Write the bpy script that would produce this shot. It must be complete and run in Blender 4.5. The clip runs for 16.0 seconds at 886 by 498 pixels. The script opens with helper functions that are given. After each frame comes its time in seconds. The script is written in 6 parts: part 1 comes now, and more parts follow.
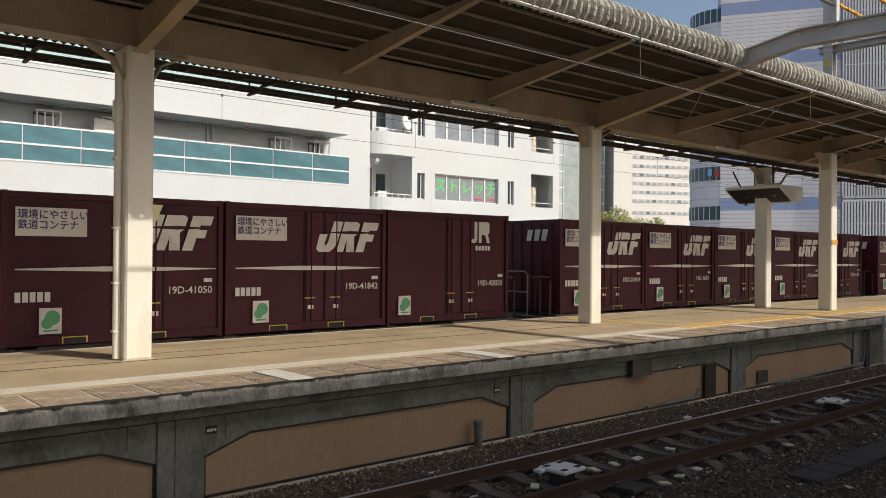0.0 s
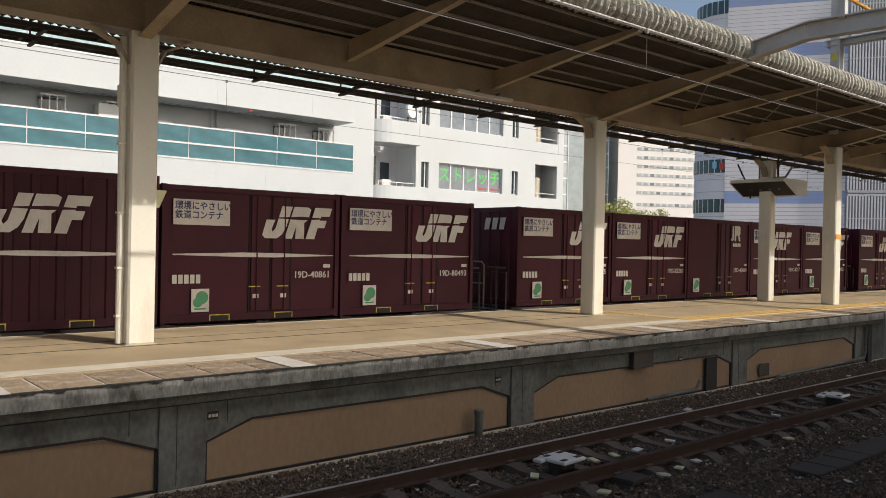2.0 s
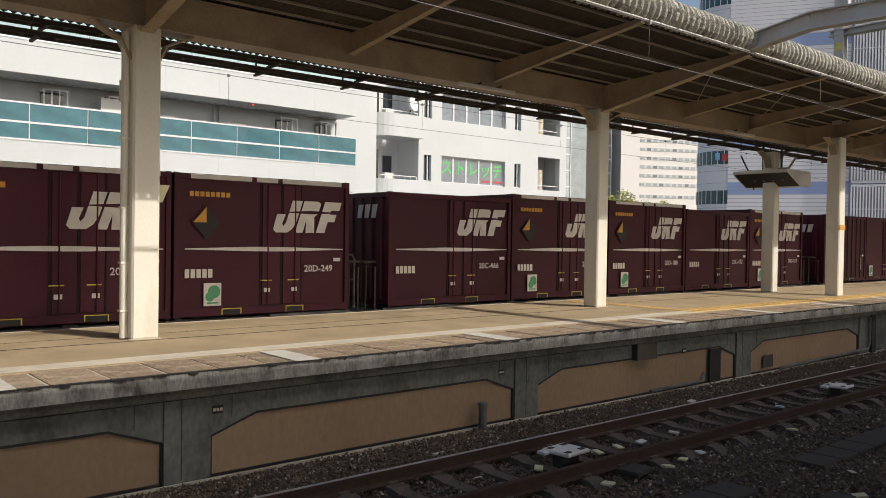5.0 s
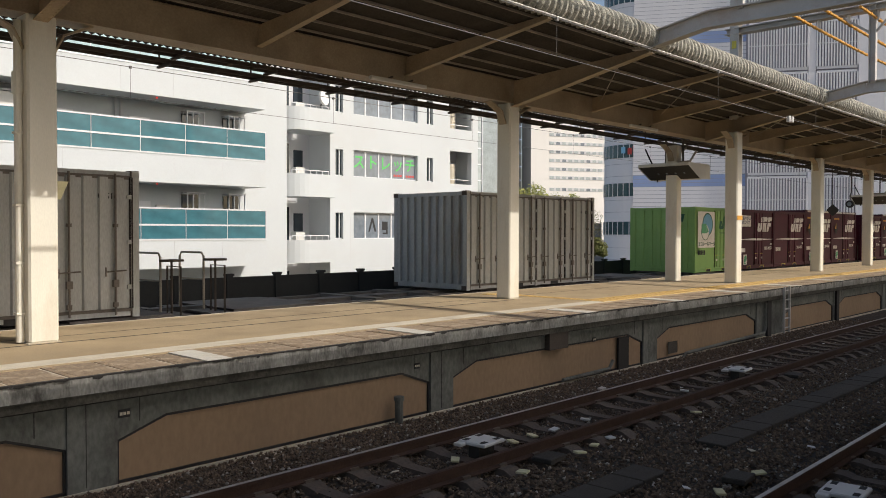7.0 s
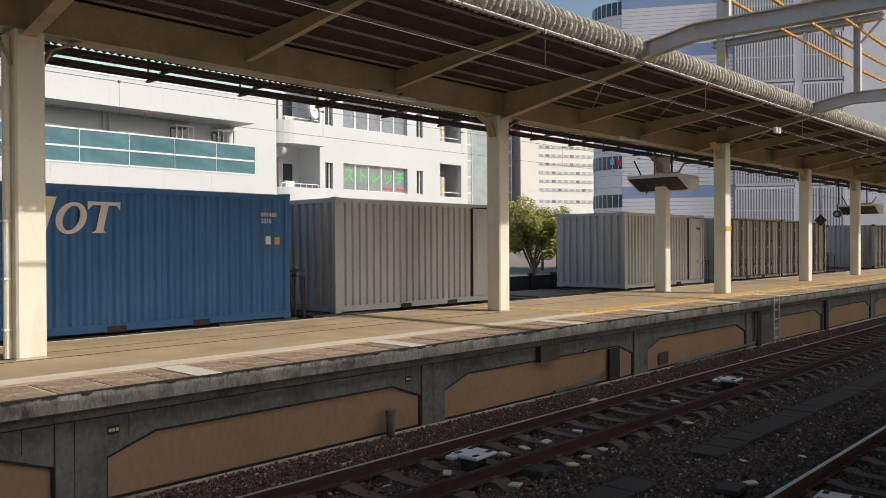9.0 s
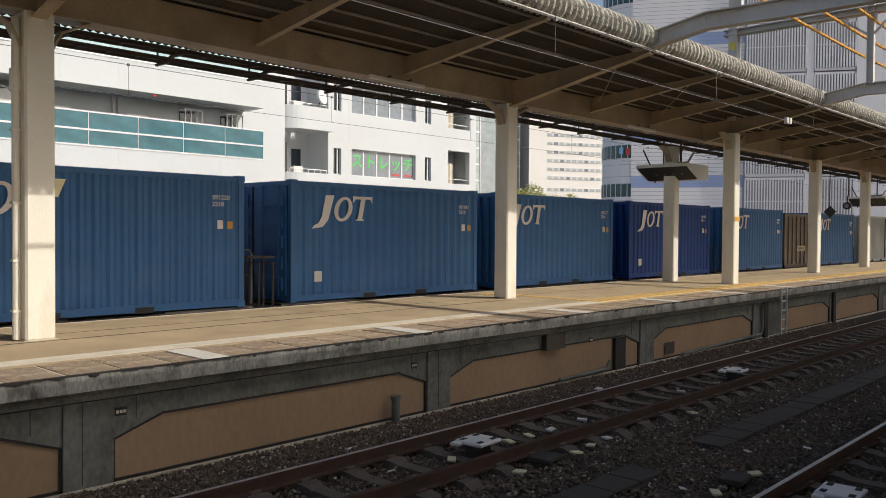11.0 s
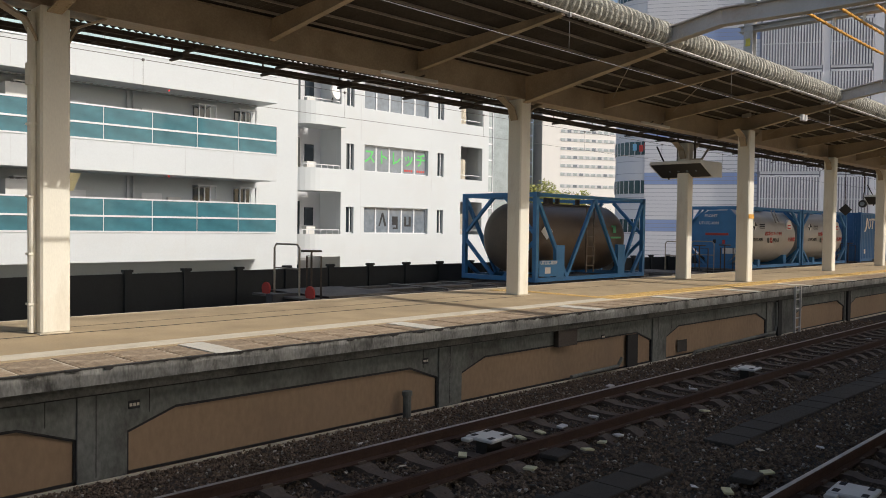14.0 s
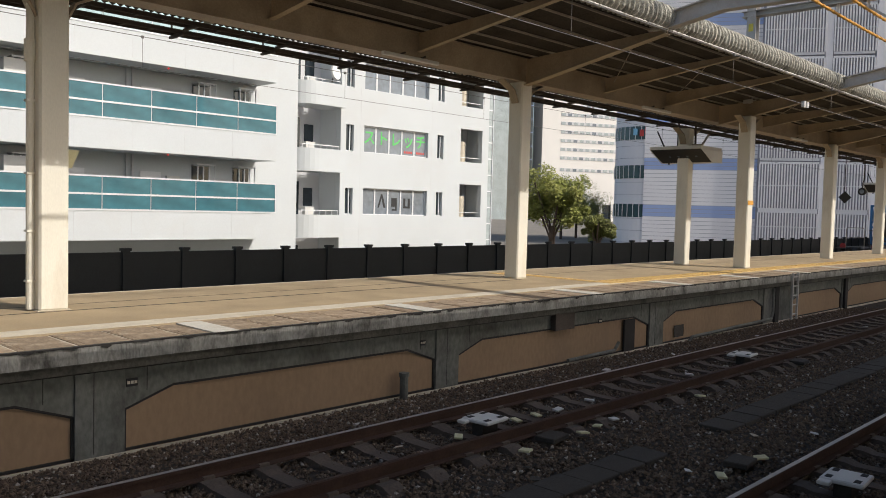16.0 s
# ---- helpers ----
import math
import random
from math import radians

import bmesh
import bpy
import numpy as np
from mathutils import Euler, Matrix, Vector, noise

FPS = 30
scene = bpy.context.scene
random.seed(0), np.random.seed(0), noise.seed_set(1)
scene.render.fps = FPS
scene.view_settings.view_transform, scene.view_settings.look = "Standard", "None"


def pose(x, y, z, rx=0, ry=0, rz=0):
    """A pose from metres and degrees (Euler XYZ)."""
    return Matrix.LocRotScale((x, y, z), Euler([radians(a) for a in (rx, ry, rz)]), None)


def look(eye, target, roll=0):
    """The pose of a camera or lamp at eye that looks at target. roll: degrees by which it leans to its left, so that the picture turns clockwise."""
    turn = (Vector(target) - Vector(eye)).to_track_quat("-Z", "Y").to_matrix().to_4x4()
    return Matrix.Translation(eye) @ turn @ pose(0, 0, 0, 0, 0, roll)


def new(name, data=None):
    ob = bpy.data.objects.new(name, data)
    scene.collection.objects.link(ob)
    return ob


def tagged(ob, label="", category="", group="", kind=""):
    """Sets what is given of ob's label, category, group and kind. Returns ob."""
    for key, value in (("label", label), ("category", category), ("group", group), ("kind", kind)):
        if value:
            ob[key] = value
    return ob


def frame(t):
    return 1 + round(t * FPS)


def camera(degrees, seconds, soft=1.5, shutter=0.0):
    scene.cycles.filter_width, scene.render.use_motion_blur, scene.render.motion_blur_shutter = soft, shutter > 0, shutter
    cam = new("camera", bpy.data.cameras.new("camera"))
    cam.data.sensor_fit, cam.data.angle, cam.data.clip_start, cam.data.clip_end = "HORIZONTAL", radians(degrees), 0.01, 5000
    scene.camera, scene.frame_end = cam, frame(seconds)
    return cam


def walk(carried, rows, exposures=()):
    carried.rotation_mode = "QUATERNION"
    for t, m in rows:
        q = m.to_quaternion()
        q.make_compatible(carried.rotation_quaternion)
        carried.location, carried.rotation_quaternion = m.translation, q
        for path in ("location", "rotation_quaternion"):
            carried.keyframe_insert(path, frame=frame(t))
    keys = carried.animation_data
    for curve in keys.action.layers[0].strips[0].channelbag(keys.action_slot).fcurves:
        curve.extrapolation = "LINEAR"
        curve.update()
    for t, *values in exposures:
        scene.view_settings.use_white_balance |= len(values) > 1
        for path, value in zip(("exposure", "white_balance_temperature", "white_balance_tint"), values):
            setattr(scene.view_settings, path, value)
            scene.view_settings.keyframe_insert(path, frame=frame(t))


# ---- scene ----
# camera: held by hand near the edge of the opposite platform
cam = camera(57.5, 16.0, soft=0.92)
EYE = (0.0, 0.0, 1.55)
PATH = [
    (0, -40.65, 0.44, 0.42),
    (0.5, -40.92, 0.53, 0.42),
    (1, -40.94, 0.39, 0.76),
    (1.5, -40.62, 0.06, 1.06),
    (2, -40.45, -0.33, 1.17),
    (2.5, -40.67, -0.28, 1.13),
    (3, -40.52, -0.44, 0.99),
    (3.5, -40.04, -0.77, 0.80),
    (5.8, -40.73, -0.85, 0.90),
    (6, -41.31, -0.81, 0.80),
    (6.5, -44.25, -1.12, 0.43),
    (7, -46.36, -1.18, 0.09),
    (7.5, -46.32, -1.17, -0.12),
    (8, -47.10, -0.89, -0.02),
    (8.5, -47.48, -0.35, 0.04),
    (9, -47.04, -0.29, -0.31),
    (9.2, -47.18, -0.43, -0.34),
    (11.5, -46.07, -1.37, 0.71),
    (12, -45.54, -1.57, 0.92),
    (12.5, -45.17, -1.68, 0.70),
    (13, -45.63, -1.41, 0.51),
    (13.5, -45.84, -1.30, 0.28),
    (14, -45.67, -1.51, 0.72),
    (14.5, -45.49, -1.86, 1.20),
    (15, -45.16, -2.20, 1.27),
    (15.5, -45.55, -2.64, 1.44),
    (16, -45.79, -2.76, 1.47),
]


def aim(yaw, pitch, roll):
    a, b = radians(yaw), radians(pitch)
    way = Vector((-math.sin(a) * math.cos(b), math.cos(a) * math.cos(b), math.sin(b)))
    return look(EYE, Vector(EYE) + way, roll)


walk(cam, [(t, aim(y, p, r)) for t, y, p, r in PATH], [(0.0, -0.08, 6650, 10), (13.5, -0.08, 6600, 10), (14.0, -0.14, 6550, 10), (14.5, -0.34, 6500, 10), (15.0, -0.26, 6500, 10), (15.5, -0.17, 6500, 10), (16.0, -0.1, 6500, 10)])

# ---- light ----
SUN_AZ = Vector((0.42, -0.91)).normalized()
SUN_EL = 38.9
world = bpy.data.worlds.new("sky")
scene.world = world
world.use_nodes = True
sky = world.node_tree.nodes.new("ShaderNodeTexSky")
sky.sky_type, sky.sun_disc = "NISHITA", False
sky.sun_elevation, sky.sun_rotation = radians(SUN_EL), math.atan2(SUN_AZ.x, SUN_AZ.y)
world.node_tree.links.new(sky.outputs[0], world.node_tree.nodes["Background"].inputs[0])
world.node_tree.nodes["Background"].inputs[1].default_value = 0.138
sky.dust_density = 3.2
sun = new("sun", bpy.data.lights.new("sun", "SUN"))
sun.data.energy, sun.data.angle, sun.data.color = 3.6, radians(0.53), (1.0, 0.95, 0.88)
toward = Vector((SUN_AZ.x * math.cos(radians(SUN_EL)), SUN_AZ.y * math.cos(radians(SUN_EL)), math.sin(radians(SUN_EL))))
sun.matrix_world = look(toward * 60, (0, 0, 0))


# ---- materials ----
def material(name, base, rough=0.6, metal=0.0, vary=0.12, scale=3.0, fine=40.0, bump=0.15, dirt_or_reflection=None, dirt_or_reflection_amount=0.45,
             stretch=(1, 1, 1), island=0.0, spec=0.5):
    """Two scales of tone, a fine relief, and optional stains or painted reflections of a second colour."""
    m = bpy.data.materials.new(name)
    m.use_nodes = True
    n, k = m.node_tree.nodes, m.node_tree.links.new
    shader = n["Principled BSDF"]
    shader.inputs["Roughness"].default_value, shader.inputs["Metallic"].default_value = rough, metal
    shader.inputs["Specular IOR Level"].default_value = spec
    co, mp = n.new("ShaderNodeTexCoord"), n.new("ShaderNodeMapping")
    mp.inputs["Scale"].default_value = stretch
    k(co.outputs["Object"], mp.inputs[0])
    big, small = n.new("ShaderNodeTexNoise"), n.new("ShaderNodeTexNoise")
    for t, s in ((big, scale), (small, fine)):
        t.inputs["Scale"].default_value, t.inputs["Detail"].default_value = s, 6
        k(mp.outputs[0], t.inputs["Vector"])
    add = n.new("ShaderNodeMath")
    add.operation = "ADD"
    k(big.outputs[0], add.inputs[0])
    k(small.outputs[0], add.inputs[1])
    rng = n.new("ShaderNodeMapRange")
    rng.inputs["From Min"].default_value, rng.inputs["From Max"].default_value = 0.65, 1.35
    rng.inputs["To Min"].default_value, rng.inputs["To Max"].default_value = 1 - vary, 1 + vary
    k(add.outputs[0], rng.inputs["Value"])
    val = rng.outputs[0]
    if island:
        src, ir, mul = n.new("ShaderNodeObjectInfo"), n.new("ShaderNodeMapRange"), n.new("ShaderNodeMath")
        geo, both = n.new("ShaderNodeNewGeometry"), n.new("ShaderNodeMath")
        both.operation = "ADD"
        k(src.outputs["Random"], both.inputs[0])
        k(geo.outputs["Random Per Island"], both.inputs[1])
        ir.inputs["From Max"].default_value = 2.0
        ir.inputs["To Min"].default_value, ir.inputs["To Max"].default_value = 1 - island, 1 + island
        mul.operation = "MULTIPLY"
        k(both.outputs[0], ir.inputs["Value"])
        k(ir.outputs[0], mul.inputs[0])
        k(val, mul.inputs[1])
        val = mul.outputs[0]
    mix = n.new("ShaderNodeMix")
    mix.data_type, mix.blend_type = "RGBA", "MULTIPLY"
    mix.inputs["Factor"].default_value = 1.0
    mix.inputs["A"].default_value = (*base, 1)
    k(val, mix.inputs["B"])
    colour = mix.outputs["Result"]
    if dirt_or_reflection:
        spots, ramp, two = n.new("ShaderNodeTexNoise"), n.new("ShaderNodeMapRange"), n.new("ShaderNodeMix")
        spots.inputs["Scale"].default_value, spots.inputs["Detail"].default_value, spots.inputs["Roughness"].default_value = scale * 0.7, 9, 0.7
        k(mp.outputs[0], spots.inputs["Vector"])
        ramp.inputs["From Min"].default_value, ramp.inputs["From Max"].default_value = 0.5, 0.72
        ramp.inputs["To Max"].default_value = dirt_or_reflection_amount
        k(spots.outputs[0], ramp.inputs["Value"])
        two.data_type = "RGBA"
        two.inputs["B"].default_value = (*dirt_or_reflection, 1)
        k(ramp.outputs[0], two.inputs["Factor"])
        k(colour, two.inputs["A"])
        colour = two.outputs["Result"]
    k(colour, shader.inputs["Base Color"])
    if bump:
        bp = n.new("ShaderNodeBump")
        bp.inputs["Strength"].default_value, bp.inputs["Distance"].default_value = bump, 0.02
        k(small.outputs[0], bp.inputs["Height"])
        k(bp.outputs[0], shader.inputs["Normal"])
    return m


def glass(name, base, rough=0.06, spec=0.8):
    m = material(name, base, rough, 0.0, 0.25, 0.6, 4.0, 0.0, spec=spec)
    return m


CREAM = material("cream_column_paint", (0.80, 0.765, 0.66), 0.5, 0, 0.07, 2.0, 60, 0.05, (0.42, 0.31, 0.18), 0.45, (1, 1, 0.3))
BEAM = material("beige_steel_paint", (0.40, 0.32, 0.22), 0.55, 0, 0.2, 1.5, 30, 0.06, (0.2, 0.14, 0.085), 0.5)
PURLIN = material("pale_purlin_paint", (0.36, 0.32, 0.26), 0.6, 0, 0.25, 2, 30, 0.05)
SLATE = material("mossy_roof_sheet", (0.43, 0.41, 0.34), 0.9, 0, 0.35, 9, 60, 0.9, (0.04, 0.04, 0.03), 1.0)
# Near-black base stands in for underside shade that the floor's bounce would lift.
UNDER = material("dark_roof_underside", (0.052, 0.044, 0.036), 0.9, 0, 0.4, 2, 25, 0.4, (0.085, 0.075, 0.062), 0.7)
DARKSTEEL = material("dark_rusty_steel", (0.085, 0.068, 0.056), 0.7, 0.2, 0.3, 3, 40, 0.1)
ASPHALT = material("worn_tan_asphalt", (0.41, 0.312, 0.188), 0.9, 0, 0.22, 1.1, 45, 0.35, (0.27, 0.195, 0.115), 0.7)
PALELINE = material("worn_pale_line", (0.60, 0.54, 0.43), 0.85, 0, 0.2, 2.5, 70, 0.2, (0.40, 0.33, 0.24), 0.7)
TILE = material("brown_edge_tile", (0.32, 0.235, 0.155), 0.85, 0, 0.35, 7, 30, 0.4, (0.60, 0.51, 0.38), 0.85, island=0.3)
WHITESLAB = material("white_marker_slab", (0.60, 0.57, 0.50), 0.8, 0, 0.2, 4, 60, 0.2, (0.36, 0.3, 0.22), 0.7)
YELLOW = material("worn_yellow_tactile", (0.78, 0.54, 0.21), 0.8, 0, 0.16, 3, 60, 0.2, (0.55, 0.42, 0.22), 0.5)
CONCRETE = material("grey_platform_concrete", (0.150, 0.153, 0.135), 0.85, 0, 0.4, 1.6, 18, 0.3, (0.045, 0.042, 0.034), 0.9, (1, 1, 0.6))
FASCIA = material("stained_edge_concrete", (0.29, 0.285, 0.262), 0.85, 0, 0.5, 3.4, 26, 0.45, (0.03, 0.026, 0.02), 1.0, (1.3, 1, 0.5))
PANEL = material("tan_infill_panel", (0.31, 0.208, 0.125), 0.8, 0, 0.16, 0.9, 14, 0.1, (0.23, 0.16, 0.105), 0.65, (1, 1, 0.5))
# Very dark base paints the shade under the platform's overhang, along with stains.
LEDGE = material("stained_shaded_ledge", (0.085, 0.08, 0.066), 0.9, 0, 0.5, 2.5, 22, 0.4, (0.02, 0.018, 0.015), 0.95)
BLACKTRIM = material("black_sealant", (0.025, 0.022, 0.02), 0.8, 0, 0.3, 4, 40, 0.1)
BALLAST = material("dark_ballast_bed", (0.045, 0.034, 0.026), 0.95, 0, 0.35, 6, 30, 0.8)
STONE = material("ballast_stone", (0.145, 0.103, 0.070), 0.8, 0, 0.3, 8, 40, 0.3, (0.10, 0.06, 0.036), 0.6, island=0.9)
PALESTONE = material("pale_ballast_stone", (0.42, 0.38, 0.33), 0.75, 0, 0.3, 8, 40, 0.2, island=0.5)
SLEEPER = material("concrete_sleeper", (0.13, 0.10, 0.078), 0.9, 0, 0.25, 3, 40, 0.3, (0.07, 0.045, 0.03), 0.7)
RUST = material("rusty_rail_side", (0.062, 0.032, 0.021), 0.85, 0.1, 0.3, 5, 50, 0.2)
RAILTOP = material("worn_rail_head", (0.62, 0.58, 0.54), 0.42, 0.9, 0.15, 4, 60, 0.05)
TROUGH = material("concrete_trough_lid", (0.058, 0.05, 0.041), 0.85, 0, 0.3, 3, 50, 0.3, (0.035, 0.029, 0.023), 0.7)
WHITEPLATE = material("white_plastic", (0.74, 0.73, 0.70), 0.5, 0, 0.06, 4, 50, 0.05, (0.5, 0.42, 0.33), 0.4)
YELLOWPAINT = material("yellow_paint", (0.72, 0.60, 0.10), 0.6, 0, 0.15, 5, 50, 0.1)
FENCE = material("black_fence_panel", (0.022, 0.024, 0.024), 0.7, 0, 0.25, 1.5, 30, 0.1)
MAROON = material("maroon_container_paint", (0.072, 0.0103, 0.0250), 0.5, 0, 0.2, 1.2, 40, 0.06, (0.045, 0.016, 0.018), 0.45, island=0.25, spec=0.3)
DARKGAP = material("black_rubber_seal", (0.02, 0.014, 0.014), 0.8, 0, 0.2, 4, 40, 0.05)
MARK = material("white_marking_paint", (0.82, 0.79, 0.75), 0.6, 0, 0.1, 3, 50, 0.05, (0.4, 0.34, 0.3), 0.3)
BLUETEXT = material("dark_blue_lettering", (0.05, 0.06, 0.18), 0.6, 0, 0.05, 3, 50, 0)
GREENC = material("lime_green_container_paint", (0.25, 0.45, 0.135), 0.5, 0, 0.1, 1.2, 40, 0.06, (0.14, 0.25, 0.08), 0.4)
DARKGREEN = material("dark_green_marking", (0.02, 0.12, 0.07), 0.6, 0, 0.1, 3, 50, 0)
LEAFGREEN = material("green_sticker", (0.12, 0.42, 0.22), 0.6, 0, 0.1, 9, 50, 0)
SKYBLUE = material("blue_sticker", (0.18, 0.42, 0.62), 0.6, 0, 0.1, 9, 50, 0)
GREYC = material("grey_container_paint", (0.42, 0.435, 0.43), 0.5, 0, 0.2, 1.0, 40, 0.08, (0.15, 0.13, 0.11), 0.65, (1, 1, 0.3))
LIGHTGREYC = material("light_grey_container_paint", (0.48, 0.515, 0.53), 0.5, 0, 0.14, 1.0, 40, 0.08, (0.3, 0.27, 0.23), 0.4, (1, 1, 0.3))
BROWNC = material("brown_container_paint", (0.17, 0.14, 0.115), 0.6, 0, 0.2, 1.0, 40, 0.1, (0.09, 0.06, 0.04), 0.5)
JOTBLUE = material("faded_blue_container_paint", (0.032, 0.140, 0.35), 0.5, 0, 0.14, 1.2, 40, 0.06, (0.09, 0.18, 0.32), 0.4)
DEEPBLUE = material("deep_blue_container_paint", (0.008, 0.050, 0.235), 0.45, 0, 0.1, 1.2, 40, 0.05, (0.018, 0.065, 0.19), 0.4, spec=0.3)
FRAMEBLUE = material("blue_frame_paint", (0.05, 0.21, 0.45), 0.5, 0, 0.12, 2, 40, 0.05, (0.05, 0.12, 0.18), 0.4)
TANKGREY = material("pale_grey_tank_cladding", (0.43, 0.41, 0.385), 0.42, 0.15, 0.07, 0.7, 30, 0.05, (0.3, 0.26, 0.21), 0.45)
TANKBROWN = material("brown_tank_shell", (0.135, 0.098, 0.068), 0.45, 0.1, 0.18, 1, 30, 0.05, (0.07, 0.055, 0.042), 0.5)
RED = material("red_marking", (0.55, 0.06, 0.05), 0.6, 0, 0.1, 3, 50, 0)
BLACK = material("black_marking", (0.02, 0.02, 0.02), 0.6, 0, 0.1, 3, 50, 0)
ORANGE = material("orange_insulated_tube", (0.72, 0.36, 0.06), 0.5, 0, 0.1, 4, 40, 0.05)
GANTRY = material("pale_gantry_paint", (0.55, 0.53, 0.50), 0.5, 0, 0.1, 1.5, 40, 0.05, (0.36, 0.2, 0.1), 0.45)
WIRE = material("dull_wire", (0.13, 0.12, 0.11), 0.5, 0.6, 0.1, 4, 40, 0)
WIREBRIGHT = material("bright_wire", (0.34, 0.33, 0.31), 0.4, 0.7, 0.1, 4, 40, 0)
DECK = material("rusty_wagon_deck", (0.14, 0.125, 0.115), 0.85, 0.1, 0.3, 1.5, 30, 0.3, (0.26, 0.24, 0.22), 0.6)
WAGON = material("wagon_grey_paint", (0.07, 0.07, 0.075), 0.7, 0.1, 0.2, 2, 30, 0.1)
WHITEWALL = material("white_tiled_wall", (0.575, 0.602, 0.608), 0.6, 0, 0.04, 0.4, 20, 0.03, (0.53, 0.51, 0.475), 0.3)
GREYWALL = material("pale_grey_wall", (0.60, 0.60, 0.61), 0.7, 0, 0.05, 0.6, 20, 0.03)
WINGLASS = glass("grey_window_glass", (0.20, 0.23, 0.26))
PALEGLASS = glass("pale_stair_glass", (0.42, 0.47, 0.47))
FRAMEBROWN = material("dirty_brown_frame_paint", (0.15, 0.13, 0.115), 0.6, 0, 0.25, 2, 40, 0.1, (0.07, 0.05, 0.04), 0.5)
PALEYELLOW = material("faded_yellow_plate", (0.72, 0.68, 0.42), 0.6, 0, 0.1, 5, 50, 0.05)
DARKGLASS = glass("dark_window_glass", (0.03, 0.04, 0.05))
TEALDARK = glass("dark_teal_window_glass", (0.035, 0.085, 0.10))
# The paler second colour paints reflection patches and streaks on the panes.
TEALGLASS = material("teal_balcony_glass", (0.06, 0.185, 0.225), 0.08, 0, 0.4, 0.22, 0.9, 0.0, (0.17, 0.33, 0.375), 0.8, (1, 1, 2), island=0.12)
PALETEAL = material("pale_teal_glass", (0.42, 0.58, 0.60), 0.1, 0, 0.2, 0.5, 2.2, 0.0, (0.6, 0.7, 0.7), 0.7)
FRAMEWHITE = material("white_aluminium", (0.72, 0.73, 0.74), 0.4, 0.2, 0.03, 2, 30, 0)
SIDING = material("pale_blue_grey_siding", (0.88, 0.86, 0.87), 0.5, 0, 0.04, 0.3, 10, 0.03)
BLUEBAND = material("blue_siding_band", (0.36, 0.46, 0.72), 0.5, 0, 0.05, 0.3, 10, 0.03)
LOUVRE = material("white_louvre", (0.90, 0.88, 0.88), 0.5, 0, 0.04, 0.5, 10, 0.02)
# Darker tone paints the shade behind the fins and between the boards.
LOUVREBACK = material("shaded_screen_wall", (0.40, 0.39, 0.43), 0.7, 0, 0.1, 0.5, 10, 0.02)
TOWER = material("beige_tower_wall", (0.80, 0.77, 0.72), 0.7, 0, 0.04, 0.1, 3, 0.02)
SIGNGREEN = material("bright_green_lettering", (0.10, 0.55, 0.12), 0.6, 0, 0.05, 3, 50, 0)
BARK = material("bark", (0.10, 0.07, 0.05), 0.9, 0, 0.3, 4, 30, 0.4)
LEAF = material("leaf", (0.22, 0.235, 0.048), 0.6, 0, 0.3, 1.2, 10, 0.0, (0.32, 0.25, 0.06), 0.6, island=0.6)
GROUND = material("dry_ground", (0.20, 0.18, 0.15), 0.95, 0, 0.2, 0.2, 20, 0.2)
REDGLOW = material("red_lamp_glow", (0.6, 0.02, 0.02), 0.4, 0, 0.0, 4, 40, 0.0)
REDGLOW.node_tree.nodes["Principled BSDF"].inputs["Emission Color"].default_value = (1.0, 0.03, 0.02, 1)
REDGLOW.node_tree.nodes["Principled BSDF"].inputs["Emission Strength"].default_value = 3.0
LAMPWHITE = material("lamp_housing", (0.68, 0.67, 0.63), 0.5, 0, 0.05, 4, 40, 0.02)


# ---- building helpers ----
def box(bm, x0, x1, y0, y1, z0, z1):
    v = [bm.verts.new(p) for p in ((x0, y0, z0), (x1, y0, z0), (x1, y1, z0), (x0, y1, z0), (x0, y0, z1), (x1, y0, z1), (x1, y1, z1), (x0, y1, z1))]
    for f in ((3, 2, 1, 0), (4, 5, 6, 7), (0, 1, 5, 4), (1, 2, 6, 5), (2, 3, 7, 6), (3, 0, 4, 7)):
        bm.faces.new([v[i] for i in f])


def bar(bm, a, b, w, h=None, sides=4, up=(0, 0, 1)):
    """A straight bar from a to b, w wide and h high, or round with more sides."""
    a, b, h = Vector(a), Vector(b), h or w
    d = (b - a).normalized()
    s = d.cross(Vector(up))
    s = s.normalized() if s.length > 1e-4 else Vector((1, 0, 0))
    u = s.cross(d)
    if sides == 4:
        ring = [(-w / 2, -h / 2), (w / 2, -h / 2), (w / 2, h / 2), (-w / 2, h / 2)]
    else:
        ring = [(w / 2 * math.cos(2 * math.pi * i / sides), h / 2 * math.sin(2 * math.pi * i / sides)) for i in range(sides)]
    p, q = ([bm.verts.new(o + s * x + u * y) for x, y in ring] for o in (a, b))
    bm.faces.new(p[::-1])
    bm.faces.new(q)
    for i in range(len(ring)):
        j = (i + 1) % len(ring)
        bm.faces.new((p[i], p[j], q[j], q[i]))


def tube(bm, pts, r, sides=8):
    """A round pipe through the points, in one skin."""
    pts = [Vector(p) for p in pts]
    rings = []
    for i, p in enumerate(pts):
        d = (pts[min(i + 1, len(pts) - 1)] - pts[max(i - 1, 0)]).normalized()
        s = d.cross(Vector((0, 0, 1)))
        s = s.normalized() if s.length > 0.15 else d.cross(Vector((1, 0, 0))).normalized() if abs(d.x) < 0.8 else Vector((0, 1, 0))
        if rings and s.dot(last) < 0:
            s = -s
        last = s
        u = s.cross(d).normalized()
        rings.append([bm.verts.new(p + s * (r * math.cos(2 * math.pi * k / sides)) + u * (r * math.sin(2 * math.pi * k / sides))) for k in range(sides)])
    for a, b in zip(rings, rings[1:]):
        for k in range(sides):
            bm.faces.new((a[k - 1], a[k], b[k], b[k - 1]))
    bm.faces.new(rings[0])
    bm.faces.new(rings[-1][::-1])


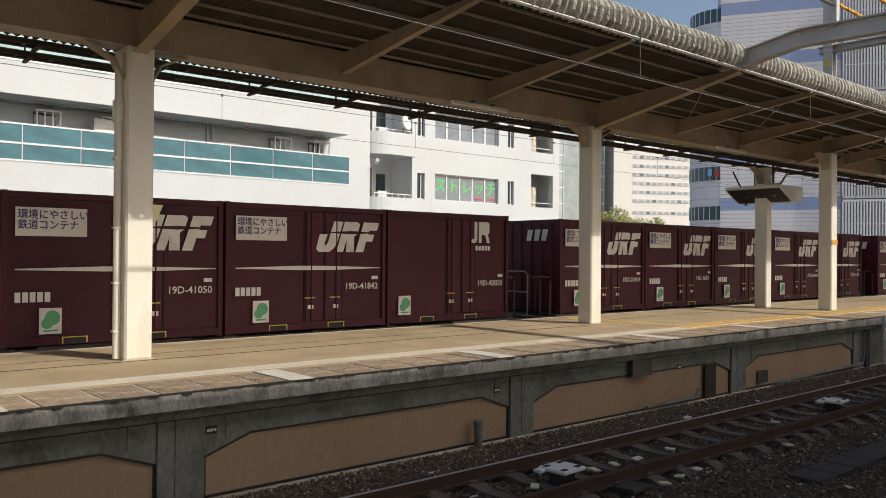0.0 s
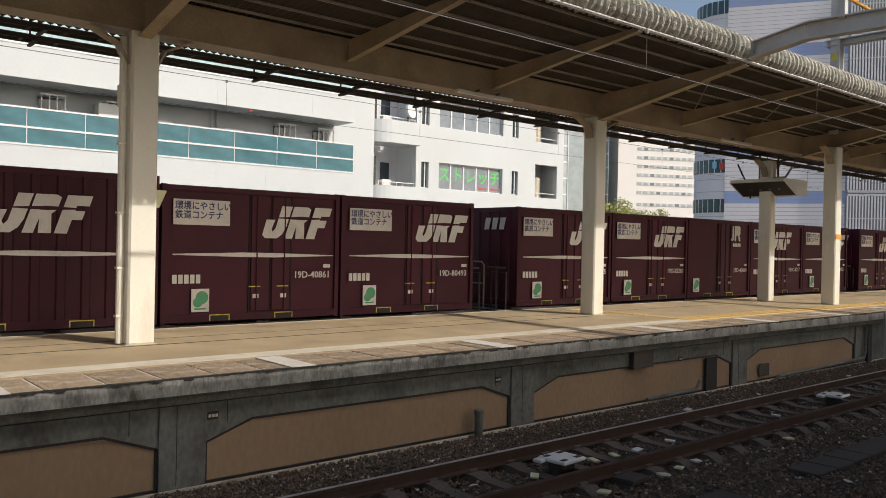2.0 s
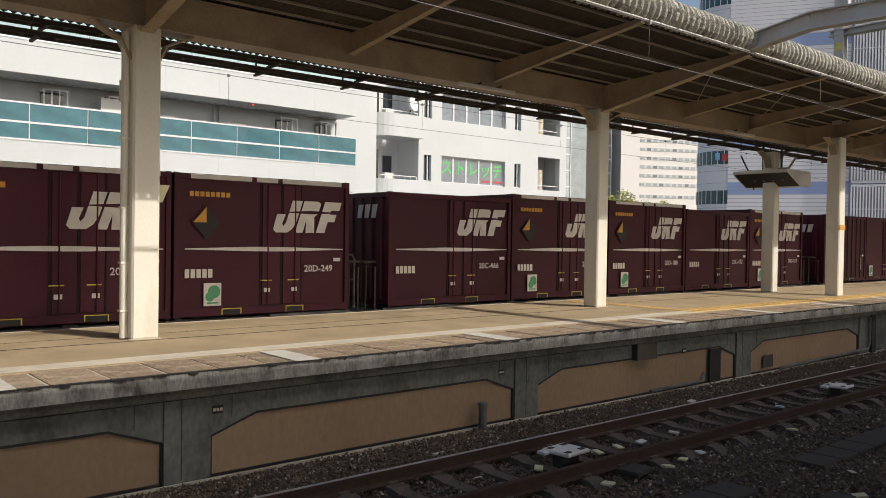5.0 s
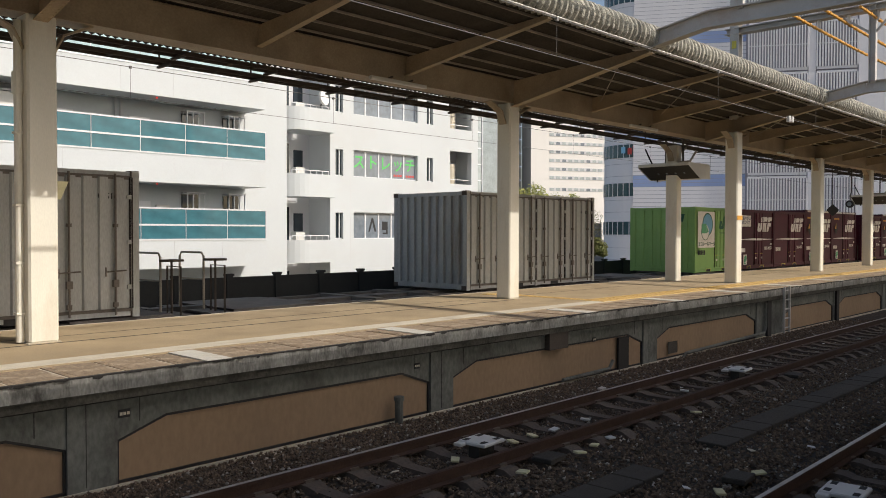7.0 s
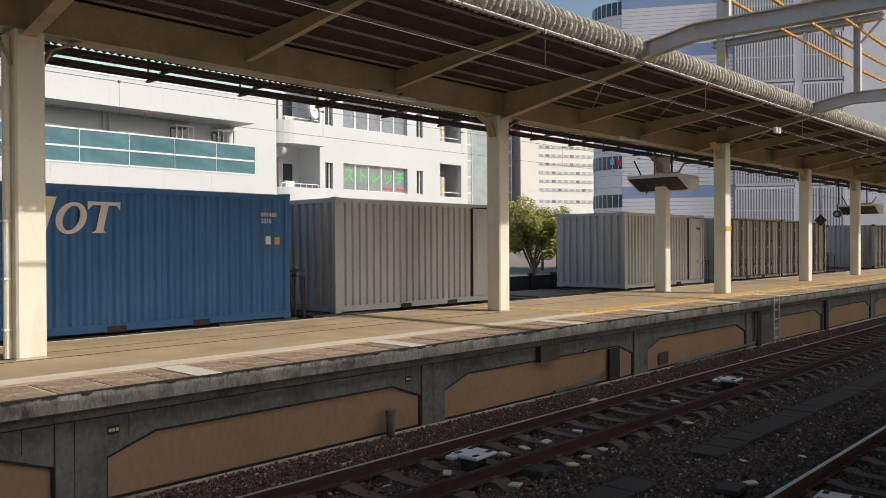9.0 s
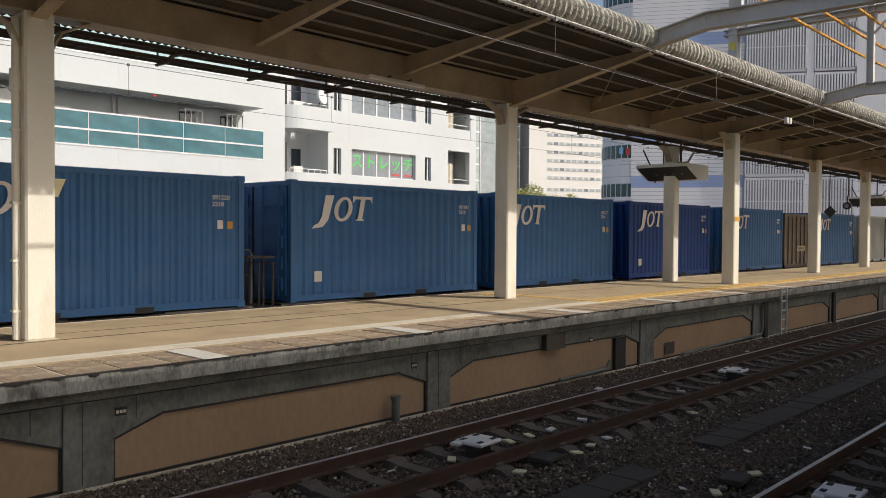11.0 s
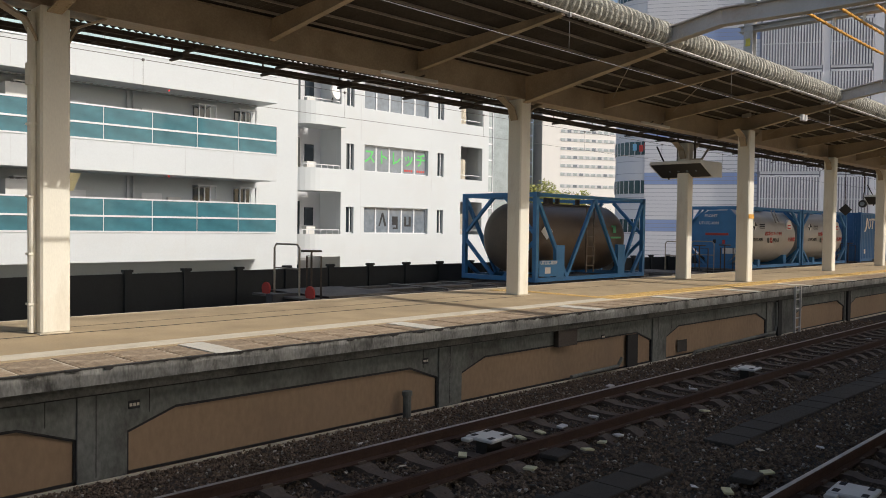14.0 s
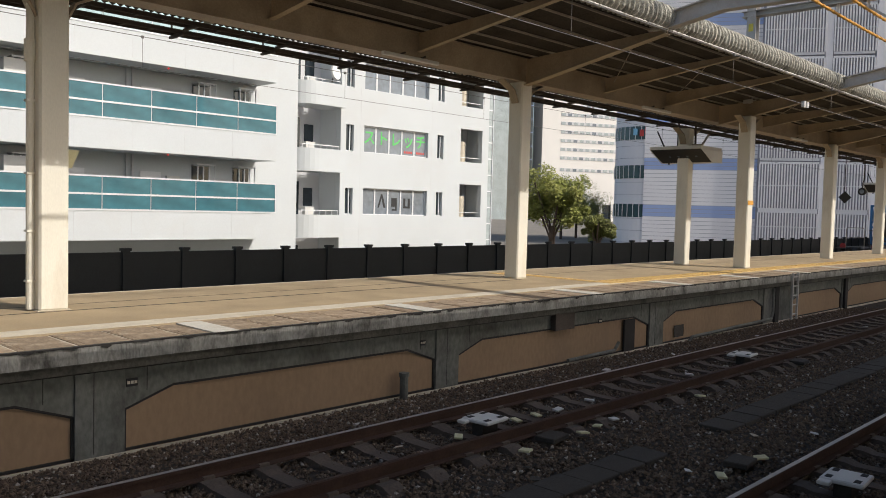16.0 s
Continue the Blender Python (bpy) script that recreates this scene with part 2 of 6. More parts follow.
def poly(bm, pts, depth):
    """A flat shape in x and z, thick along +y from its first side."""
    a = [bm.verts.new(p) for p in pts]
    b = [bm.verts.new((p[0], p[1] + depth, p[2])) for p in pts]
    bm.faces.new(a)
    bm.faces.new(b[::-1])
    for i in range(len(pts)):
        j = (i + 1) % len(pts)
        bm.faces.new((a[j], a[i], b[i], b[j]))


def disc(bm, x, y, z, r, depth, sides=20):
    poly(bm, [(x + r * math.cos(2 * math.pi * i / sides), y, z + r * math.sin(2 * math.pi * i / sides)) for i in range(sides)], depth)


MESHES = {}


def mesh_of(bm, mat, name, bevel=0.0, smooth=False):
    if bevel:
        bmesh.ops.bevel(bm, geom=bm.edges[:], offset=bevel, segments=1, affect="EDGES")
    bmesh.ops.recalc_face_normals(bm, faces=bm.faces[:])
    if smooth:
        for f in bm.faces:
            f.smooth = True
    data = bpy.data.meshes.new(name)
    bm.to_mesh(data)
    bm.free()
    data.materials.append(mat)
    return data


def part(name, bm, mat, parent=None, label="", bevel=0.0, smooth=False):
    ob = new(name, mesh_of(bm, mat, name, bevel, smooth))
    ob.parent = parent
    if label:
        tagged(ob, label)
    return ob


def shared(key, name, build, mat, parent, label="", bevel=0.0, smooth=False):
    """A part whose mesh is built once for all things of its kind."""
    if key not in MESHES:
        bm = bmesh.new()
        build(bm)
        MESHES[key] = mesh_of(bm, mat, name, bevel, smooth)
    ob = new(name, MESHES[key])
    ob.parent = parent
    if label:
        tagged(ob, label)
    return ob


def boxes(*rows):
    def build(bm):
        for r in rows:
            box(bm, *r)
    return build


def boxes_mesh(*rows):
    bm = bmesh.new()
    boxes(*rows)(bm)
    return bm


def thing(name, label, category, group="", at=(0, 0, 0), kind=""):
    ob = new(name)
    ob.location = at
    return tagged(ob, label, category, group, kind)


def structure(name, bm, mat, label, bevel=0.0, smooth=False):
    ob = part(name, bm, mat, None, "", bevel, smooth)
    return tagged(ob, label, kind="structure")


def text(body, size, mat, parent, at, label="", name="lettering", squeeze=1.0, vertical=False):
    """Raised lettering that faces -y; at: its lower left corner."""
    key = ("text", body, size, mat.name, squeeze)
    if key not in MESHES:
        curve = bpy.data.curves.new(name, "FONT")
        curve.body, curve.size, curve.extrude, curve.resolution_u = body, size, 0.002, 2
        curve.offset = size * 0.014
        if vertical:
            curve.space_line = 0.8
        curve.materials.append(mat)
        MESHES[key] = curve
    ob = new(name, MESHES[key])
    ob.parent = parent
    ob.matrix_local = pose(*at, 90, 0, 0) @ Matrix.Diagonal((squeeze, 1, 1, 1))
    if label:
        tagged(ob, label)
    return ob


def joined(name, verts, faces, mat):
    data = bpy.data.meshes.new(name)
    data.from_pydata(verts, [], faces)
    data.materials.append(mat)
    return new(name, data)

# ---- ground, tracks ----
RAIL = -0.95
EDGE, BACK = 8.72, 13.70
bm = bmesh.new()
bmesh.ops.create_grid(bm, x_segments=2, y_segments=2, size=1500)
bmesh.ops.translate(bm, verts=bm.verts, vec=(0, 0, -1.6))
structure("ground", bm, GROUND, "dry open ground around the station and streets")


def ballast_bed(name, y0, y1, label):
    nx, ny, x0, x1 = 260, max(8, int((y1 - y0) / 0.14)), -14.0, 130.0
    verts, faces = [], []
    for i in range(nx + 1):
        for j in range(ny + 1):
            x, y = x0 + (x1 - x0) * (i / nx) ** 1.6, y0 + (y1 - y0) * j / ny
            z = -1.185 + 0.03 * noise.noise((x * 1.7, y * 1.7, 0)) + 0.02 * noise.noise((x * 6, y * 6, 3))
            if y > 7.4:
                z -= 0.1 * (y - 7.4)
            verts.append((x, y, z if 0 < j < ny else -1.62))
    for i in range(nx):
        for j in range(ny):
            a = i * (ny + 1) + j
            faces.append((a, a + ny + 1, a + ny + 2, a + 1))
    return tagged(joined(name, verts, faces, BALLAST), label, kind="structure")


ballast_bed("ballast_bed_1", 0.35, 8.98, "dark crushed stone bed under the two near tracks")
ballast_bed("ballast_bed_2", 13.75, 17.6, "dark crushed stone bed under the freight track")


def stones():
    """Loose ballast stones: low lumps of eight faces, scattered near the camera."""
    rng = np.random.default_rng(5)
    n = 105000
    x = 1.0 + 27.0 * rng.random(n) ** 1.5
    y = 2.0 + 6.85 * rng.random(n)
    size = 0.013 + 0.017 * rng.random(n)
    z = -1.175 - np.where(y > 7.4, 0.1 * (y - 7.4), 0) + 0.012 * rng.standard_normal(n)
    base = np.array([(1, 0, 0), (0, 1, 0), (-1, 0, 0), (0, -1, 0), (0, 0, 0.8), (0, 0, -0.8)])
    tri = np.array([(0, 1, 4), (1, 2, 4), (2, 3, 4), (3, 0, 4), (1, 0, 5), (2, 1, 5), (3, 2, 5), (0, 3, 5)])
    v = base[None] * (0.7 + 0.7 * rng.random((n, 6, 1))) * size[:, None, None]
    a, b = rng.random(n) * 6.28, (rng.random(n) - 0.5) * 1.6
    ca, sa, cb, sb = np.cos(a)[:, None], np.sin(a)[:, None], np.cos(b)[:, None], np.sin(b)[:, None]
    px, py, pz = v[..., 0], v[..., 1], v[..., 2]
    py, pz = py * cb - pz * sb, py * sb + pz * cb
    px, py = px * ca - py * sa, px * sa + py * ca
    v = np.stack([px + x[:, None], py + y[:, None], pz + z[:, None]], -1).reshape(-1, 3)
    f = (tri[None] + 6 * np.arange(n)[:, None, None]).reshape(-1, 3)
    pale = rng.random(n) < 0.05
    grey = np.repeat(pale, 8)
    tagged(joined("pale_stones", v.tolist(), f[grey].tolist(), PALESTONE), "scattered pale grey ballast stones", "ballast", kind="stuff")
    f = f[~grey]
    tagged(joined("ballast_stones", v.tolist(), f.tolist(), STONE), "grey-brown crushed ballast stones between the rails", "ballast", kind="stuff")


stones()


def rail(y, label, worn):
    ob = thing("rail", label, "rail", "rails")
    ob.location = (0, y, 0)
    bm = bmesh.new()
    prof = [(-0.063, -0.153), (0.063, -0.153), (0.063, -0.14), (0.012, -0.122), (0.012, -0.045), (0.033, -0.036), (0.033, -0.008), (0.026, -0.004),
            (-0.026, -0.004), (-0.033, -0.008), (-0.033, -0.036), (-0.012, -0.045), (-0.012, -0.122), (-0.063, -0.14)]
    a, b = ([bm.verts.new((x, p, RAIL + q)) for p, q in prof] for x in (-14, 130))
    for i in range(len(prof)):
        j = (i + 1) % len(prof)
        bm.faces.new((a[i], a[j], b[j], b[i]))
    bm.faces.new(a[::-1])
    bm.faces.new(b)
    part("web_and_foot", bm, RUST, ob)
    bm = bmesh.new()
    box(bm, -14, 130, -0.023, 0.023, RAIL - 0.006, RAIL)
    # Far rails get a bright top to paint the glint; near tops are rust-coloured.
    part("running_surface", bm, RAILTOP if worn else RUST, ob, "polished steel running surface" if worn else "")


TRACKS = (6.405, 2.51, 15.26)
for c in TRACKS:
    for side in (-0.565, 0.565):
        rail(c + side, "rusty steel rail of the freight track" if c > 10 else "rusty steel rail with a worn bright top on concrete sleepers" if side > 0 else "dull rusty steel rail on concrete sleepers", side > 0)


def sleeper_mesh(bm):
    sec = [(-1.0, -0.14, 0.12), (-0.72, 0.0, 0.14), (-0.4, 0.0, 0.14), (-0.3, -0.03, 0.11), (0.3, -0.03, 0.11), (0.4, 0.0, 0.14), (0.72, 0.0, 0.14), (1.0, -0.14, 0.12)]
    rings = [[bm.verts.new((s * w, y, z)) for s, z in ((-1, -0.2), (-0.8, top), (0.8, top), (1, -0.2))] for y, top, w in sec]
    for a, b in zip(rings, rings[1:]):
        for i in range(3):
            bm.faces.new((a[i], a[i + 1], b[i + 1], b[i]))
    bm.faces.new(rings[0])
    bm.faces.new(rings[-1][::-1])


sleeper_bm = bmesh.new()
sleeper_mesh(sleeper_bm)
for c in (0.52, -0.52, 0.61, -0.61):
    box(sleeper_bm, -0.06, 0.06, c - 0.022, c + 0.022, 0.0, 0.03)
sleeper_data = mesh_of(sleeper_bm, SLEEPER, "sleeper")
for c in TRACKS:
    for i in range(58 if c < 10 else 40):
        ob = tagged(new("sleeper", sleeper_data), "worn concrete sleeper half sunk in dark ballast", "sleeper", "sleepers under the tracks")
        ob.location = (-1 + 0.62 * i, c, RAIL - 0.155 + 0.008 * math.sin(i * 7.3))


def transponder(x, y, rz):
    ob = thing("track_transponder", "white plastic track transponder plate on a grey base", "transponder", "transponders between the rails", (x, y, -1.02))
    ob.rotation_euler = (0, 0, radians(rz))
    bm = bmesh.new()
    box(bm, -0.21, 0.21, -0.2, 0.2, 0.03, 0.075)
    part("plate", bm, WHITEPLATE, ob, bevel=0.012)
    bm = bmesh.new()
    box(bm, -0.3, -0.2, 0.08, 0.2, 0.02, 0.06)
    part("cable_box", bm, WHITEPLATE, ob, bevel=0.008)
    bm = bmesh.new()
    box(bm, -0.15, 0.15, -0.08, 0.08, -0.13, 0.03)
    part("mount", bm, TROUGH, ob, "dark grey mount")
    for a, b in ((-0.13, -0.13), (0.13, -0.13), (-0.13, 0.13), (0.13, 0.13)):
        bm = bmesh.new()
        box(bm, a - 0.05, a + 0.05, b - 0.03, b + 0.03, 0.074, 0.079)
        part("slot", bm, BLACKTRIM, ob)


transponder(7.35, 6.36, 4)
transponder(14.55, 6.33, 4)
transponder(8.38, 2.56, 4)
for i, (x, y) in enumerate(((8.88, 6.39), (6.89, 6.37), (8.0, 6.4), (9.67, 6.42), (8.17, 5.5), (8.58, 5.56), (9.03, 5.61), (7.06, 5.5), (8.85, 3.6), (11.79, 7.5), (7.91, 3.62), (8.41, 6.4), (12.6, 6.4), (11.2, 5.5))):
    bm = bmesh.new()
    box(bm, -0.07, 0.07, -0.05, 0.05, 0, 0.025)
    ob = part("marker_chip", bm, PALEYELLOW if i % 3 else WHITEPLATE, None, bevel=0.005)
    ob.matrix_world = pose(x, y, -1.115, 4, -5, 40 * i)
    tagged(ob, "small painted marker chip lying on the ballast", "marker", "marker chips on the ballast")
for x, y in ((7.71, 5.62), (8.5, 3.68), (15.37, 5.62)):
    bm = bmesh.new()
    box(bm, -0.18, 0.18, -0.13, 0.13, 0, 0.06)
    ob = part("cover_plate", bm, TROUGH, None, bevel=0.01)
    ob.matrix_world = pose(x, y, -1.13, 0, 0, 6)
    tagged(ob, "grey concrete cover plate with a yellow rim on the ballast", "cover plate", "cover plates on the ballast")
# cable trough lids between the two tracks
trough = thing("cable_trough", "line of dark grey concrete cable trough lids between the tracks", "cable trough")
lid = mesh_of((lambda b: (box(b, -0.245, 0.245, -0.21, 0.21, -0.12, 0), b)[1])(bmesh.new()), TROUGH, "lid", 0.01)
for i in range(62):
    if i in (9, 10, 11):
        continue
    ob = new("lid", lid)
    ob.parent = trough
    ob.location = (4.0 + 0.5 * i, 4.6, -1.12 + 0.006 * math.sin(i * 5.1))

# ---- platform ----
X0, X1 = -14.0, 130.0
bm = bmesh.new()
box(bm, X0, X1, 9.68, BACK - 0.06, -0.16, 0)
structure("platform_floor", bm, ASPHALT, "worn tan asphalt platform floor in full sun")
bm = bmesh.new()
box(bm, X0, X1, EDGE + 0.02, BACK - 0.02, -0.30, -0.161)
box(bm, X0, X1, EDGE + 0.02, 9.679, -0.161, -0.03)
structure("platform_slab", bm, CONCRETE, "grey concrete platform slab")
bm = bmesh.new()
box(bm, X0, X1, EDGE - 0.03, EDGE + 0.018, -0.19, -0.012)
fascia = structure("platform_edge_fascia", bm, FASCIA, "stained concrete edge of the platform with dark streaks")
# Black strip draws the lip's shadow line together with its rubber edge.
bm = bmesh.new()
box(bm, X0, X1, EDGE - 0.036, EDGE + 0.019, -0.0115, 0.004)
structure("edge_strip", bm, BLACKTRIM, "thin black rubber strip along the platform edge")
bm = bmesh.new()
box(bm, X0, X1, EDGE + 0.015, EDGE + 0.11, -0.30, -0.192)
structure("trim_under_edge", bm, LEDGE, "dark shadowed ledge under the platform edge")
bm = bmesh.new()
box(bm, X0, X1, BACK - 0.06, BACK, -0.9, 0.004)
structure("platform_back_kerb", bm, PALELINE, "pale worn kerb along the back of the platform")
bm = bmesh.new()
box(bm, X0, 15.8, 9.78, 10.16, 0.0, 0.004)
structure("platform_line", bm, PALELINE, "pale worn line along the platform edge")
bm = bmesh.new()
for y in (12.35,):
    box(bm, X0, 60, y, y + 0.012, 0.0, 0.003)
structure("asphalt_joint", bm, BLACKTRIM, "thin dark joints in the platform asphalt")

# wall under the platform: piers, header and tan infill panels
WALL = 8.90
PIERS = [(-7.2, -6.65), (-1.7, -1.15), (3.46, 4.01), (9.03, 9.55), (15.58, 16.17), (21.55, 23.55), (27.65, 28.2), (33, 33.55), (39, 39.55), (45, 45.55), (51, 51.6), (57, 57.6)]
bm = bmesh.new()
box(bm, X0, X1, WALL + 0.05, WALL + 0.4, -1.7, -0.3)
for a, b in zip([(X0, X0)] + PIERS, PIERS + [(X1, X1)]):
    l, r = a[1], b[0]
    c = min(0.6, (r - l) / 3)
    # header over each panel with sloped haunches
    poly(bm, [(l, WALL, -0.262), (l, WALL, -0.80), (l + c, WALL, -0.585), (r - c, WALL, -0.585), (r, WALL, -0.80), (r, WALL, -0.262)], 0.05)
for a, b in PIERS:
    box(bm, a, b, WALL - 0.03, WALL + 0.06, -1.7, -0.262)
structure("platform_wall", bm, CONCRETE, "grey concrete wall under the platform with sloped haunches")
for a, b in zip(PIERS, PIERS[1:]):
    l, r, c = a[1], b[0], 0.6
    panel = thing("wall_panel", "tan rendered infill panel with a black joint round it", "wall panel", "infill panels under the platform", kind="structure")
    bm = bmesh.new()
    poly(bm, [(l + 0.03, WALL + 0.03, -1.5), (l + 0.03, WALL + 0.03, -0.82), (l + c, WALL + 0.03, -0.615), (r - c, WALL + 0.03, -0.615), (r - 0.03, WALL + 0.03, -0.82), (r - 0.03, WALL + 0.03, -1.5)], 0.018)
    part("infill", bm, PANEL, panel)
    bm = bmesh.new()
    pts = [(l + 0.012, -1.3), (l + 0.012, -0.805), (l + c, -0.597), (r - c, -0.597), (r - 0.012, -0.805), (r - 0.012, -1.3)]
    for p, q in zip(pts, pts[1:]):
        bar(bm, (p[0], WALL + 0.02, p[1]), (q[0], WALL + 0.02, q[1]), 0.036, 0.036, up=(0, 1, 0))
    box(bm, l, r, WALL + 0.002, WALL + 0.03, -1.29, -1.262)
    part("joint", bm, BLACKTRIM, panel)
bm = bmesh.new()
box(bm, X0, X1, WALL - 0.06, WALL - 0.032, -1.6, -1.285)
structure("wall_footing", bm, PALELINE, "pale concrete footing along the platform wall")

rng_wall = random.Random(4)
for a, b in PIERS[1:8]:
    for x in (a - 0.33, b + 0.27, (a + b) / 2 + rng_wall.uniform(-0.1, 0.1)):
        inside = a < x < b
        y = WALL - 0.031 if inside else WALL - 0.001
        bm = bmesh.new()
        box(bm, x, x + 0.008, y - 0.003, y, -1.25 if inside else -0.62, -0.31)
        structure("wall_seam", bm, BLACKTRIM, "thin dark seam in the concrete of the platform wall")

# edge tiles, one by one
tiles = thing("edge_tiles", "row of brown ribbed edge tiles with pale joints along the platform", "edge tile", kind="structure")


def ribbed_tile(bm):
    box(bm, -0.287, 0.287, -0.47, 0.46, -0.03, 0)
    for j in range(2):
        for i in range(9):
            box(bm, -0.27 + 0.05 * j, -0.245 + 0.05 * j, -0.42 + 0.09 * i, -0.37 + 0.09 * i, 0.0, 0.004)


tile_bm = bmesh.new()
ribbed_tile(tile_bm)
tile_data = mesh_of(tile_bm, TILE, "tile")
slab_data = mesh_of((lambda b: (box(b, -0.17, 0.17, -0.5, 0.47, -0.03, 0.004), b)[1])(bmesh.new()), WHITESLAB, "marker_slab")
MARKS = (-1.75, 1.75, 5.2, 8.78, 13.3, 17.0, 20.6, 24.2, 28.0)
x, k = -6.0, 0
while x < 48:
    near = [m for m in MARKS if abs(m - x) < 0.3]
    ob = new("tile", tile_data)
    ob.parent = tiles
    ob.location = (x, 9.2, -0.004 + 0.003 * math.sin(k * 3.7))
    x, k = x + 0.61, k + 1
for m in MARKS:
    ob = tagged(new("marker_slab", slab_data), "white slab")
    ob.parent = tiles
    ob.location = (m, 9.19, 0.006)
bm = bmesh.new()
box(bm, X0, 48, EDGE + 0.03, 9.67, -0.03, -0.012)
structure("tile_bed", bm, PALELINE, "pale mortar bed between the edge tiles")


def tactile_line(pts):
    line = thing("tactile_paving", "worn yellow tactile paving blocks set in the platform", "tactile paving", "tactile paving lines", kind="structure")
    data = MESHES.get("block")
    if not data:
        bm = bmesh.new()
        box(bm, -0.148, 0.148, -0.148, 0.148, 0, 0.008)
        for i in range(4):
            box(bm, -0.12 + 0.065 * i, -0.085 + 0.065 * i, -0.13, 0.13, 0.008, 0.013)
        data = MESHES["block"] = mesh_of(bm, YELLOW, "block")
    for x, y in pts:
        ob = new("block", data)
        ob.parent = line
        ob.location = (x, y, 0)


tactile_line([(15.7 + 0.3 * i, y) for i in range(140) for y in (10.0, 10.3)])
tactile_line([(15.7, 10.6 + 0.3 * i) for i in range(9)])
tactile_line([(15.4, 13.1), (15.4, 12.8)])

bm = bmesh.new()
box(bm, X0, 14.6, 11.63, 11.66, -0.02, 0.004)
structure("asphalt_seam", bm, BLACKTRIM, "narrow dark joint in the platform asphalt")


def edge_crust():
    """Black moss and broken sealant that hang along the platform's lip, with its shadow."""
    rng = random.Random(21)
    verts, faces = [], []
    x = -6.0
    while x < 60:
        w = rng.uniform(0.04, 0.22)
        h = 0.014 + 0.03 * rng.random() ** 3
        if rng.random() < 0.82:
            i = len(verts)
            d = rng.uniform(0.006, 0.03)
            y0, y1 = EDGE - 0.031 - d, EDGE - 0.028
            top, low = 0.006, -h
            k = rng.uniform(0.2, 0.8)
            for yy in (y0, y1):
                verts += [(x, yy, top), (x + w, yy, top), (x + w, yy, low * rng.uniform(0.3, 0.9)), (x + k * w, yy, low), (x, yy, low * rng.uniform(0.3, 0.9))]
            faces += [(i, i + 1, i + 2, i + 3, i + 4), (i + 9, i + 8, i + 7, i + 6, i + 5), (i, i + 5, i + 6, i + 1), (i + 4, i + 3, i + 8, i + 9), (i + 3, i + 2, i + 7, i + 8)]
        x += w * rng.uniform(0.8, 1.3)
    tagged(joined("edge_crust", verts, faces, BLACKTRIM), "black moss and broken sealant along the platform lip", "moss", kind="stuff")


edge_crust()


def litter():
    """Pale scraps and stone chips between the rails."""
    rng = random.Random(8)
    for i in range(46):
        x, y = 3.0 + 24 * rng.random() ** 1.3, rng.uniform(3.6, 7.9)
        w, d = rng.uniform(0.03, 0.09), rng.uniform(0.02, 0.06)
        bm = bmesh.new()
        pts = [(w * math.cos(a + rng.uniform(-0.4, 0.4)), d * math.sin(a + rng.uniform(-0.4, 0.4)), rng.uniform(0, 0.02)) for a in (0.4, 1.6, 2.8, 4.0, 5.3)]
        a, b = ([bm.verts.new((p[0], p[1], p[2] + h)) for p in pts] for h in (0, 0.006))
        bm.faces.new(a[::-1])
        bm.faces.new(b)
        for k in range(5):
            bm.faces.new((a[k - 1], a[k], b[k], b[k - 1]))
        ob = part("paper_scrap", bm, (WHITEPLATE, PALELINE, TROUGH)[i % 3], None)
        ob.matrix_world = pose(x, y, -1.142 - max(0, 0.1 * (y - 7.4)), 0, 0, rng.uniform(0, 360))
        tagged(ob, "pale torn paper scrap lying on the ballast", "litter", "scraps on the ballast")


litter()

# pipes, plates and a ladder on the wall under the platform
def wall_box(x0, x1, z0, z1, deep, mat, name, label, cat):
    bm = bmesh.new()
    box(bm, x0, x1, WALL - deep, WALL - 0.005, z0, z1)
    ob = tagged(part(name, bm, mat, None, bevel=0.006), label, cat)
    if name == "number_plate":
        for i in range(3):
            w = (x1 - x0) / 4
            part("plate_bar", boxes_mesh((x0 + 0.3 * w + 1.2 * w * i, x0 + 1.2 * w + 1.2 * w * i, WALL - deep - 0.003, WALL - deep - 0.0005, z0 + 0.03, z1 - 0.03)), PALELINE, ob)


pipe = thing("vent_pipe", "short grey pipe with a cap standing against the wall panel", "pipe")
bm = bmesh.new()
bar(bm, (8.24, 8.76, -1.3), (8.24, 8.76, -0.93), 0.13, 0.13, 12)
part("stem", bm, CONCRETE, pipe)
bm = bmesh.new()
bar(bm, (8.24, 8.76, -0.96), (8.24, 8.76, -0.90), 0.16, 0.16, 12)
part("cap", bm, CONCRETE, pipe)
wall_box(4.03, 4.17, -0.55, -0.455, 0.02, BLACK, "number_plate", "small black plate with pale bars on the concrete", "plate")
wall_box(8.68, 8.8, -0.56, -0.47, 0.02, BLACK, "number_plate", "small black plate with pale bars on the concrete", "plate")
wall_box(13.62, 13.74, -0.62, -0.53, 0.02, BLACK, "number_plate", "small black plate with pale bars on the concrete", "plate")
wall_box(12.05, 12.65, -0.62, -0.31, 0.12, DARKSTEEL, "junction_box", "weathered grey junction box under the platform edge", "junction box")
# Raised black slab paints the shade inside a drain recess.
wall_box(14.55, 14.95, -1.34, -0.62, 0.05, BLACKTRIM, "downpipe_recess", "dark recess for a drain in the wall", "recess")
wall_box(16.72, 17.15, -1.2, -0.93, 0.008, TROUGH, "vent_grille", "dark square vent grille in a tan panel", "vent")
wall_box(22.15, 22.4, -1.3, -0.27, 0.1, BLACKTRIM, "downpipe", "dark downpipe on the platform wall", "downpipe", )
wall_box(27.75, 28.0, -1.4, -0.27, 0.1, BLACKTRIM, "downpipe", "dark downpipe on the platform wall", "downpipe", )
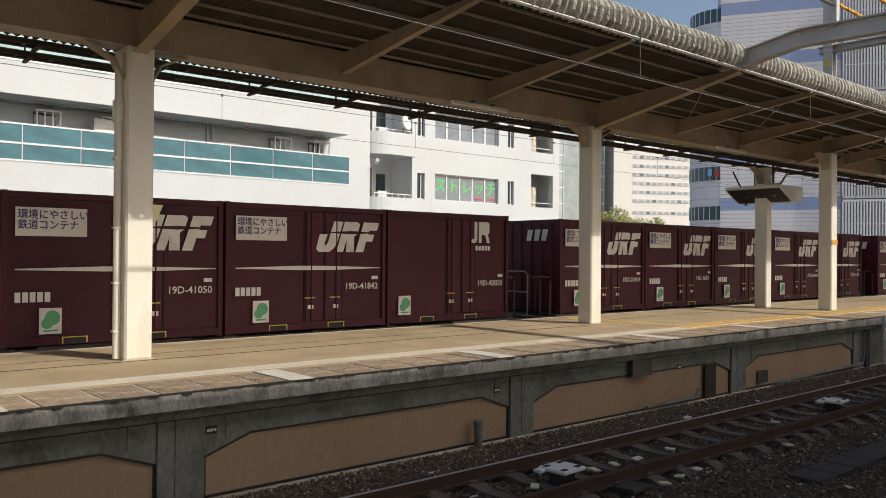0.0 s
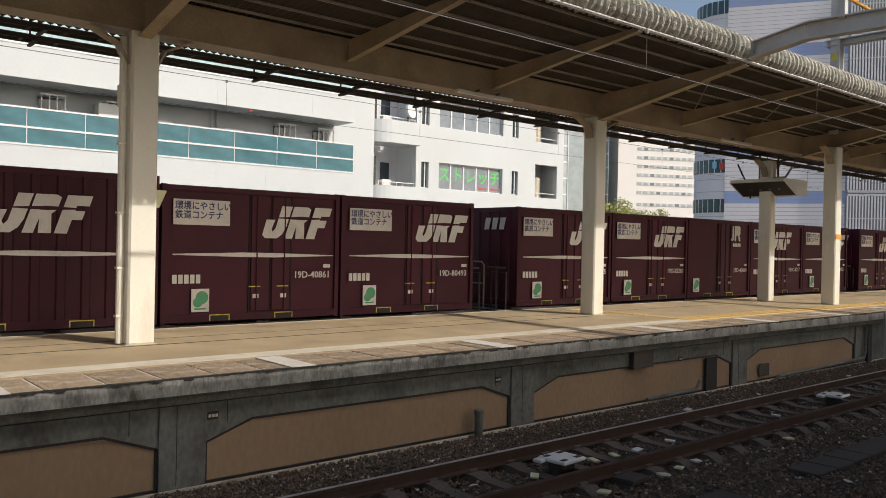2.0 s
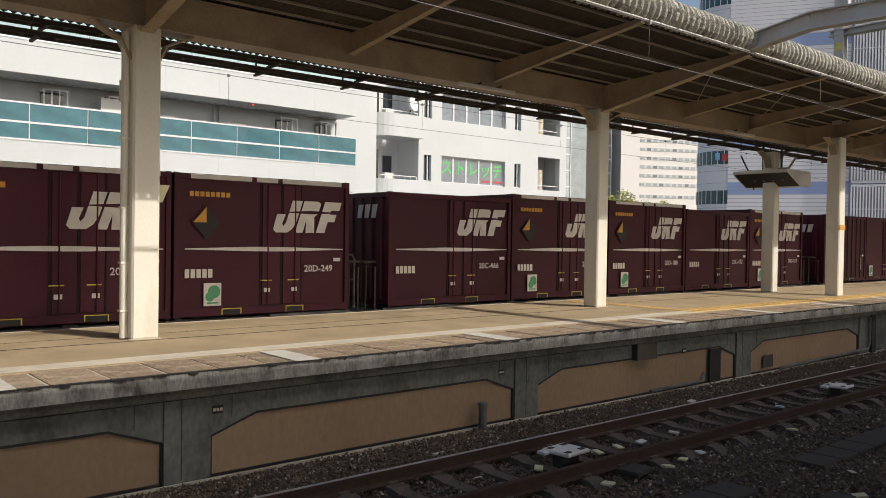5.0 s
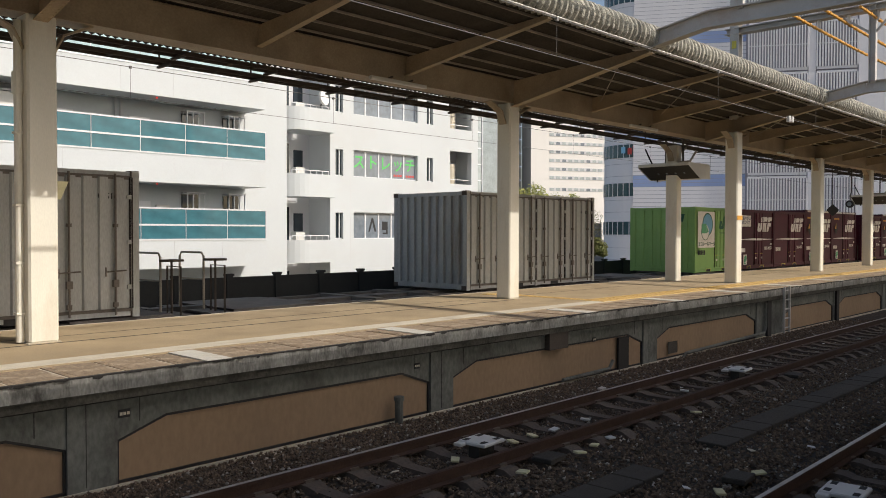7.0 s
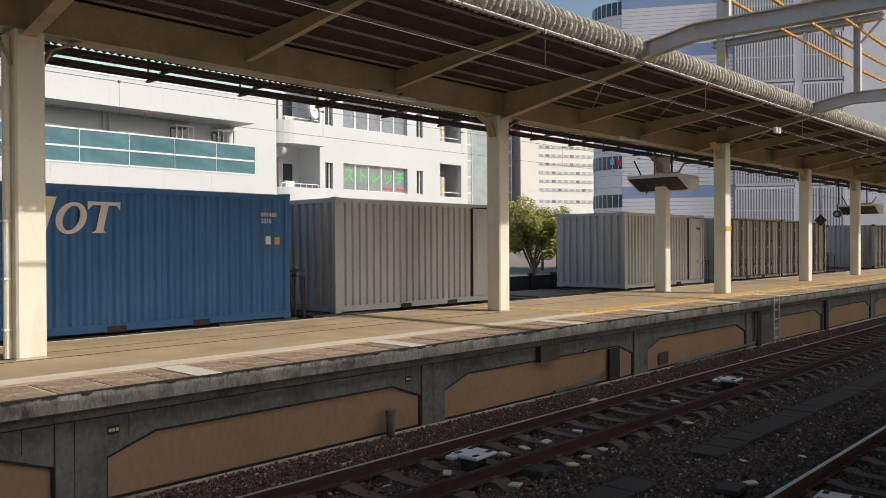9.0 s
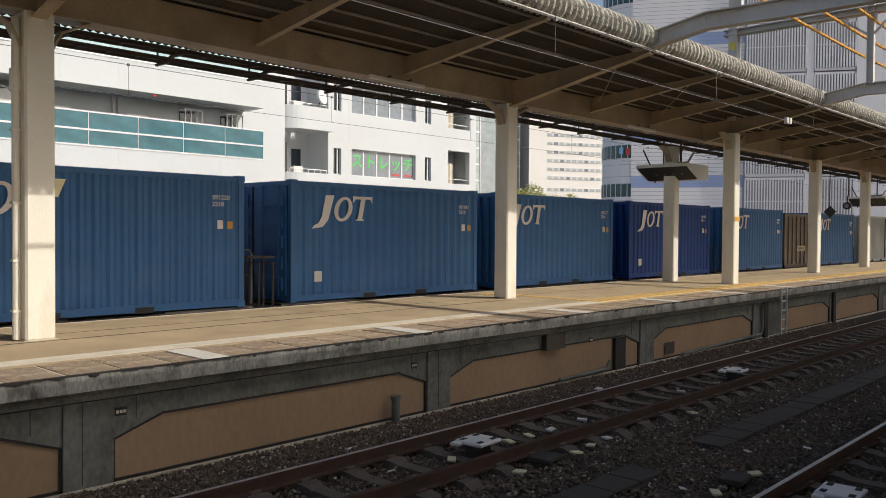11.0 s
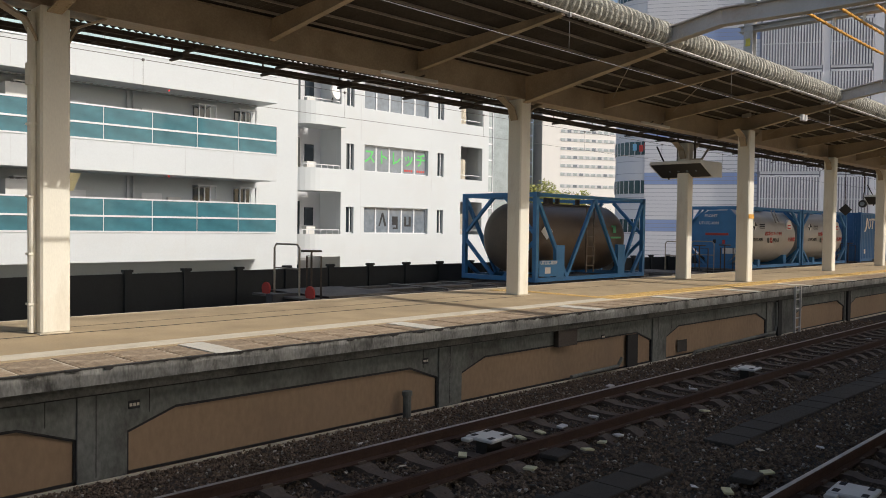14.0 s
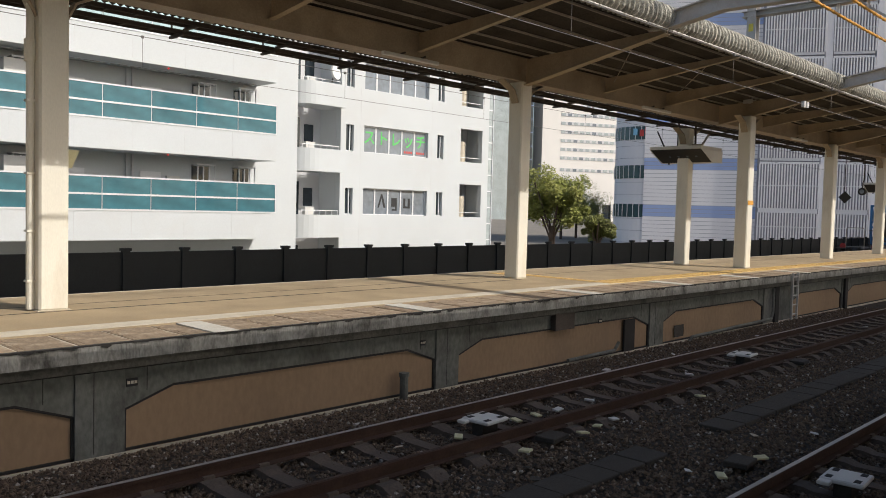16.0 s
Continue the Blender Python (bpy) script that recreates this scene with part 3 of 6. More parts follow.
bm = bmesh.new()
tube(bm, [(12.5, 8.8, -1.22), (14.1, 8.8, -1.2), (14.25, 8.8, -1.05)], 0.035)
tagged(part("drain_pipe", bm, CONCRETE, None), "thin grey drain pipe along the foot of the wall", "pipe")
bm = bmesh.new()
tube(bm, [(17.25, 8.8, -1.34), (17.4, 8.8, -1.24), (21.9, 8.8, -1.17), (22.0, 8.8, -1.0), (22.0, 8.8, -0.35)], 0.04)
tagged(part("conduit", bm, CONCRETE, None), "pale conduit running along the wall panel and up the pier", "pipe")
bm = bmesh.new()
tube(bm, [(X0, 8.84, -0.31), (60, 8.84, -0.31)], 0.025, 6)
tagged(part("cable_conduit", bm, BLACKTRIM, None), "thin dark cable conduit under the platform edge", "conduit")
ladder = thing("ladder", "pale steel ladder from the track up to the platform", "ladder")
for x in (22.82, 23.2):
    bm = bmesh.new()
    bar(bm, (x, 8.62, -1.25), (x, 8.62, 0.05), 0.05)
    part("stile", bm, GANTRY, ladder)
for i in range(5):
    bm = bmesh.new()
    bar(bm, (22.82, 8.62, -1.1 + 0.26 * i), (23.2, 8.62, -1.1 + 0.26 * i), 0.03)
    part("rung", bm, GANTRY, ladder)

# ---- canopy ----
COLUMNS = [(-6.2, 11.98), (4.29, 11.95), (14.76, 11.97), (34.1, 11.6), (42.1, 12.0), (55, 11.9), (66, 11.9)]


def column(x, y, top, label, wide=0.37, pipe=False):
    ob = thing("platform_column", label, "column", "columns under the canopy", (x, y, 0))
    bm = bmesh.new()
    box(bm, -wide / 2, wide / 2, -0.2, 0.2, 0, top)
    part("shaft", bm, CREAM, ob, bevel=0.03)
    bm = bmesh.new()
    box(bm, -wide / 2 - 0.03, wide / 2 + 0.03, -0.225, 0.225, 0, 0.012)
    part("base_plate", bm, PALELINE, ob, "pale mortar patch", bevel=0.008)
    for s in (-1, 1):
        bm = bmesh.new()
        for p, q in (((wide / 2, top - 0.5), (wide / 2 + 0.14, top - 0.22)), ((wide / 2 + 0.14, top - 0.22), (wide / 2 + 0.55, top - 0.02))):
            bar(bm, (s * p[0], 0, p[1]), (s * q[0], 0, q[1]), 0.03, 0.2, up=(0, 1, 0))
        part("brace_strap", bm, BEAM, ob)
    if pipe:
        bm = bmesh.new()
        tube(bm, [(-wide / 2 - 0.05, 0.0, 0.02), (-wide / 2 - 0.05, 0.0, top - 0.1)], 0.058, 12)
        part("downpipe", bm, CREAM, ob)
        bm = bmesh.new()
        bar(bm, (-wide / 2 - 0.055, 0.0, 3.45), (-wide / 2 - 0.055, 0.0, 3.75), 0.16, 0.16, 12)
        part("pipe_socket", bm, CREAM, ob)
        for z in (0.4, 1.1, 1.9, 2.9):
            bm = bmesh.new()
            box(bm, -wide / 2 - 0.115, -wide / 2, -0.065, 0.065, z, z + 0.03)
            part("clamp", bm, CREAM, ob)
    return ob


BEAM_Z0, BEAM_Z1 = 4.56, 5.06
for i, (x, y) in enumerate(COLUMNS):
    column(x, y, BEAM_Z0, "cream-painted square steel canopy column, chipped at its foot", wide=0.4 if i == 1 else 0.37, pipe=(i == 1))
column(24.35, 10.78, BEAM_Z0 + 0.1, "cream-painted square canopy column with an orange patch", pipe=False)
column(24.08, 12.66, BEAM_Z0 - 0.2, "cream-painted column that carries a display board", 0.33)
bm = bmesh.new()
box(bm, X0, 100, 11.79, 11.81, BEAM_Z0, BEAM_Z1)
box(bm, X0, 100, 12.15, 12.17, BEAM_Z0, BEAM_Z1)
box(bm, X0, 100, 11.76, 12.2, BEAM_Z0 - 0.02, BEAM_Z0 - 0.001)
box(bm, X0, 100, 11.76, 12.2, BEAM_Z1 + 0.001, BEAM_Z1 + 0.02)
structure("canopy_beam", bm, BEAM, "long beige riveted steel beam over the columns")
ROOF_E, ROOF_Z = 8.25, 5.33


def roof_z(y):
    return 5.10 + (ROOF_Z - 5.10) * (11.98 - y) / (11.98 - ROOF_E) if y < 11.98 else 5.10 - 0.048 * (y - 11.98)


def rafter(x, main):
    ob = thing("canopy_rafter", "deep beige tapered steel rafter at a column" if main else "beige steel rafter under the roof sheets", "rafter", "rafters of the canopy")
    z0 = 4.46 if main else 4.69
    w = 0.20 if main else 0.12
    bm = bmesh.new()
    pts = [(11.76, z0), (11.76, roof_z(11.76) - 0.06), (8.22, roof_z(8.22) - 0.06), (8.22, roof_z(8.22) - (0.16 if main else 0.14))]
    a, b = ([bm.verts.new((x + s * 0.012, y, z)) for y, z in pts] for s in (-1, 1))
    bm.faces.new(a)
    bm.faces.new(b[::-1])
    for i in range(4):
        bm.faces.new((a[i], a[i - 1], b[i - 1], b[i]))
    part("web", bm, BEAM, ob)
    bm = bmesh.new()
    bar(bm, (x, 11.76, z0), (x, 8.22, pts[3][1]), w, 0.02)
    part("bottom_flange", bm, BEAM, ob)
    bm = bmesh.new()
    bar(bm, (x, 12.2, 4.95), (x, 13.95, 4.94), w * 0.7, 0.08)
    part("rear_arm", bm, BEAM, ob)
    if main:
        for i in range(9):
            for s in (-0.07, 0.07):
                bm = bmesh.new()
                bar(bm, (x + s, 11.6 - 0.1 * i, z0 + 0.001 + (pts[3][1] - z0) * (0.16 + 0.1 * i) / 3.46), (x + s, 11.6 - 0.1 * i, z0 - 0.02 + (pts[3][1] - z0) * (0.16 + 0.1 * i) / 3.46), 0.03, 0.03, 6)
                part("rivet", bm, BEAM, ob)


def tie_rods():
    """Thin crossed rods under the roof between neighbouring rafters."""
    for a, b in ((14.7, 17.95), (17.95, 21.1), (24.45, 27.8), (34.2, 37.6)):
        bm = bmesh.new()
        tube(bm, [(a, 8.9, roof_z(8.9) - 0.14), (b, 11.5, roof_z(11.5) - 0.2)], 0.009, 5)
        tagged(part("tie_rod", bm, PURLIN, None), "thin steel tie rod between two rafters", "rod", "tie rods of the canopy")


def eave_wire():
    bm = bmesh.new()
    tube(bm, [(X0, 8.16, 5.235), (100, 8.16, 5.235)], 0.013, 6)
    tagged(part("eave_wire", bm, WHITEPLATE, None), "pale taut wire along the canopy eave", "wire")


eave_wire()
tie_rods()
RAFTERS = [-6.2, -2.7, 0.8, 4.27, 7.8, 11.26, 14.7, 17.95, 21.1, 24.45, 27.8, 31.0, 34.2, 37.6, 41.0, 44.4, 47.9, 51.4, 55.0, 58.6, 62.2, 66.0]
for i, x in enumerate(RAFTERS):
    rafter(x, i % 3 == 0)
for k, y in enumerate((8.55, 9.1, 9.75, 10.4, 11.05, 11.55)):
    bm = bmesh.new()
    z = roof_z(y)
    box(bm, X0, 100, y - 0.014, y + 0.014, z - 0.058, z - 0.019)
    tagged(part("purlin", bm, PURLIN, None), "thin pale purlin under the roof sheets", "purlin", "purlins of the canopy")


def corrugated(y0, y1, pitch, amp, thick, mat, name, label, x0=X0, x1=100.0):
    n = int((x1 - x0) / pitch * 4)
    verts, faces = [], []
    ys = [y0, y1]
    for i in range(n + 1):
        x = x0 + (x1 - x0) * i / n
        w = amp * math.sin(math.pi / 2 * i)
        for y in ys:
            verts += [(x, y, roof_z(y) + w), (x, y, roof_z(y) + w + thick)]
    for i in range(n):
        a, b = 4 * i, 4 * i + 4
        faces += [(a, a + 2, b + 2, b), (a + 1, b + 1, b + 3, a + 3), (a, b, b + 1, a + 1), (a + 2, a + 3, b + 3, b + 2)]
    tagged(joined(name, verts, faces, mat), label, kind="structure")


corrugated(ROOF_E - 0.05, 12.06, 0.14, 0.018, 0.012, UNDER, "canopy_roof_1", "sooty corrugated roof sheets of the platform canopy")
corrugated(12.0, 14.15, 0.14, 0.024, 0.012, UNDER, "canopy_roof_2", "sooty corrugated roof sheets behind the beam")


def edge_roll():
    """The weathered corrugated roll along the front of the roof, in short lengths."""
    ob = thing("canopy_edge_roll", "weathered grey corrugated roll along the canopy edge", "roof edge", kind="structure")
    pitch, arc = 0.165, 9
    data = None
    bm = bmesh.new()
    per = 15
    rings = []
    for i in range(per * 6 + 1):
        x = pitch * i / 6
        r = 0.235 + 0.02 * noise.noise((i * 0.9, 3.1, 0)) + (-0.10, -0.035, 0.016, 0.028, 0.016, -0.035)[i % 6]
        ring = []
        for j in range(arc + 1):
            a = radians(-105 + 215 * j / arc)
            q = r + 0.018 * noise.noise((x * 5, j * 0.8, 7))
            ring.append(bm.verts.new((x, -q * math.cos(a) * 0.85, 0.21 + q * math.sin(a))))
        rings.append(ring)
    for a, b in zip(rings, rings[1:]):
        for j in range(arc):
            bm.faces.new((a[j], b[j], b[j + 1], a[j + 1]))
    data = mesh_of(bm, SLATE, "roll")
    for i in range(44):
        seg = new("roll", data)
        seg.parent = ob
        seg.location = (X0 + 2 + per * pitch * i, 8.25, ROOF_Z - 0.07 + 0.005 * math.sin(3.1 * i))
    return ob


edge_roll()
# cable racks hung behind the beam
for k, (y, z) in enumerate(((13.0, 4.59), (13.5, 4.52))):
    rack = thing("cable_rack", "dark steel cable ladder hung under the back of the canopy", "cable rack", "cable racks")
    for dy in (-0.13, 0.13):
        bm = bmesh.new()
        box(bm, X0, 100, y + dy - 0.015, y + dy + 0.015, z, z + 0.075)
        part("side_rail", bm, DARKSTEEL, rack)
    for i in range(130):
        shared(("rung",), "rung", boxes((0, 0.05, -0.114, 0.114, 0.01, 0.035)), DARKSTEEL, rack).location = (0.5 * i, y, z)
    for dy in (-0.09, 0.02, 0.08):
        bm = bmesh.new()
        tube(bm, [(X0, y + dy, z + 0.06), (100, y + dy, z + 0.06)], 0.018, 6)
        part("cable", bm, BLACKTRIM, rack, "black cable lying in the rack")
    for i in range(46):
        bm = bmesh.new()
        bar(bm, (X0 + 2 + 1.9 * i, y + 0.2, z - 0.03), (X0 + 2 + 1.9 * i, y + 0.2, 5.0), 0.025)
        bar(bm, (X0 + 2 + 1.9 * i, y - 0.25, z - 0.02), (X0 + 2 + 1.9 * i, y + 0.25, z - 0.02), 0.05, 0.04)
        part("hanger", bm, DARKSTEEL, rack)
# unseen canopy above and behind the camera, placed to shade tracks, dark against fill
bm = bmesh.new()
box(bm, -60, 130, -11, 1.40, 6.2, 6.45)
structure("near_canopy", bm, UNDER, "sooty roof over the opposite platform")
# Unseen platform floor; its tan bounces warm light onto the wall opposite.
bm = bmesh.new()
box(bm, -60, 130, -11, 0.25, -1.6, -0.02)
structure("near_platform", bm, ASPHALT, "tan asphalt opposite platform")

# ---- on the platform ----
def display_board(x, y, z, hang, label):
    """A hanging board across the platform: one dark face that leans in, an upright back and pale ends."""
    ob = thing("display_board", label, "display board", "display boards", (x, y, z))
    half = 0.88

    def slab(prof, y0, y1):
        bm = bmesh.new()
        a, b = ([bm.verts.new((p, yy, q)) for p, q in prof] for yy in (y0, y1))
        bm.faces.new(a)
        bm.faces.new(b[::-1])
        for i in range(len(prof)):
            bm.faces.new((a[i - 1], a[i], b[i], b[i - 1]))
        return bm
    part("top_plate", slab([(-0.02, 0.0), (-0.02, 0.1), (1.45, 0.1), (1.45, 0.0)], -half, half), LAMPWHITE, ob, bevel=0.008)
    part("face", slab([(0.0, -0.004), (0.77, -0.37), (0.81, -0.37), (0.06, -0.004)], -half + 0.03, half - 0.03), BLACK, ob, "dark glossy face leaning in")
    part("back", slab([(1.41, -0.004), (1.41, -0.36), (1.45, -0.36), (1.45, -0.004)], -half + 0.03, half - 0.03), LAMPWHITE, ob)
    part("underside", slab([(0.82, -0.37), (0.82, -0.34), (1.40, -0.34), (1.40, -0.37)], -half + 0.03, half - 0.03), LAMPWHITE, ob)
    for s in (-1, 1):
        part("end_plate", slab([(0.0, -0.002), (0.78, -0.38), (1.45, -0.38), (1.45, -0.002)], s * half - 0.012, s * half + 0.012), LAMPWHITE, ob)
    # Small pale blocks paint reflections on the dark glass face.
    for j in range(4):
        yy = -0.55 + 0.3 * j
        part("tube", slab([(0.36, -0.2), (0.42, -0.23), (0.44, -0.21), (0.38, -0.18)], yy, yy + 0.05), WINGLASS, ob)
    part("drain", (lambda b: (bar(b, (0.8, half - 0.25, -0.37), (0.8, half - 0.25, -0.44), 0.05, 0.05, 8), b)[1])(bmesh.new()), BLACKTRIM, ob)
    for yy in (-0.3, 0.3):
        part("hanger", (lambda b: (bar(b, (0.75, yy, 0.1), (0.75, yy, hang), 0.05), b)[1])(bmesh.new()), DARKSTEEL, ob)
    part("hanger_frame", (lambda b: (bar(b, (0.75, -0.55, 0.17), (0.75, 0.25, 0.17), 0.1, 0.08), bar(b, (0.75, -0.55, 0.2), (0.75, -0.75, 0.5), 0.05), b)[2])(bmesh.new()), PURLIN, ob)
    part("cable", (lambda b: (tube(b, [(0.3, half - 0.35, 0.1), (0.28, half - 0.25, 0.3), (0.26, half - 0.1, 0.62)], 0.025, 6), b)[1])(bmesh.new()), BLACKTRIM, ob)


display_board(23.4, 12.67, 3.65, 1.41, "grey hanging display board with a dark sloped face")
display_board(44.6, 12.67, 3.4, 1.66, "grey hanging display board with a dark sloped face")
plate = thing("triangle_plate", "small yellow triangular plate on the canopy column", "plate", "", (4.58, 11.9, 2.15))
bm = bmesh.new()
poly(bm, [(-0.05, 0, -0.14), (0.0, 0, -0.14), (0.11, 0, 0.12), (-0.05, 0, 0.12)], 0.02)
part("sheet", bm, PALEYELLOW, plate)
bm = bmesh.new()
box(bm, 24.16, 24.53, 10.565, 10.575, 1.95, 2.08)
tagged(part("column_sticker", bm, ORANGE, None), "faded orange sticker on the canopy column", "sticker")
sign = thing("hanging_sign", "dark diamond-shaped sign hung on a rod from the canopy", "sign", "", (38.1, 12.3, 2.57))
bm = bmesh.new()
poly(bm, [(0.0, 0, -0.27), (0.27, 0, 0.0), (0.0, 0, 0.27), (-0.27, 0, 0.0)], 0.02)
diamond = part("diamond", bm, BLACK, sign)
diamond.rotation_euler = (0, 0, radians(-55))
bm = bmesh.new()
bar(bm, (0, 0.02, 0.2), (0, 0.02, 2.5), 0.035, 0.035, 8)
part("rod", bm, DARKSTEEL, sign)
speaker = thing("round_lamp", "small round dark lamp on a bent arm under the canopy", "lamp", "", (40.4, 12.3, 2.9))
bm = bmesh.new()
bar(bm, (-0.06, 0, 0), (0.1, 0, 0), 0.34, 0.34, 18)
part("bowl", bm, BLACK, speaker)
bm = bmesh.new()
bar(bm, (-0.075, 0, 0), (-0.06, 0, 0), 0.2, 0.2, 16)
part("glass", bm, WINGLASS, speaker)
bm = bmesh.new()
tube(bm, [(0.05, 0, 0.16), (0.05, 0, 0.4), (0.2, 0, 0.55), (0.2, 0, 2.17)], 0.025, 6)
part("arm", bm, DARKSTEEL, speaker)
for x in (11.0, 20.5, 31.0):
    lamp = thing("strip_lamp", "unlit white strip lamp along the canopy beam", "lamp", "strip lamps", (x, 11.72, 4.5))
    bm = bmesh.new()
    box(bm, -0.75, 0.75, -0.06, 0.03, -0.02, 0.05)
    part("housing", bm, LAMPWHITE, lamp, bevel=0.01)
    for s in (-0.3, 0.25):
        bm = bmesh.new()
        bar(bm, (s, -0.03, 0.05), (s + 0.12, -0.03, 0.1), 0.04, 0.04, 6)
        part("clip", bm, DARKSTEEL, lamp)

# ---- overhead line ----
def catenary(y, mess, cont, drops, name, mat=WIRE, sag=0.0):
    ob = thing("overhead_line", name, "overhead line", "overhead lines")
    bm = bmesh.new()
    tube(bm, [(-14, y, mess), (100, y, mess)], 0.007, 5)
    part("messenger_wire", bm, mat, ob)
    bm = bmesh.new()
    tube(bm, [(-14, y, cont), (100, y, cont)], 0.0055, 5)
    part("contact_wire", bm, mat, ob)
    for x in drops:
        bm = bmesh.new()
        tube(bm, [(x, y, mess), (x, y, cont)], 0.004, 4)
        box(bm, x - 0.02, x + 0.02, y - 0.02, y + 0.02, mess - 0.03, mess + 0.02)
        part("dropper", bm, mat, ob)


catenary(6.37, 4.40, 3.90, [8.87 + 4.85 * i for i in range(-3, 12)], "messenger and contact wire over the track by the platform", WIREBRIGHT)
catenary(15.26, 4.75, 4.15, [7.2 + 5 * i for i in range(-3, 12)], "messenger and contact wire over the freight track")
line = thing("insulator", "pair of small white insulators on the overhead wire", "insulator", "", (0, 0, 0))
for s in (0.0, 0.16):
    bm = bmesh.new()
    bar(bm, (17.0 + s, 6.37, 3.84), (17.0 + s, 6.37, 3.96), 0.09, 0.09, 10)
    part("shell", bm, WHITEPLATE, line)
bm = bmesh.new()
tube(bm, [(-14, 15.9, 5.15), (100, 15.9, 4.95)], 0.009, 5)
tagged(part("feeder_wire", bm, WIRE, None), "thin feeder wire behind the canopy", "wire")


def gantry(x, label):
    ob = thing("catenary_gantry", label, "gantry", "gantries over the tracks")
    bm = bmesh.new()
    pts = [(8.5, 5.40), (8.15, 5.42), (7.03, 5.61), (5.6, 5.58), (-0.6, 5.56)]
    for a, b in zip(pts, pts[1:]):
        bar(bm, (x, a[0] + 0.0, a[1]), (x, b[0], b[1]), 0.03, 0.3)
    part("web", bm, GANTRY, ob)
    bm = bmesh.new()
    for d in (-0.15, 0.15):
        for a, b in zip(pts, pts[1:]):
            bar(bm, (x, a[0], a[1] + d), (x, b[0], b[1] + d), 0.22, 0.025)
    part("flange", bm, GANTRY, ob)
    bm = bmesh.new()
    for i in range(6):
        for s in (-0.1, 0.1):
            bar(bm, (x - 0.02, 7.95 - 0.1 * i, 5.45 + s * 0.8 + 0.017 * i), (x - 0.035, 7.95 - 0.1 * i, 5.45 + s * 0.8 + 0.017 * i), 0.04, 0.04, 6)
    part("rivets", bm, GANTRY, ob)
    bm = bmesh.new()
    box(bm, x - 0.14, x + 0.14, -0.9, -0.6, -0.02, 5.7)
    part("post", bm, GANTRY, ob)
    bm = bmesh.new()
    box(bm, x - 0.12, x + 0.12, 8.45, 8.6, 5.25, 5.55)
    part("seat", bm, GANTRY, ob)


gantry(14.7, "pale steel gantry beam bolted to the canopy, spanning the tracks")
gantry(24.45, "pale steel gantry beam bolted to the canopy, spanning the tracks")
gantry(34.3, "pale steel gantry beam bolted to the canopy, spanning the tracks")


def roof_mast(x, y, label):
    """A steel mast through the roof, with a crossarm to a short pole on the gantry beam."""
    ob = thing("line_mast", label, "mast", "", (x, y, 0))
    bm = bmesh.new()
    for dx in (-0.13, 0.13):
        box(bm, dx - 0.012, dx + 0.012, -0.14, 0.14, 5.05, 11.5)
    box(bm, -0.118, 0.118, -0.012, 0.012, 5.05, 11.5)
    part("mast_post", bm, GANTRY, ob)
    bm = bmesh.new()
    box(bm, -0.16, -0.145, -0.07, 0.07, 7.22, 7.45)
    part("warning_band", bm, YELLOWPAINT, ob, "yellow warning plate")
    arm = part("crossarm", (lambda b: (box(b, -0.17, 0.17, -4.55, 0.3, 7.83, 7.85), box(b, -0.17, 0.17, -4.55, 0.3, 7.67, 7.69), box(b, -0.012, 0.012, -4.55, 0.3, 7.69, 7.83), b)[3])(bmesh.new()), GANTRY, ob)
    bm = bmesh.new()
    for dy in (-0.08, 0.08):
        box(bm, -0.08, 0.08, -3.88 + dy - 0.01, -3.88 + dy + 0.01, 5.7, 8.6)
    box(bm, -0.01, 0.01, -3.95, -3.81, 5.7, 8.6)
    part("short_pole", bm, GANTRY, ob)
    part("knee_brace", (lambda b: (bar(b, (0, -3.8, 7.1), (0, -3.0, 7.68), 0.06), bar(b, (0, -3.96, 7.1), (0, -4.5, 7.68), 0.06), b)[2])(bmesh.new()), GANTRY, ob)
    for dy in (-2.45, -3.25, -4.0):
        bm = bmesh.new()
        bar(bm, (0, dy, 7.42), (0, dy, 7.67), 0.09, 0.09, 10)
        part("insulator", bm, WHITEPLATE, arm)


roof_mast(24.4, 10.76, "pale steel mast through the canopy roof with a crossarm")


def sleeved_wire(y, z, x0, x1, sag):
    """A feeder wire along the tracks in bound orange insulating sleeves."""
    ob = thing("insulated_tube", "orange insulating sleeve bound round a feeder wire", "cable", "orange tubes")
    n = int((x1 - x0) / 0.42)
    at = lambda i: Vector((x0 + (x1 - x0) * i / n, y, z - sag * math.sin(math.pi * i / n)))
    bm = bmesh.new()
    tube(bm, [at(i) for i in range(n + 1)], 0.036, 8)
    part("sleeve", bm, ORANGE, ob)
    for i in range(1, n):
        d = (at(i + 1) - at(i)).normalized() * 0.05
        bm = bmesh.new()
        bar(bm, at(i) - d, at(i) + d, 0.1, 0.1, 8)
        part("binding", bm, ORANGE, ob)


sleeved_wire(8.3, 7.5, 18.5, 36.0, 0.12)
sleeved_wire(7.5, 7.5, 18.5, 34.0, 0.1)
sleeved_wire(6.8, 7.5, 23.0, 33.0, 0.06)
# Unseen cables, placed to cast shadow bands on the column; the post is added.
feeders = thing("unseen_feeder_line", "thick dark feeder cables carried by a short post on the gantry", "overhead line")
for z in (6.95, 6.07):
    bm = bmesh.new()
    tube(bm, [(-14, 6.4, z), (14.7, 6.4, z)], 0.024, 6)
    part("feeder_cable", bm, WIRE, feeders)
part("post", boxes_mesh((14.64, 14.76, 6.34, 6.46, 5.7, 7.1)), GANTRY, feeders)

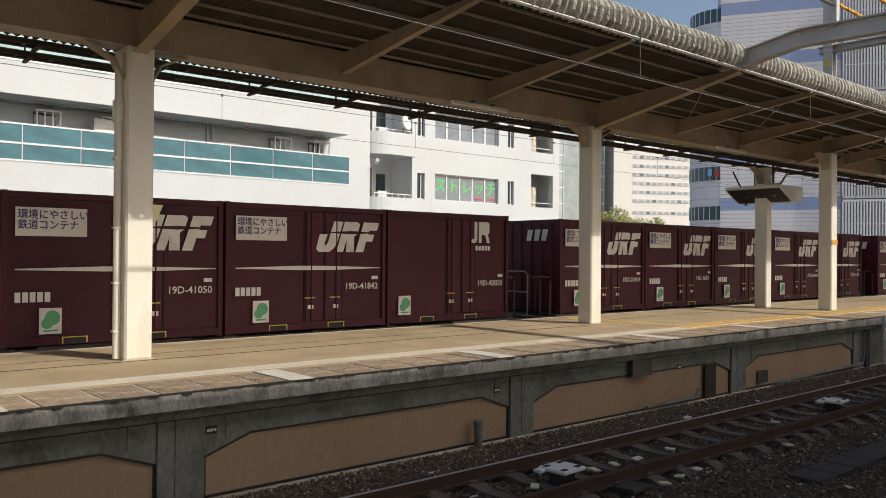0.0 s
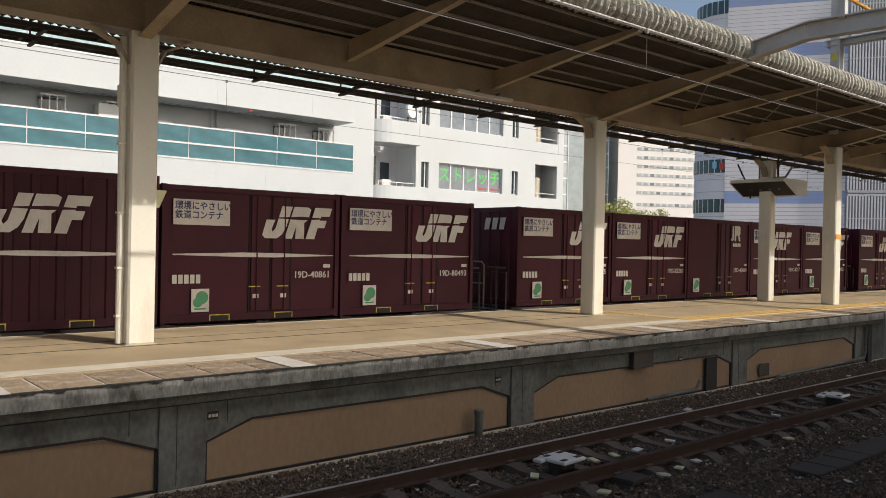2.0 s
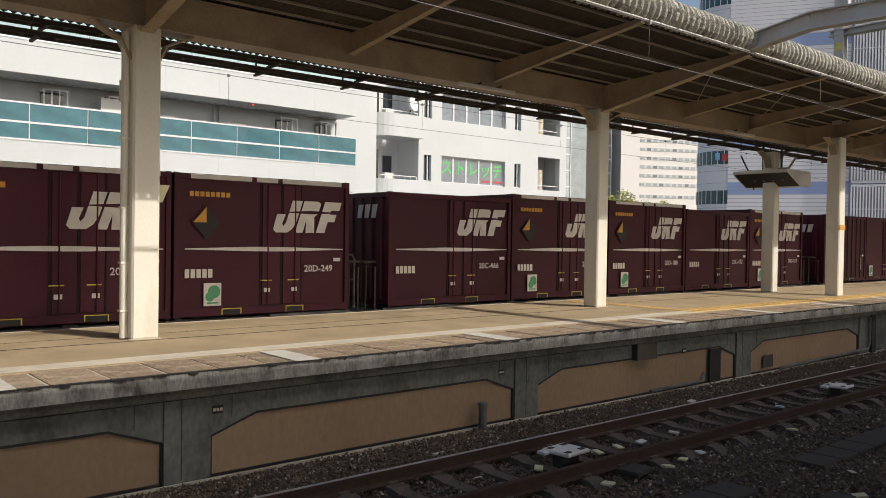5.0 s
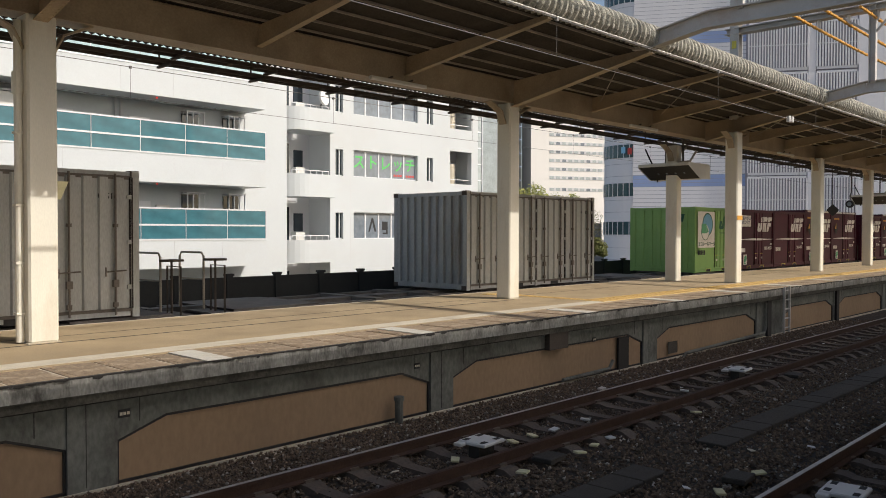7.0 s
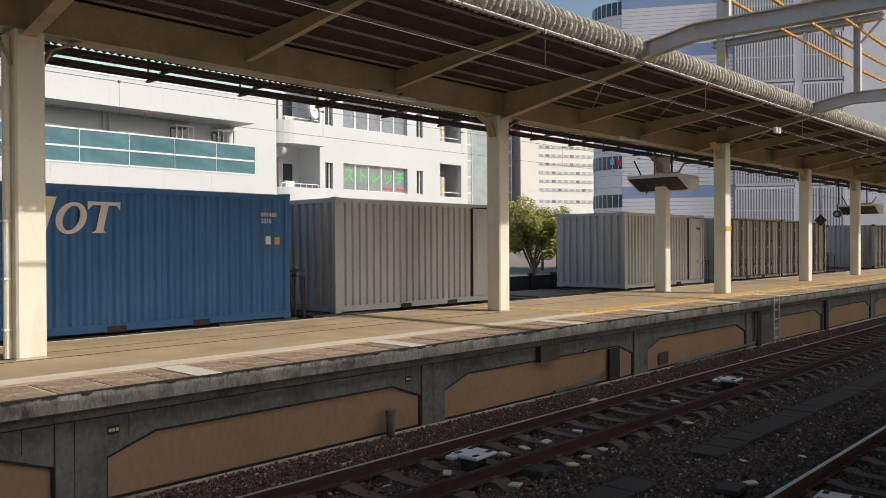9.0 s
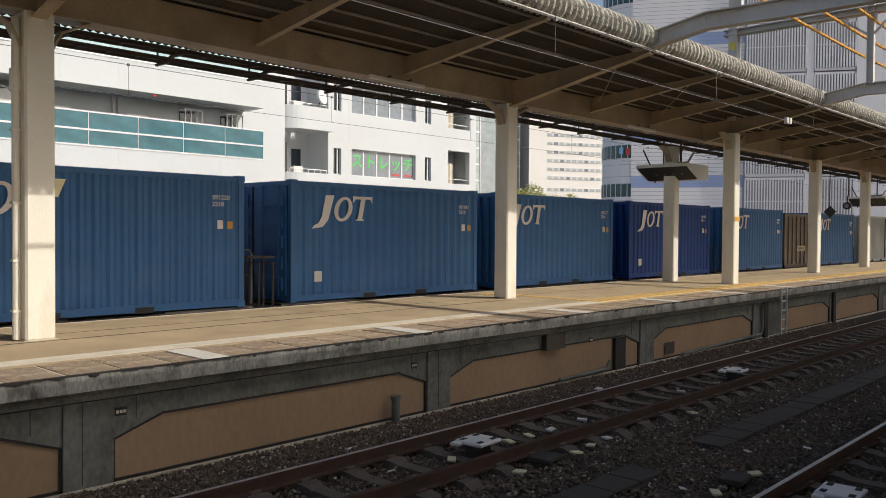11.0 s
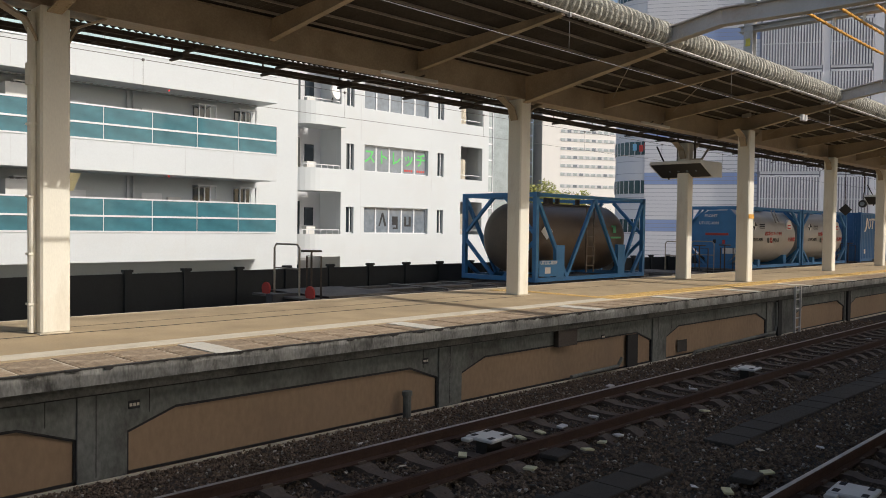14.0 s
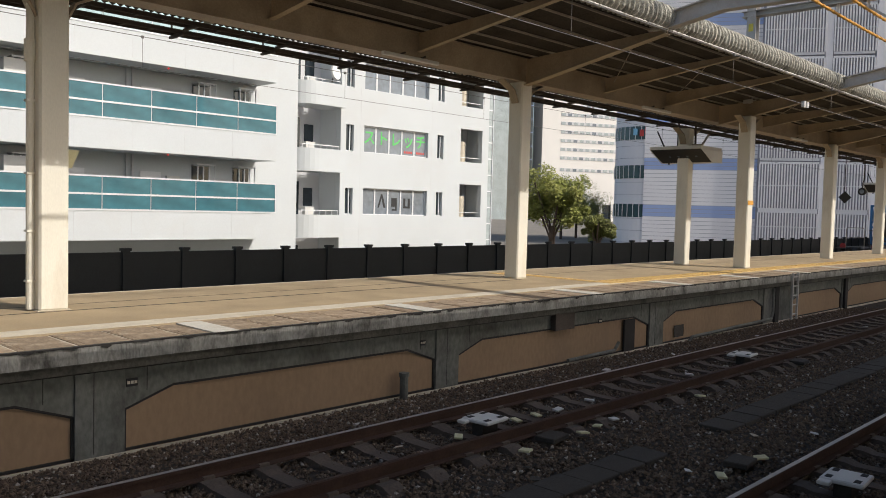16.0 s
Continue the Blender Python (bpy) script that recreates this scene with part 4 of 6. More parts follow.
# ---- fence ----
fence = thing("fence", "black panel fence with square posts behind the freight track", "fence", kind="structure")
fp = mesh_of((lambda b: (box(b, -0.7, 0.7, -0.02, 0.02, -1.5, 0), b)[1])(bmesh.new()), FENCE, "panel", 0.004)
fq = mesh_of((lambda b: (box(b, -0.085, 0.085, -0.07, 0.05, -1.6, 0.03), box(b, -0.11, 0.11, -0.09, 0.07, 0.03, 0.09), b)[2])(bmesh.new()), FENCE, "post")
for i in range(78):
    for data, name, dx in ((fp, "panel", 0), (fq, "post", 0.725)):
        ob = new(name, data)
        ob.parent = fence
        ob.location = (-10 + 1.45 * i + dx, 18.0, 0.42 - 0.001 * i)
# ---- buildings ----
def boxed(*r):
    bm = bmesh.new()
    box(bm, *r)
    return bm


def white_block():
    """White corridor block with teal glass balustrades."""
    k, yp = 0.86, 27.52
    fx, fz = (lambda x: x * k), (lambda z: 1.55 + (z - 1.55) * k)
    ob = thing("corridor_building", "white apartment block with long balconies behind teal glass", "building")
    left, right = fx(-24), fx(21.6)
    bm = bmesh.new()
    box(bm, left, fx(24.0), yp + 1.5, yp + 9, -1.6, fz(13.0))
    part("wall", bm, WHITEWALL, ob, "white wall deep in the balconies")
    bm = bmesh.new()
    box(bm, left, fx(24.0), yp - 0.1, yp + 9, fz(13.0), fz(13.4))
    part("roof", bm, WHITEWALL, ob)
    for n, z in enumerate((-3.9, 0.0, 3.63, 7.24)):
        balcony = part("balcony", (lambda b: (box(b, left, right, yp, yp + 1.49, fz(z), fz(z) + 0.14), box(b, left, right, yp, yp + 0.14, fz(z) + 0.14, fz(z + 1.18)), box(b, right - 0.14, right, yp + 0.14, yp + 1.49, fz(z) + 0.14, fz(z + 1.18)), b)[3])(bmesh.new()), WHITEWALL, ob)
        g0, g1 = fz(z + 1.2), fz(z + 2.52 if n else 2.52 + z)
        mid = (g0 + g1) / 2 - 0.04
        bm = bmesh.new()
        for a, c in ((g0, 0.05), (mid, 0.06), (g1, 0.05)):
            box(bm, left, right - 0.02, yp - 0.03, yp + 0.03, a, a + c)
        part("rail", bm, FRAMEWHITE, balcony)
        step = 2.02 * k
        x = right - 0.03
        while x > left + step:
            for a, c in ((g0 + 0.052, mid - 0.002), (mid + 0.062, g1 - 0.002)):
                key = ("teal", n == 3, round(c - a, 3))
                if key not in MESHES:
                    MESHES[key] = mesh_of(boxed(-step + 0.02, 0, -0.01, 0.01, 0, c - a), PALETEAL if n == 3 else TEALGLASS, "pane")
                pane = new("pane", MESHES[key])
                pane.parent = balcony
                pane.location = (x, yp, a)
            bm = bmesh.new()
            box(bm, x - 0.018, x, yp - 0.025, yp + 0.02, g0, g1)
            part("stile", bm, FRAMEWHITE, balcony)
            x -= step
    # recessed doors, windows with grilles and pipes in each corridor
    for n, z in enumerate((0.0, 3.63, 7.24)):
        for xc in (18.65, 20.75, 11.0, 8.6, 3.2, -3.0):
            win = part("window", boxed(fx(xc) - 0.34, fx(xc) + 0.34, yp + 1.42, yp + 1.5, fz(z + 2.3), fz(z + 3.25)), DARKGLASS, ob)
            for i in range(4):
                bm = bmesh.new()
                xx = fx(xc) - 0.36 + 0.24 * i
                box(bm, xx - 0.018, xx + 0.018, yp + 0.95, yp + 1.0, fz(z + 2.2), fz(z + 3.3))
                part("grille_bar", bm, FRAMEWHITE, win)
            for zz in (2.2, 3.28):
                part("grille_frame", boxed(fx(xc) - 0.4, fx(xc) + 0.4, yp + 0.95, yp + 1.42, fz(z + zz), fz(z + zz) + 0.05), FRAMEWHITE, win)
        for xc in (16.3, 13.0, 5.6, 0.0):
            part("door", boxed(fx(xc) - 0.4, fx(xc) + 0.4, yp + 1.44, yp + 1.5, fz(z) + 0.14, fz(z + 2.9)), FRAMEWHITE, ob)
        for xc in (15.2, 15.45, 12.2, 6.8):
            part("pipe", boxed(fx(xc) - 0.04, fx(xc) + 0.04, yp + 1.36, yp + 1.44, fz(z) + 0.14, fz(z + 3.6)), GREYWALL, ob)
        part("red_lamp", boxed(14.1, 14.14, yp + 0.3, yp + 0.34, fz(z + 3.61) - 0.045, fz(z + 3.61) - 0.005), REDGLOW, ob, "small glowing red lamp")
        part("meter_box", boxed(fx(17.0), fx(17.6), yp + 1.36, yp + 1.49, fz(z + 1.9), fz(z + 2.75)), LAMPWHITE, ob)
        part("air_conditioner", boxed(fx(10.2), fx(11.3), yp + 0.8, yp + 1.3, fz(z + 2.0), fz(z + 3.2)), LAMPWHITE, ob)
        part("joint", (lambda b: ([box(b, right - 2.3 * k * j - 0.01, right - 2.3 * k * j, yp - 0.004, yp, fz(z) + 0.02, fz(z + 1.16)) for j in range(1, 17)], b)[1])(bmesh.new()), GREYWALL, ob)


def wall_with_holes(x0, x1, z0, z1, y0, y1, holes):
    """A wall with rectangular openings right through it."""
    bm = bmesh.new()
    xs = sorted({x0, x1, *(h[0] for h in holes), *(h[1] for h in holes)})
    zs = sorted({z0, z1, *(h[2] for h in holes), *(h[3] for h in holes)})
    for a, b in zip(xs, xs[1:]):
        run = None
        for c, d in zip(zs, zs[1:]):
            mx, mz = (a + b) / 2, (c + d) / 2
            if any(h[0] < mx < h[1] and h[2] < mz < h[3] for h in holes):
                if run:
                    box(bm, a, b, y0, y1, *run)
                run = None
            else:
                run = (run[0], d) if run else (c, d)
        if run:
            box(bm, a, b, y0, y1, *run)
    bmesh.ops.remove_doubles(bm, verts=bm.verts, dist=0.0005)
    return bm


def clinic_block():
    """White block with strip windows, recessed loggias and rounded corner balconies."""
    k, yp = 0.8, 33.6
    fx, fz = (lambda x: x * k), (lambda z: 1.55 + (z - 1.55) * k)
    ob = thing("office_building", "white tiled building with window bands and rounded corner balconies", "building")
    holes, levels = [], (-7.35, -3.15, 1.05, 5.25, 9.45)
    for z in levels:
        holes += [(fx(35.3), fx(41.35), fz(z + 0.05), fz(z + 1.85)), (fx(33.75), fx(34.4), fz(z + 0.05), fz(z + 1.8)),
                  (fx(42.3), fx(42.95), fz(z + 0.05), fz(z + 1.8)), (fx(44.8), fx(47.25), fz(z), fz(z + 2.5))]
    bm = wall_with_holes(fx(33.3), fx(48.0), -1.6, fz(15.5), yp, yp + 0.35, [h for h in holes if h[2] > -1.5])
    part("wall", bm, WHITEWALL, ob)
    part("core", boxed(fx(29.6), fx(47.9), yp + 1.8, yp + 12, -1.6, fz(15.4)), GREYWALL, ob)
    part("side_wall", boxed(fx(47.95), fx(48.0) + 0.2, yp + 0.36, yp + 12, -1.6, fz(15.5)), WHITEWALL, ob)
    part("roof", boxed(fx(29.3), fx(48.2), yp - 0.05, yp + 12, fz(15.5), fz(15.9)), WHITEWALL, ob)
    part("inner_wall", boxed(fx(33.3), fx(33.3) + 0.25, yp + 0.36, yp + 1.8, -1.6, fz(15.4)), WHITEWALL, ob)
    part("tile_joint", (lambda b: ([box(b, fx(33.3), fx(48.0), yp - 0.004, yp, fz(z - 0.9), fz(z - 0.9) + 0.02) for z in levels[1:]],
                                   [box(b, fx(x), fx(x) + 0.02, yp - 0.003, yp, -1.6, fz(15.4)) for x in (35.0, 41.7)], b)[2])(bmesh.new()), GREYWALL, ob)
    for n, z in enumerate(levels[1:], 1):
        win = part("window", boxed(fx(35.3), fx(41.35), yp + 0.30, yp + 0.34, fz(z + 0.05), fz(z + 1.85)), DARKGLASS, ob)
        w = (fx(41.35) - fx(35.3)) / 5
        for i in range(5):
            x = fx(35.3) + w * i
            bm = bmesh.new()
            for a in (x, x + w - 0.05):
                box(bm, a, a + 0.05, yp + 0.16, yp + 0.24, fz(z + 0.05), fz(z + 1.85))
            for a in (fz(z + 0.05), fz(z + 1.85) - 0.05):
                box(bm, x + 0.05, x + w - 0.05, yp + 0.16, yp + 0.24, a, a + 0.05)
            part("frame", bm, FRAMEWHITE, win)
            part("pane", boxed(x + 0.05, x + w - 0.05, yp + 0.19, yp + 0.21, fz(z + 0.05) + 0.05, fz(z + 1.85) - 0.05), WINGLASS, win)
        for a, b in ((33.75, 34.4), (42.3, 42.95)):
            small = part("window", boxed(fx(a), fx(b), yp + 0.2, yp + 0.24, fz(z + 0.05), fz(z + 1.8)), DARKGLASS, ob)
            part("frame", (lambda m: (box(m, fx(b) - 0.2, fx(b) - 0.14, yp + 0.12, yp + 0.18, fz(z + 0.05), fz(z + 1.8)), box(m, fx(a), fx(b), yp + 0.12, yp + 0.18, fz(z + 0.05), fz(z + 0.05) + 0.05), m)[2])(bmesh.new()), FRAMEWHITE, small)
        logg = part("loggia", boxed(fx(44.8), fx(47.25), yp + 1.75, yp + 1.79, fz(z), fz(z + 2.5)), GREYWALL, ob)
        bm = bmesh.new()
        bar(bm, (fx(46.0), yp + 1.0, fz(z) + 0.02), (fx(46.0), yp + 1.0, fz(z + 1.6)), 0.7, 0.7, 14)
        for i in range(4):
            bar(bm, (fx(46.0), yp + 1.0, fz(z + 0.3 + 0.35 * i)), (fx(46.0), yp + 1.0, fz(z + 0.36 + 0.35 * i)), 0.76, 0.76, 14)
        part("water_tank", bm, PALELINE, logg, "cream ribbed tank")
        part("floor", boxed(fx(44.8), fx(47.25), yp + 0.36, yp + 1.75, fz(z) - 0.1, fz(z)), WHITEWALL, logg)
        part("rail", (lambda m: (bar(m, (fx(44.8), yp + 0.2, fz(z + 0.35)), (fx(47.25), yp + 0.2, fz(z + 0.35)), 0.04), m)[1])(bmesh.new()), FRAMEWHITE, logg)
        # rounded corner balcony
        zb = z - 1.45
        balc = part("balcony", rounded_balcony(fx(29.3), fx(33.3), yp - 0.45, fz(zb), fz(zb + 1.45)), WHITEWALL, ob, smooth=False)
        bm = bmesh.new()
        bar(bm, (fx(30.3), yp + 0.05, fz(zb + 1.45) + 0.22), (fx(33.2), yp + 0.05, fz(zb + 1.45) + 0.22), 0.04)
        for i in range(7):
            xx = fx(30.3) + (fx(33.2) - fx(30.3)) * i / 6
            bar(bm, (xx, yp + 0.05, fz(zb + 1.45)), (xx, yp + 0.05, fz(zb + 1.45) + 0.22), 0.03)
        part("rail", bm, FRAMEWHITE, balc)
        part("door", boxed(fx(30.2), fx(31.6), yp + 1.74, yp + 1.8, fz(zb + 0.3), fz(zb + 3.6)), DARKGLASS, balc)
        part("dark_window", boxed(fx(32.0), fx(32.7), yp + 1.74, yp + 1.8, fz(zb + 2.0), fz(zb + 3.2)), DARKGLASS, balc)
        part("air_conditioner", boxed(fx(31.2), fx(31.9), yp + 0.7, yp + 1.1, fz(zb + 1.1), fz(zb + 1.95)), LAMPWHITE, balc)
    # lettering behind the panes and a satellite dish
    glyphs = "\u30b9\u30c8\u30ec\u30c3\u30c1"
    w = (fx(41.35) - fx(35.3)) / 5
    for i, g in enumerate(glyphs):
        text(g, 0.86, SIGNGREEN, ob, (fx(35.3) + w * i + 0.1, yp + 0.185, fz(5.25 + 0.72)), "bright green shop lettering")
    for i in (3, 4):
        for j in range(4):
            part("lettering_bar", boxed(fx(35.3) + w * i + 0.2 + 0.17 * j, fx(35.3) + w * i + 0.32 + 0.17 * j, yp + 0.18, yp + 0.187, fz(5.25 + 0.25), fz(5.25 + 0.4)), RED, ob)
    for i, sh in enumerate((((0.25, 0), (0.5, 1.0), (0.62, 1.0), (0.88, 0), (0.72, 0), (0.56, 0.7), (0.36, 0)), ((0.3, 0.1), (0.3, 0.75), (0.75, 0.75), (0.75, -0.2), (0.35, -0.2), (0.35, -0.08), (0.62, -0.08), (0.62, 0.1)),
                            ((0.25, 0.75), (0.42, 0.75), (0.42, 0.15), (0.62, 0.15), (0.62, 0.75), (0.8, 0.75), (0.8, 0), (0.25, 0)))):
        bm = bmesh.new()
        poly(bm, [(fx(35.3) + w * (i + 1) + a * 0.95, yp + 0.18, fz(1.05 + 0.55) + b * 0.75) for a, b in sh], 0.006)
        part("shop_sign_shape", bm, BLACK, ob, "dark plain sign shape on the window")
    dish = part("satellite_dish", (lambda m: (bar(m, (fx(32.6), yp - 0.1, fz(9.45 + 0.75)), (fx(32.65), yp - 0.22, fz(9.45 + 0.78)), 0.75, 0.75, 20), m)[1])(bmesh.new()), WHITEPLATE, ob, "white satellite dish")
    part("bracket", (lambda m: (bar(m, (fx(32.6), yp + 0.1, fz(9.45 + 0.2)), (fx(32.6), yp - 0.08, fz(9.45 + 0.7)), 0.05), m)[1])(bmesh.new()), DARKSTEEL, dish)
    # glazed stair tower at its end
    tower = thing("stair_tower", "glazed grey-green stair tower beside the white building", "building")
    part("glass", boxed(fx(48.0) + 0.25, fx(50.2), yp + 1.2, yp + 5, -1.6, fz(16)), PALEGLASS, tower)
    for i in range(13):
        part("transom", boxed(fx(48.0) + 0.22, fx(50.2) + 0.03, yp + 1.15, yp + 1.2, -1.4 + 1.05 * i, -1.32 + 1.05 * i), FRAMEWHITE, tower)
    for x in (48.4, 49.2, 50.15):
        part("mullion", boxed(fx(x), fx(x) + 0.06, yp + 1.14, yp + 1.2, -1.6, fz(16)), FRAMEWHITE, tower)


def rounded_balcony(x0, x1, y, z0, z1):
    bm = bmesh.new()
    r = 1.5
    path = [(x1, y)] + [(x0 + r - r * math.sin(radians(a)), y + r - r * math.cos(radians(a))) for a in range(0, 91, 10)] + [(x0, y + 4)]
    inner = [(x1, y + 0.18)] + [(x0 + r - (r - 0.18) * math.sin(radians(a)), y + r - (r - 0.18) * math.cos(radians(a))) for a in range(0, 91, 10)] + [(x0 + 0.18, y + 4)]
    for (a, b), (c, d) in zip(zip(path, path[1:]), zip(inner, inner[1:])):
        v = [bm.verts.new((*p, z)) for z in (z0, z1) for p in (a, b, d, c)]
        for f in ((3, 2, 1, 0), (4, 5, 6, 7), (0, 1, 5, 4), (1, 2, 6, 5), (2, 3, 7, 6), (3, 0, 4, 7)):
            bm.faces.new([v[i] for i in f])
    box(bm, x0 + 1.0, x1, y + 0.19, y + 1.79, z0, z0 + 0.15)
    bmesh.ops.remove_doubles(bm, verts=bm.verts, dist=0.0005)
    return bm


white_block()
clinic_block()


def banded_building():
    """Pale siding block with blue bands, a rounded corner bay and screens of white fins."""
    ob = thing("banded_building", "pale grey-clad building with blue bands and white louvre screens", "building", "", (70, 44, 0))
    ob.rotation_euler = (0, 0, radians(30))
    part("core", boxed(0.3, 26, -27, -2.5, -1.6, 27), GREYWALL, ob)
    z = -1.6
    while z < 27.5:
        blue = 0.0 <= (z - 1.1) % 4.7 < 1.2
        part("siding_board", boxed(0, 0.3, -13, -2.5, z, z + 0.35), BLUEBAND if blue else SIDING, ob)
        part("side_board", boxed(0.31, 14, -2.49, -2.2, z, z + 0.35), BLUEBAND if blue else SIDING, ob)
        z += 0.385
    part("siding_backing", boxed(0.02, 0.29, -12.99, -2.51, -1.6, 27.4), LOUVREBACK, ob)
    bm = bmesh.new()
    bar(bm, (3.35, -2.75, -1.6), (3.35, -2.75, 24.9), 6.4, 6.4, 48)
    bay = part("corner_bay", bm, SIDING, ob)
    for n in range(7):
        z = 5.2 + 3.85 * (n - 1)
        bm = bmesh.new()
        bar(bm, (3.35, -2.75, z), (3.35, -2.75, z + 1.3), 6.48, 6.48, 48)
        band = part("window_band", bm, TEALDARK, bay)
        for k in range(9):
            a = radians(92 + 11 * k)
            px, py = 3.35 + 3.25 * math.cos(a), -2.75 + 3.25 * math.sin(a)
            part("mullion", (lambda m: (bar(m, (px, py, z), (px, py, z + 1.3), 0.07), m)[1])(bmesh.new()), FRAMEWHITE, band)
    for n in range(22):
        z = -1.2 + 1.2 * n
        part("board_joint", (lambda m: (bar(m, (3.35, -2.75, z), (3.35, -2.75, z + 0.03), 6.42, 6.42, 48), m)[1])(bmesh.new()), LOUVREBACK, bay)
    for u0, u1 in ((13.2, 18.45), (19.25, 22.75)):
        for z0, z1 in ((-0.6, 2.1), (2.55, 6.75), (7.3, 11.6), (12.1, 16.6), (17.2, 21.4), (21.9, 26.6)):
            screen = part("louvre_screen", boxed(-0.25, -0.2, -u1, -u0, z0 - 0.25, z0), LOUVRE, ob)
            part("mid_rail", boxed(-0.38, -0.375, -u1, -u0, (z0 + z1) / 2, (z0 + z1) / 2 + 0.08), LOUVRE, screen)
            part("top_rail", boxed(-0.25, -0.2, -u1, -u0, z1, z1 + 0.2), LOUVRE, screen)
            n = int((u1 - u0) / 0.25)
            for i in range(n + 1):
                key = ("fin", round(z1 - z0, 2))
                if key not in MESHES:
                    MESHES[key] = mesh_of(boxed(-0.05, 0.05, -0.06, 0.06, 0.0, z1 - z0), LOUVRE, "fin")
                f = new("fin", MESHES[key])
                f.parent = screen
                f.location = (-0.32, -u1 + (u1 - u0) * i / n, z0)
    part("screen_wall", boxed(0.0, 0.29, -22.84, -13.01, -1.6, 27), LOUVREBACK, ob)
    part("pier", boxed(-0.3, -0.005, -19.15, -18.55, -1.6, 27), LOUVRE, ob)
    part("plain_wall", boxed(-0.35, 0.29, -46, -22.85, -1.6, 27), SIDING, ob)
    part("core_extension", boxed(0.3, 26, -46, -27.01, -1.6, 27), GREYWALL, ob)
    for c, (dy, dz, m) in enumerate(((0.0, 0.0, RED), (0.62, 0.1, SKYBLUE), (-0.5, 0.2, RED), (-0.75, -0.1, SKYBLUE))):
        part("poster", boxed(0.06, 0.085, -2.35 + dy, -1.95 + dy, 9.35 + dz, 10.0 + dz), m, ob, "small red and blue poster in a window")


banded_building()


def far_tower():
    ob = thing("office_tower", "distant beige office tower with narrow window bands", "building")
    ob.location, ob.rotation_euler = (262.5, 201.0, 0), (0, 0, radians(-28))
    part("wall", boxed(0, 66, 0, 9, -1.6, 85), TOWER, ob)
    for z in [18.6] + [23.4 + 3.52 * n for n in range(17)]:
        band = part("window_band", boxed(8.2, 60, -0.1, 0.02, z, z + 1.35), GREYWALL, ob)
        for i in range(18):
            part("pane", boxed(8.4 + 2.8 * i, 10.1 + 2.8 * i, -0.18, -0.1, z + 0.12, z + 1.2), PALEGLASS if (i * 7 + int(z)) % 4 else WINGLASS, band)
    for i in range(11):
        part("ground_floor_pier", boxed(5 + 5.4 * i, 6.2 + 5.4 * i, -0.9, 0, -1.6, 6.0), TOWER, ob)
    part("ground_floor_glass", boxed(4, 60, -0.05, 0, -1.0, 5.4), DARKGLASS, ob)
    blue = thing("glass_tower", "distant dark blue glass tower", "building")
    blue.scale = (1.8, 1.8, 1.8)
    blue.location, blue.rotation_euler = (252.0, 204.6, 0), (0, 0, radians(-28))
    part("glass", boxed(1.9, 3.3, 0, 18, -1.6, 60), DARKGLASS, blue)
    part("pale_glass", boxed(-9, 1.88, 0, 18, -1.6, 60), PALEGLASS, blue, "pale grey glass side")
    for n in range(20):
        part("transom", boxed(1.9, 3.33, -0.08, 0, 0.5 + 3 * n, 0.62 + 3 * n), BLUEBAND, blue)


far_tower()


def tree(x, y, height, spread, seed, label, base=-1.6):
    rng = random.Random(seed)
    ob = thing("tree", label, "tree", "trees beyond the fence", (x, y, base))
    bm = bmesh.new()
    bar(bm, (0, 0, 0), (0.05, 0, height * 0.45), 0.32, 0.32, 8)
    tips = []
    for i in range(9):
        a = i * 2.4 + rng.random()
        tip = Vector((math.cos(a) * spread * 0.6 * rng.uniform(0.5, 1), math.sin(a) * spread * 0.6 * rng.uniform(0.5, 1), height * rng.uniform(0.5, 0.92)))
        tube(bm, [(0.03, 0, height * rng.uniform(0.25, 0.45)), tuple(tip * 0.6 + Vector((0, 0, height * 0.15))), tuple(tip)], 0.05, 5)
        tips.append(tip)
    part("trunk", bm, BARK, ob)
    clumps = [(t + Vector((rng.gauss(0, 1), rng.gauss(0, 1), rng.gauss(0, 0.7))) * spread * 0.22, spread * rng.uniform(0.16, 0.34)) for t in tips for _ in range(6)]
    verts, faces = [], []
    for c, r in clumps:
        for _ in range(290):
            d = Vector((rng.gauss(0, 1), rng.gauss(0, 1), rng.gauss(0, 0.9)))
            p = c + d.normalized() * r * rng.uniform(0.55, 1.05)
            u = Vector((rng.gauss(0, 1), rng.gauss(0, 1), rng.gauss(0, 1))).normalized()
            w = u.orthogonal().normalized()
            s = rng.uniform(0.05, 0.1) * (0.7 + height * 0.06)
            n = len(verts)
            verts += [tuple(p - u * s), tuple(p + w * s * 0.55), tuple(p + u * s), tuple(p - w * s * 0.55)]
            faces.append((n, n + 1, n + 2, n + 3))
    crown = joined("crown", verts, faces, LEAF)
    crown.parent = ob


tree(33.0, 24.5, 5.55, 1.9, 3, "leafy green roadside tree with yellowing tips")
tree(40.9, 27.0, 3.2, 1.1, 9, "low leafy green tree behind the fence")
tree(80.0, 58.0, 7.0, 4.5, 5, "distant green street tree")
tree(86.0, 60.0, 6.0, 4.0, 6, "distant green street tree")

# ---- freight train ----
FACE, FLOOR = 14.04, 0.03
MOVING = []


def travelled(t):
    """Metres that the train has run since the start; it slows a little, then runs on evenly."""
    return 19.5 * t - 0.05 * t * t + 1.3 * max(0.0, t - 13.4) ** 1.15


def rolling(ob, s, y=FACE, z=FLOOR):
    MOVING.append((ob, s, y, z))
    return ob


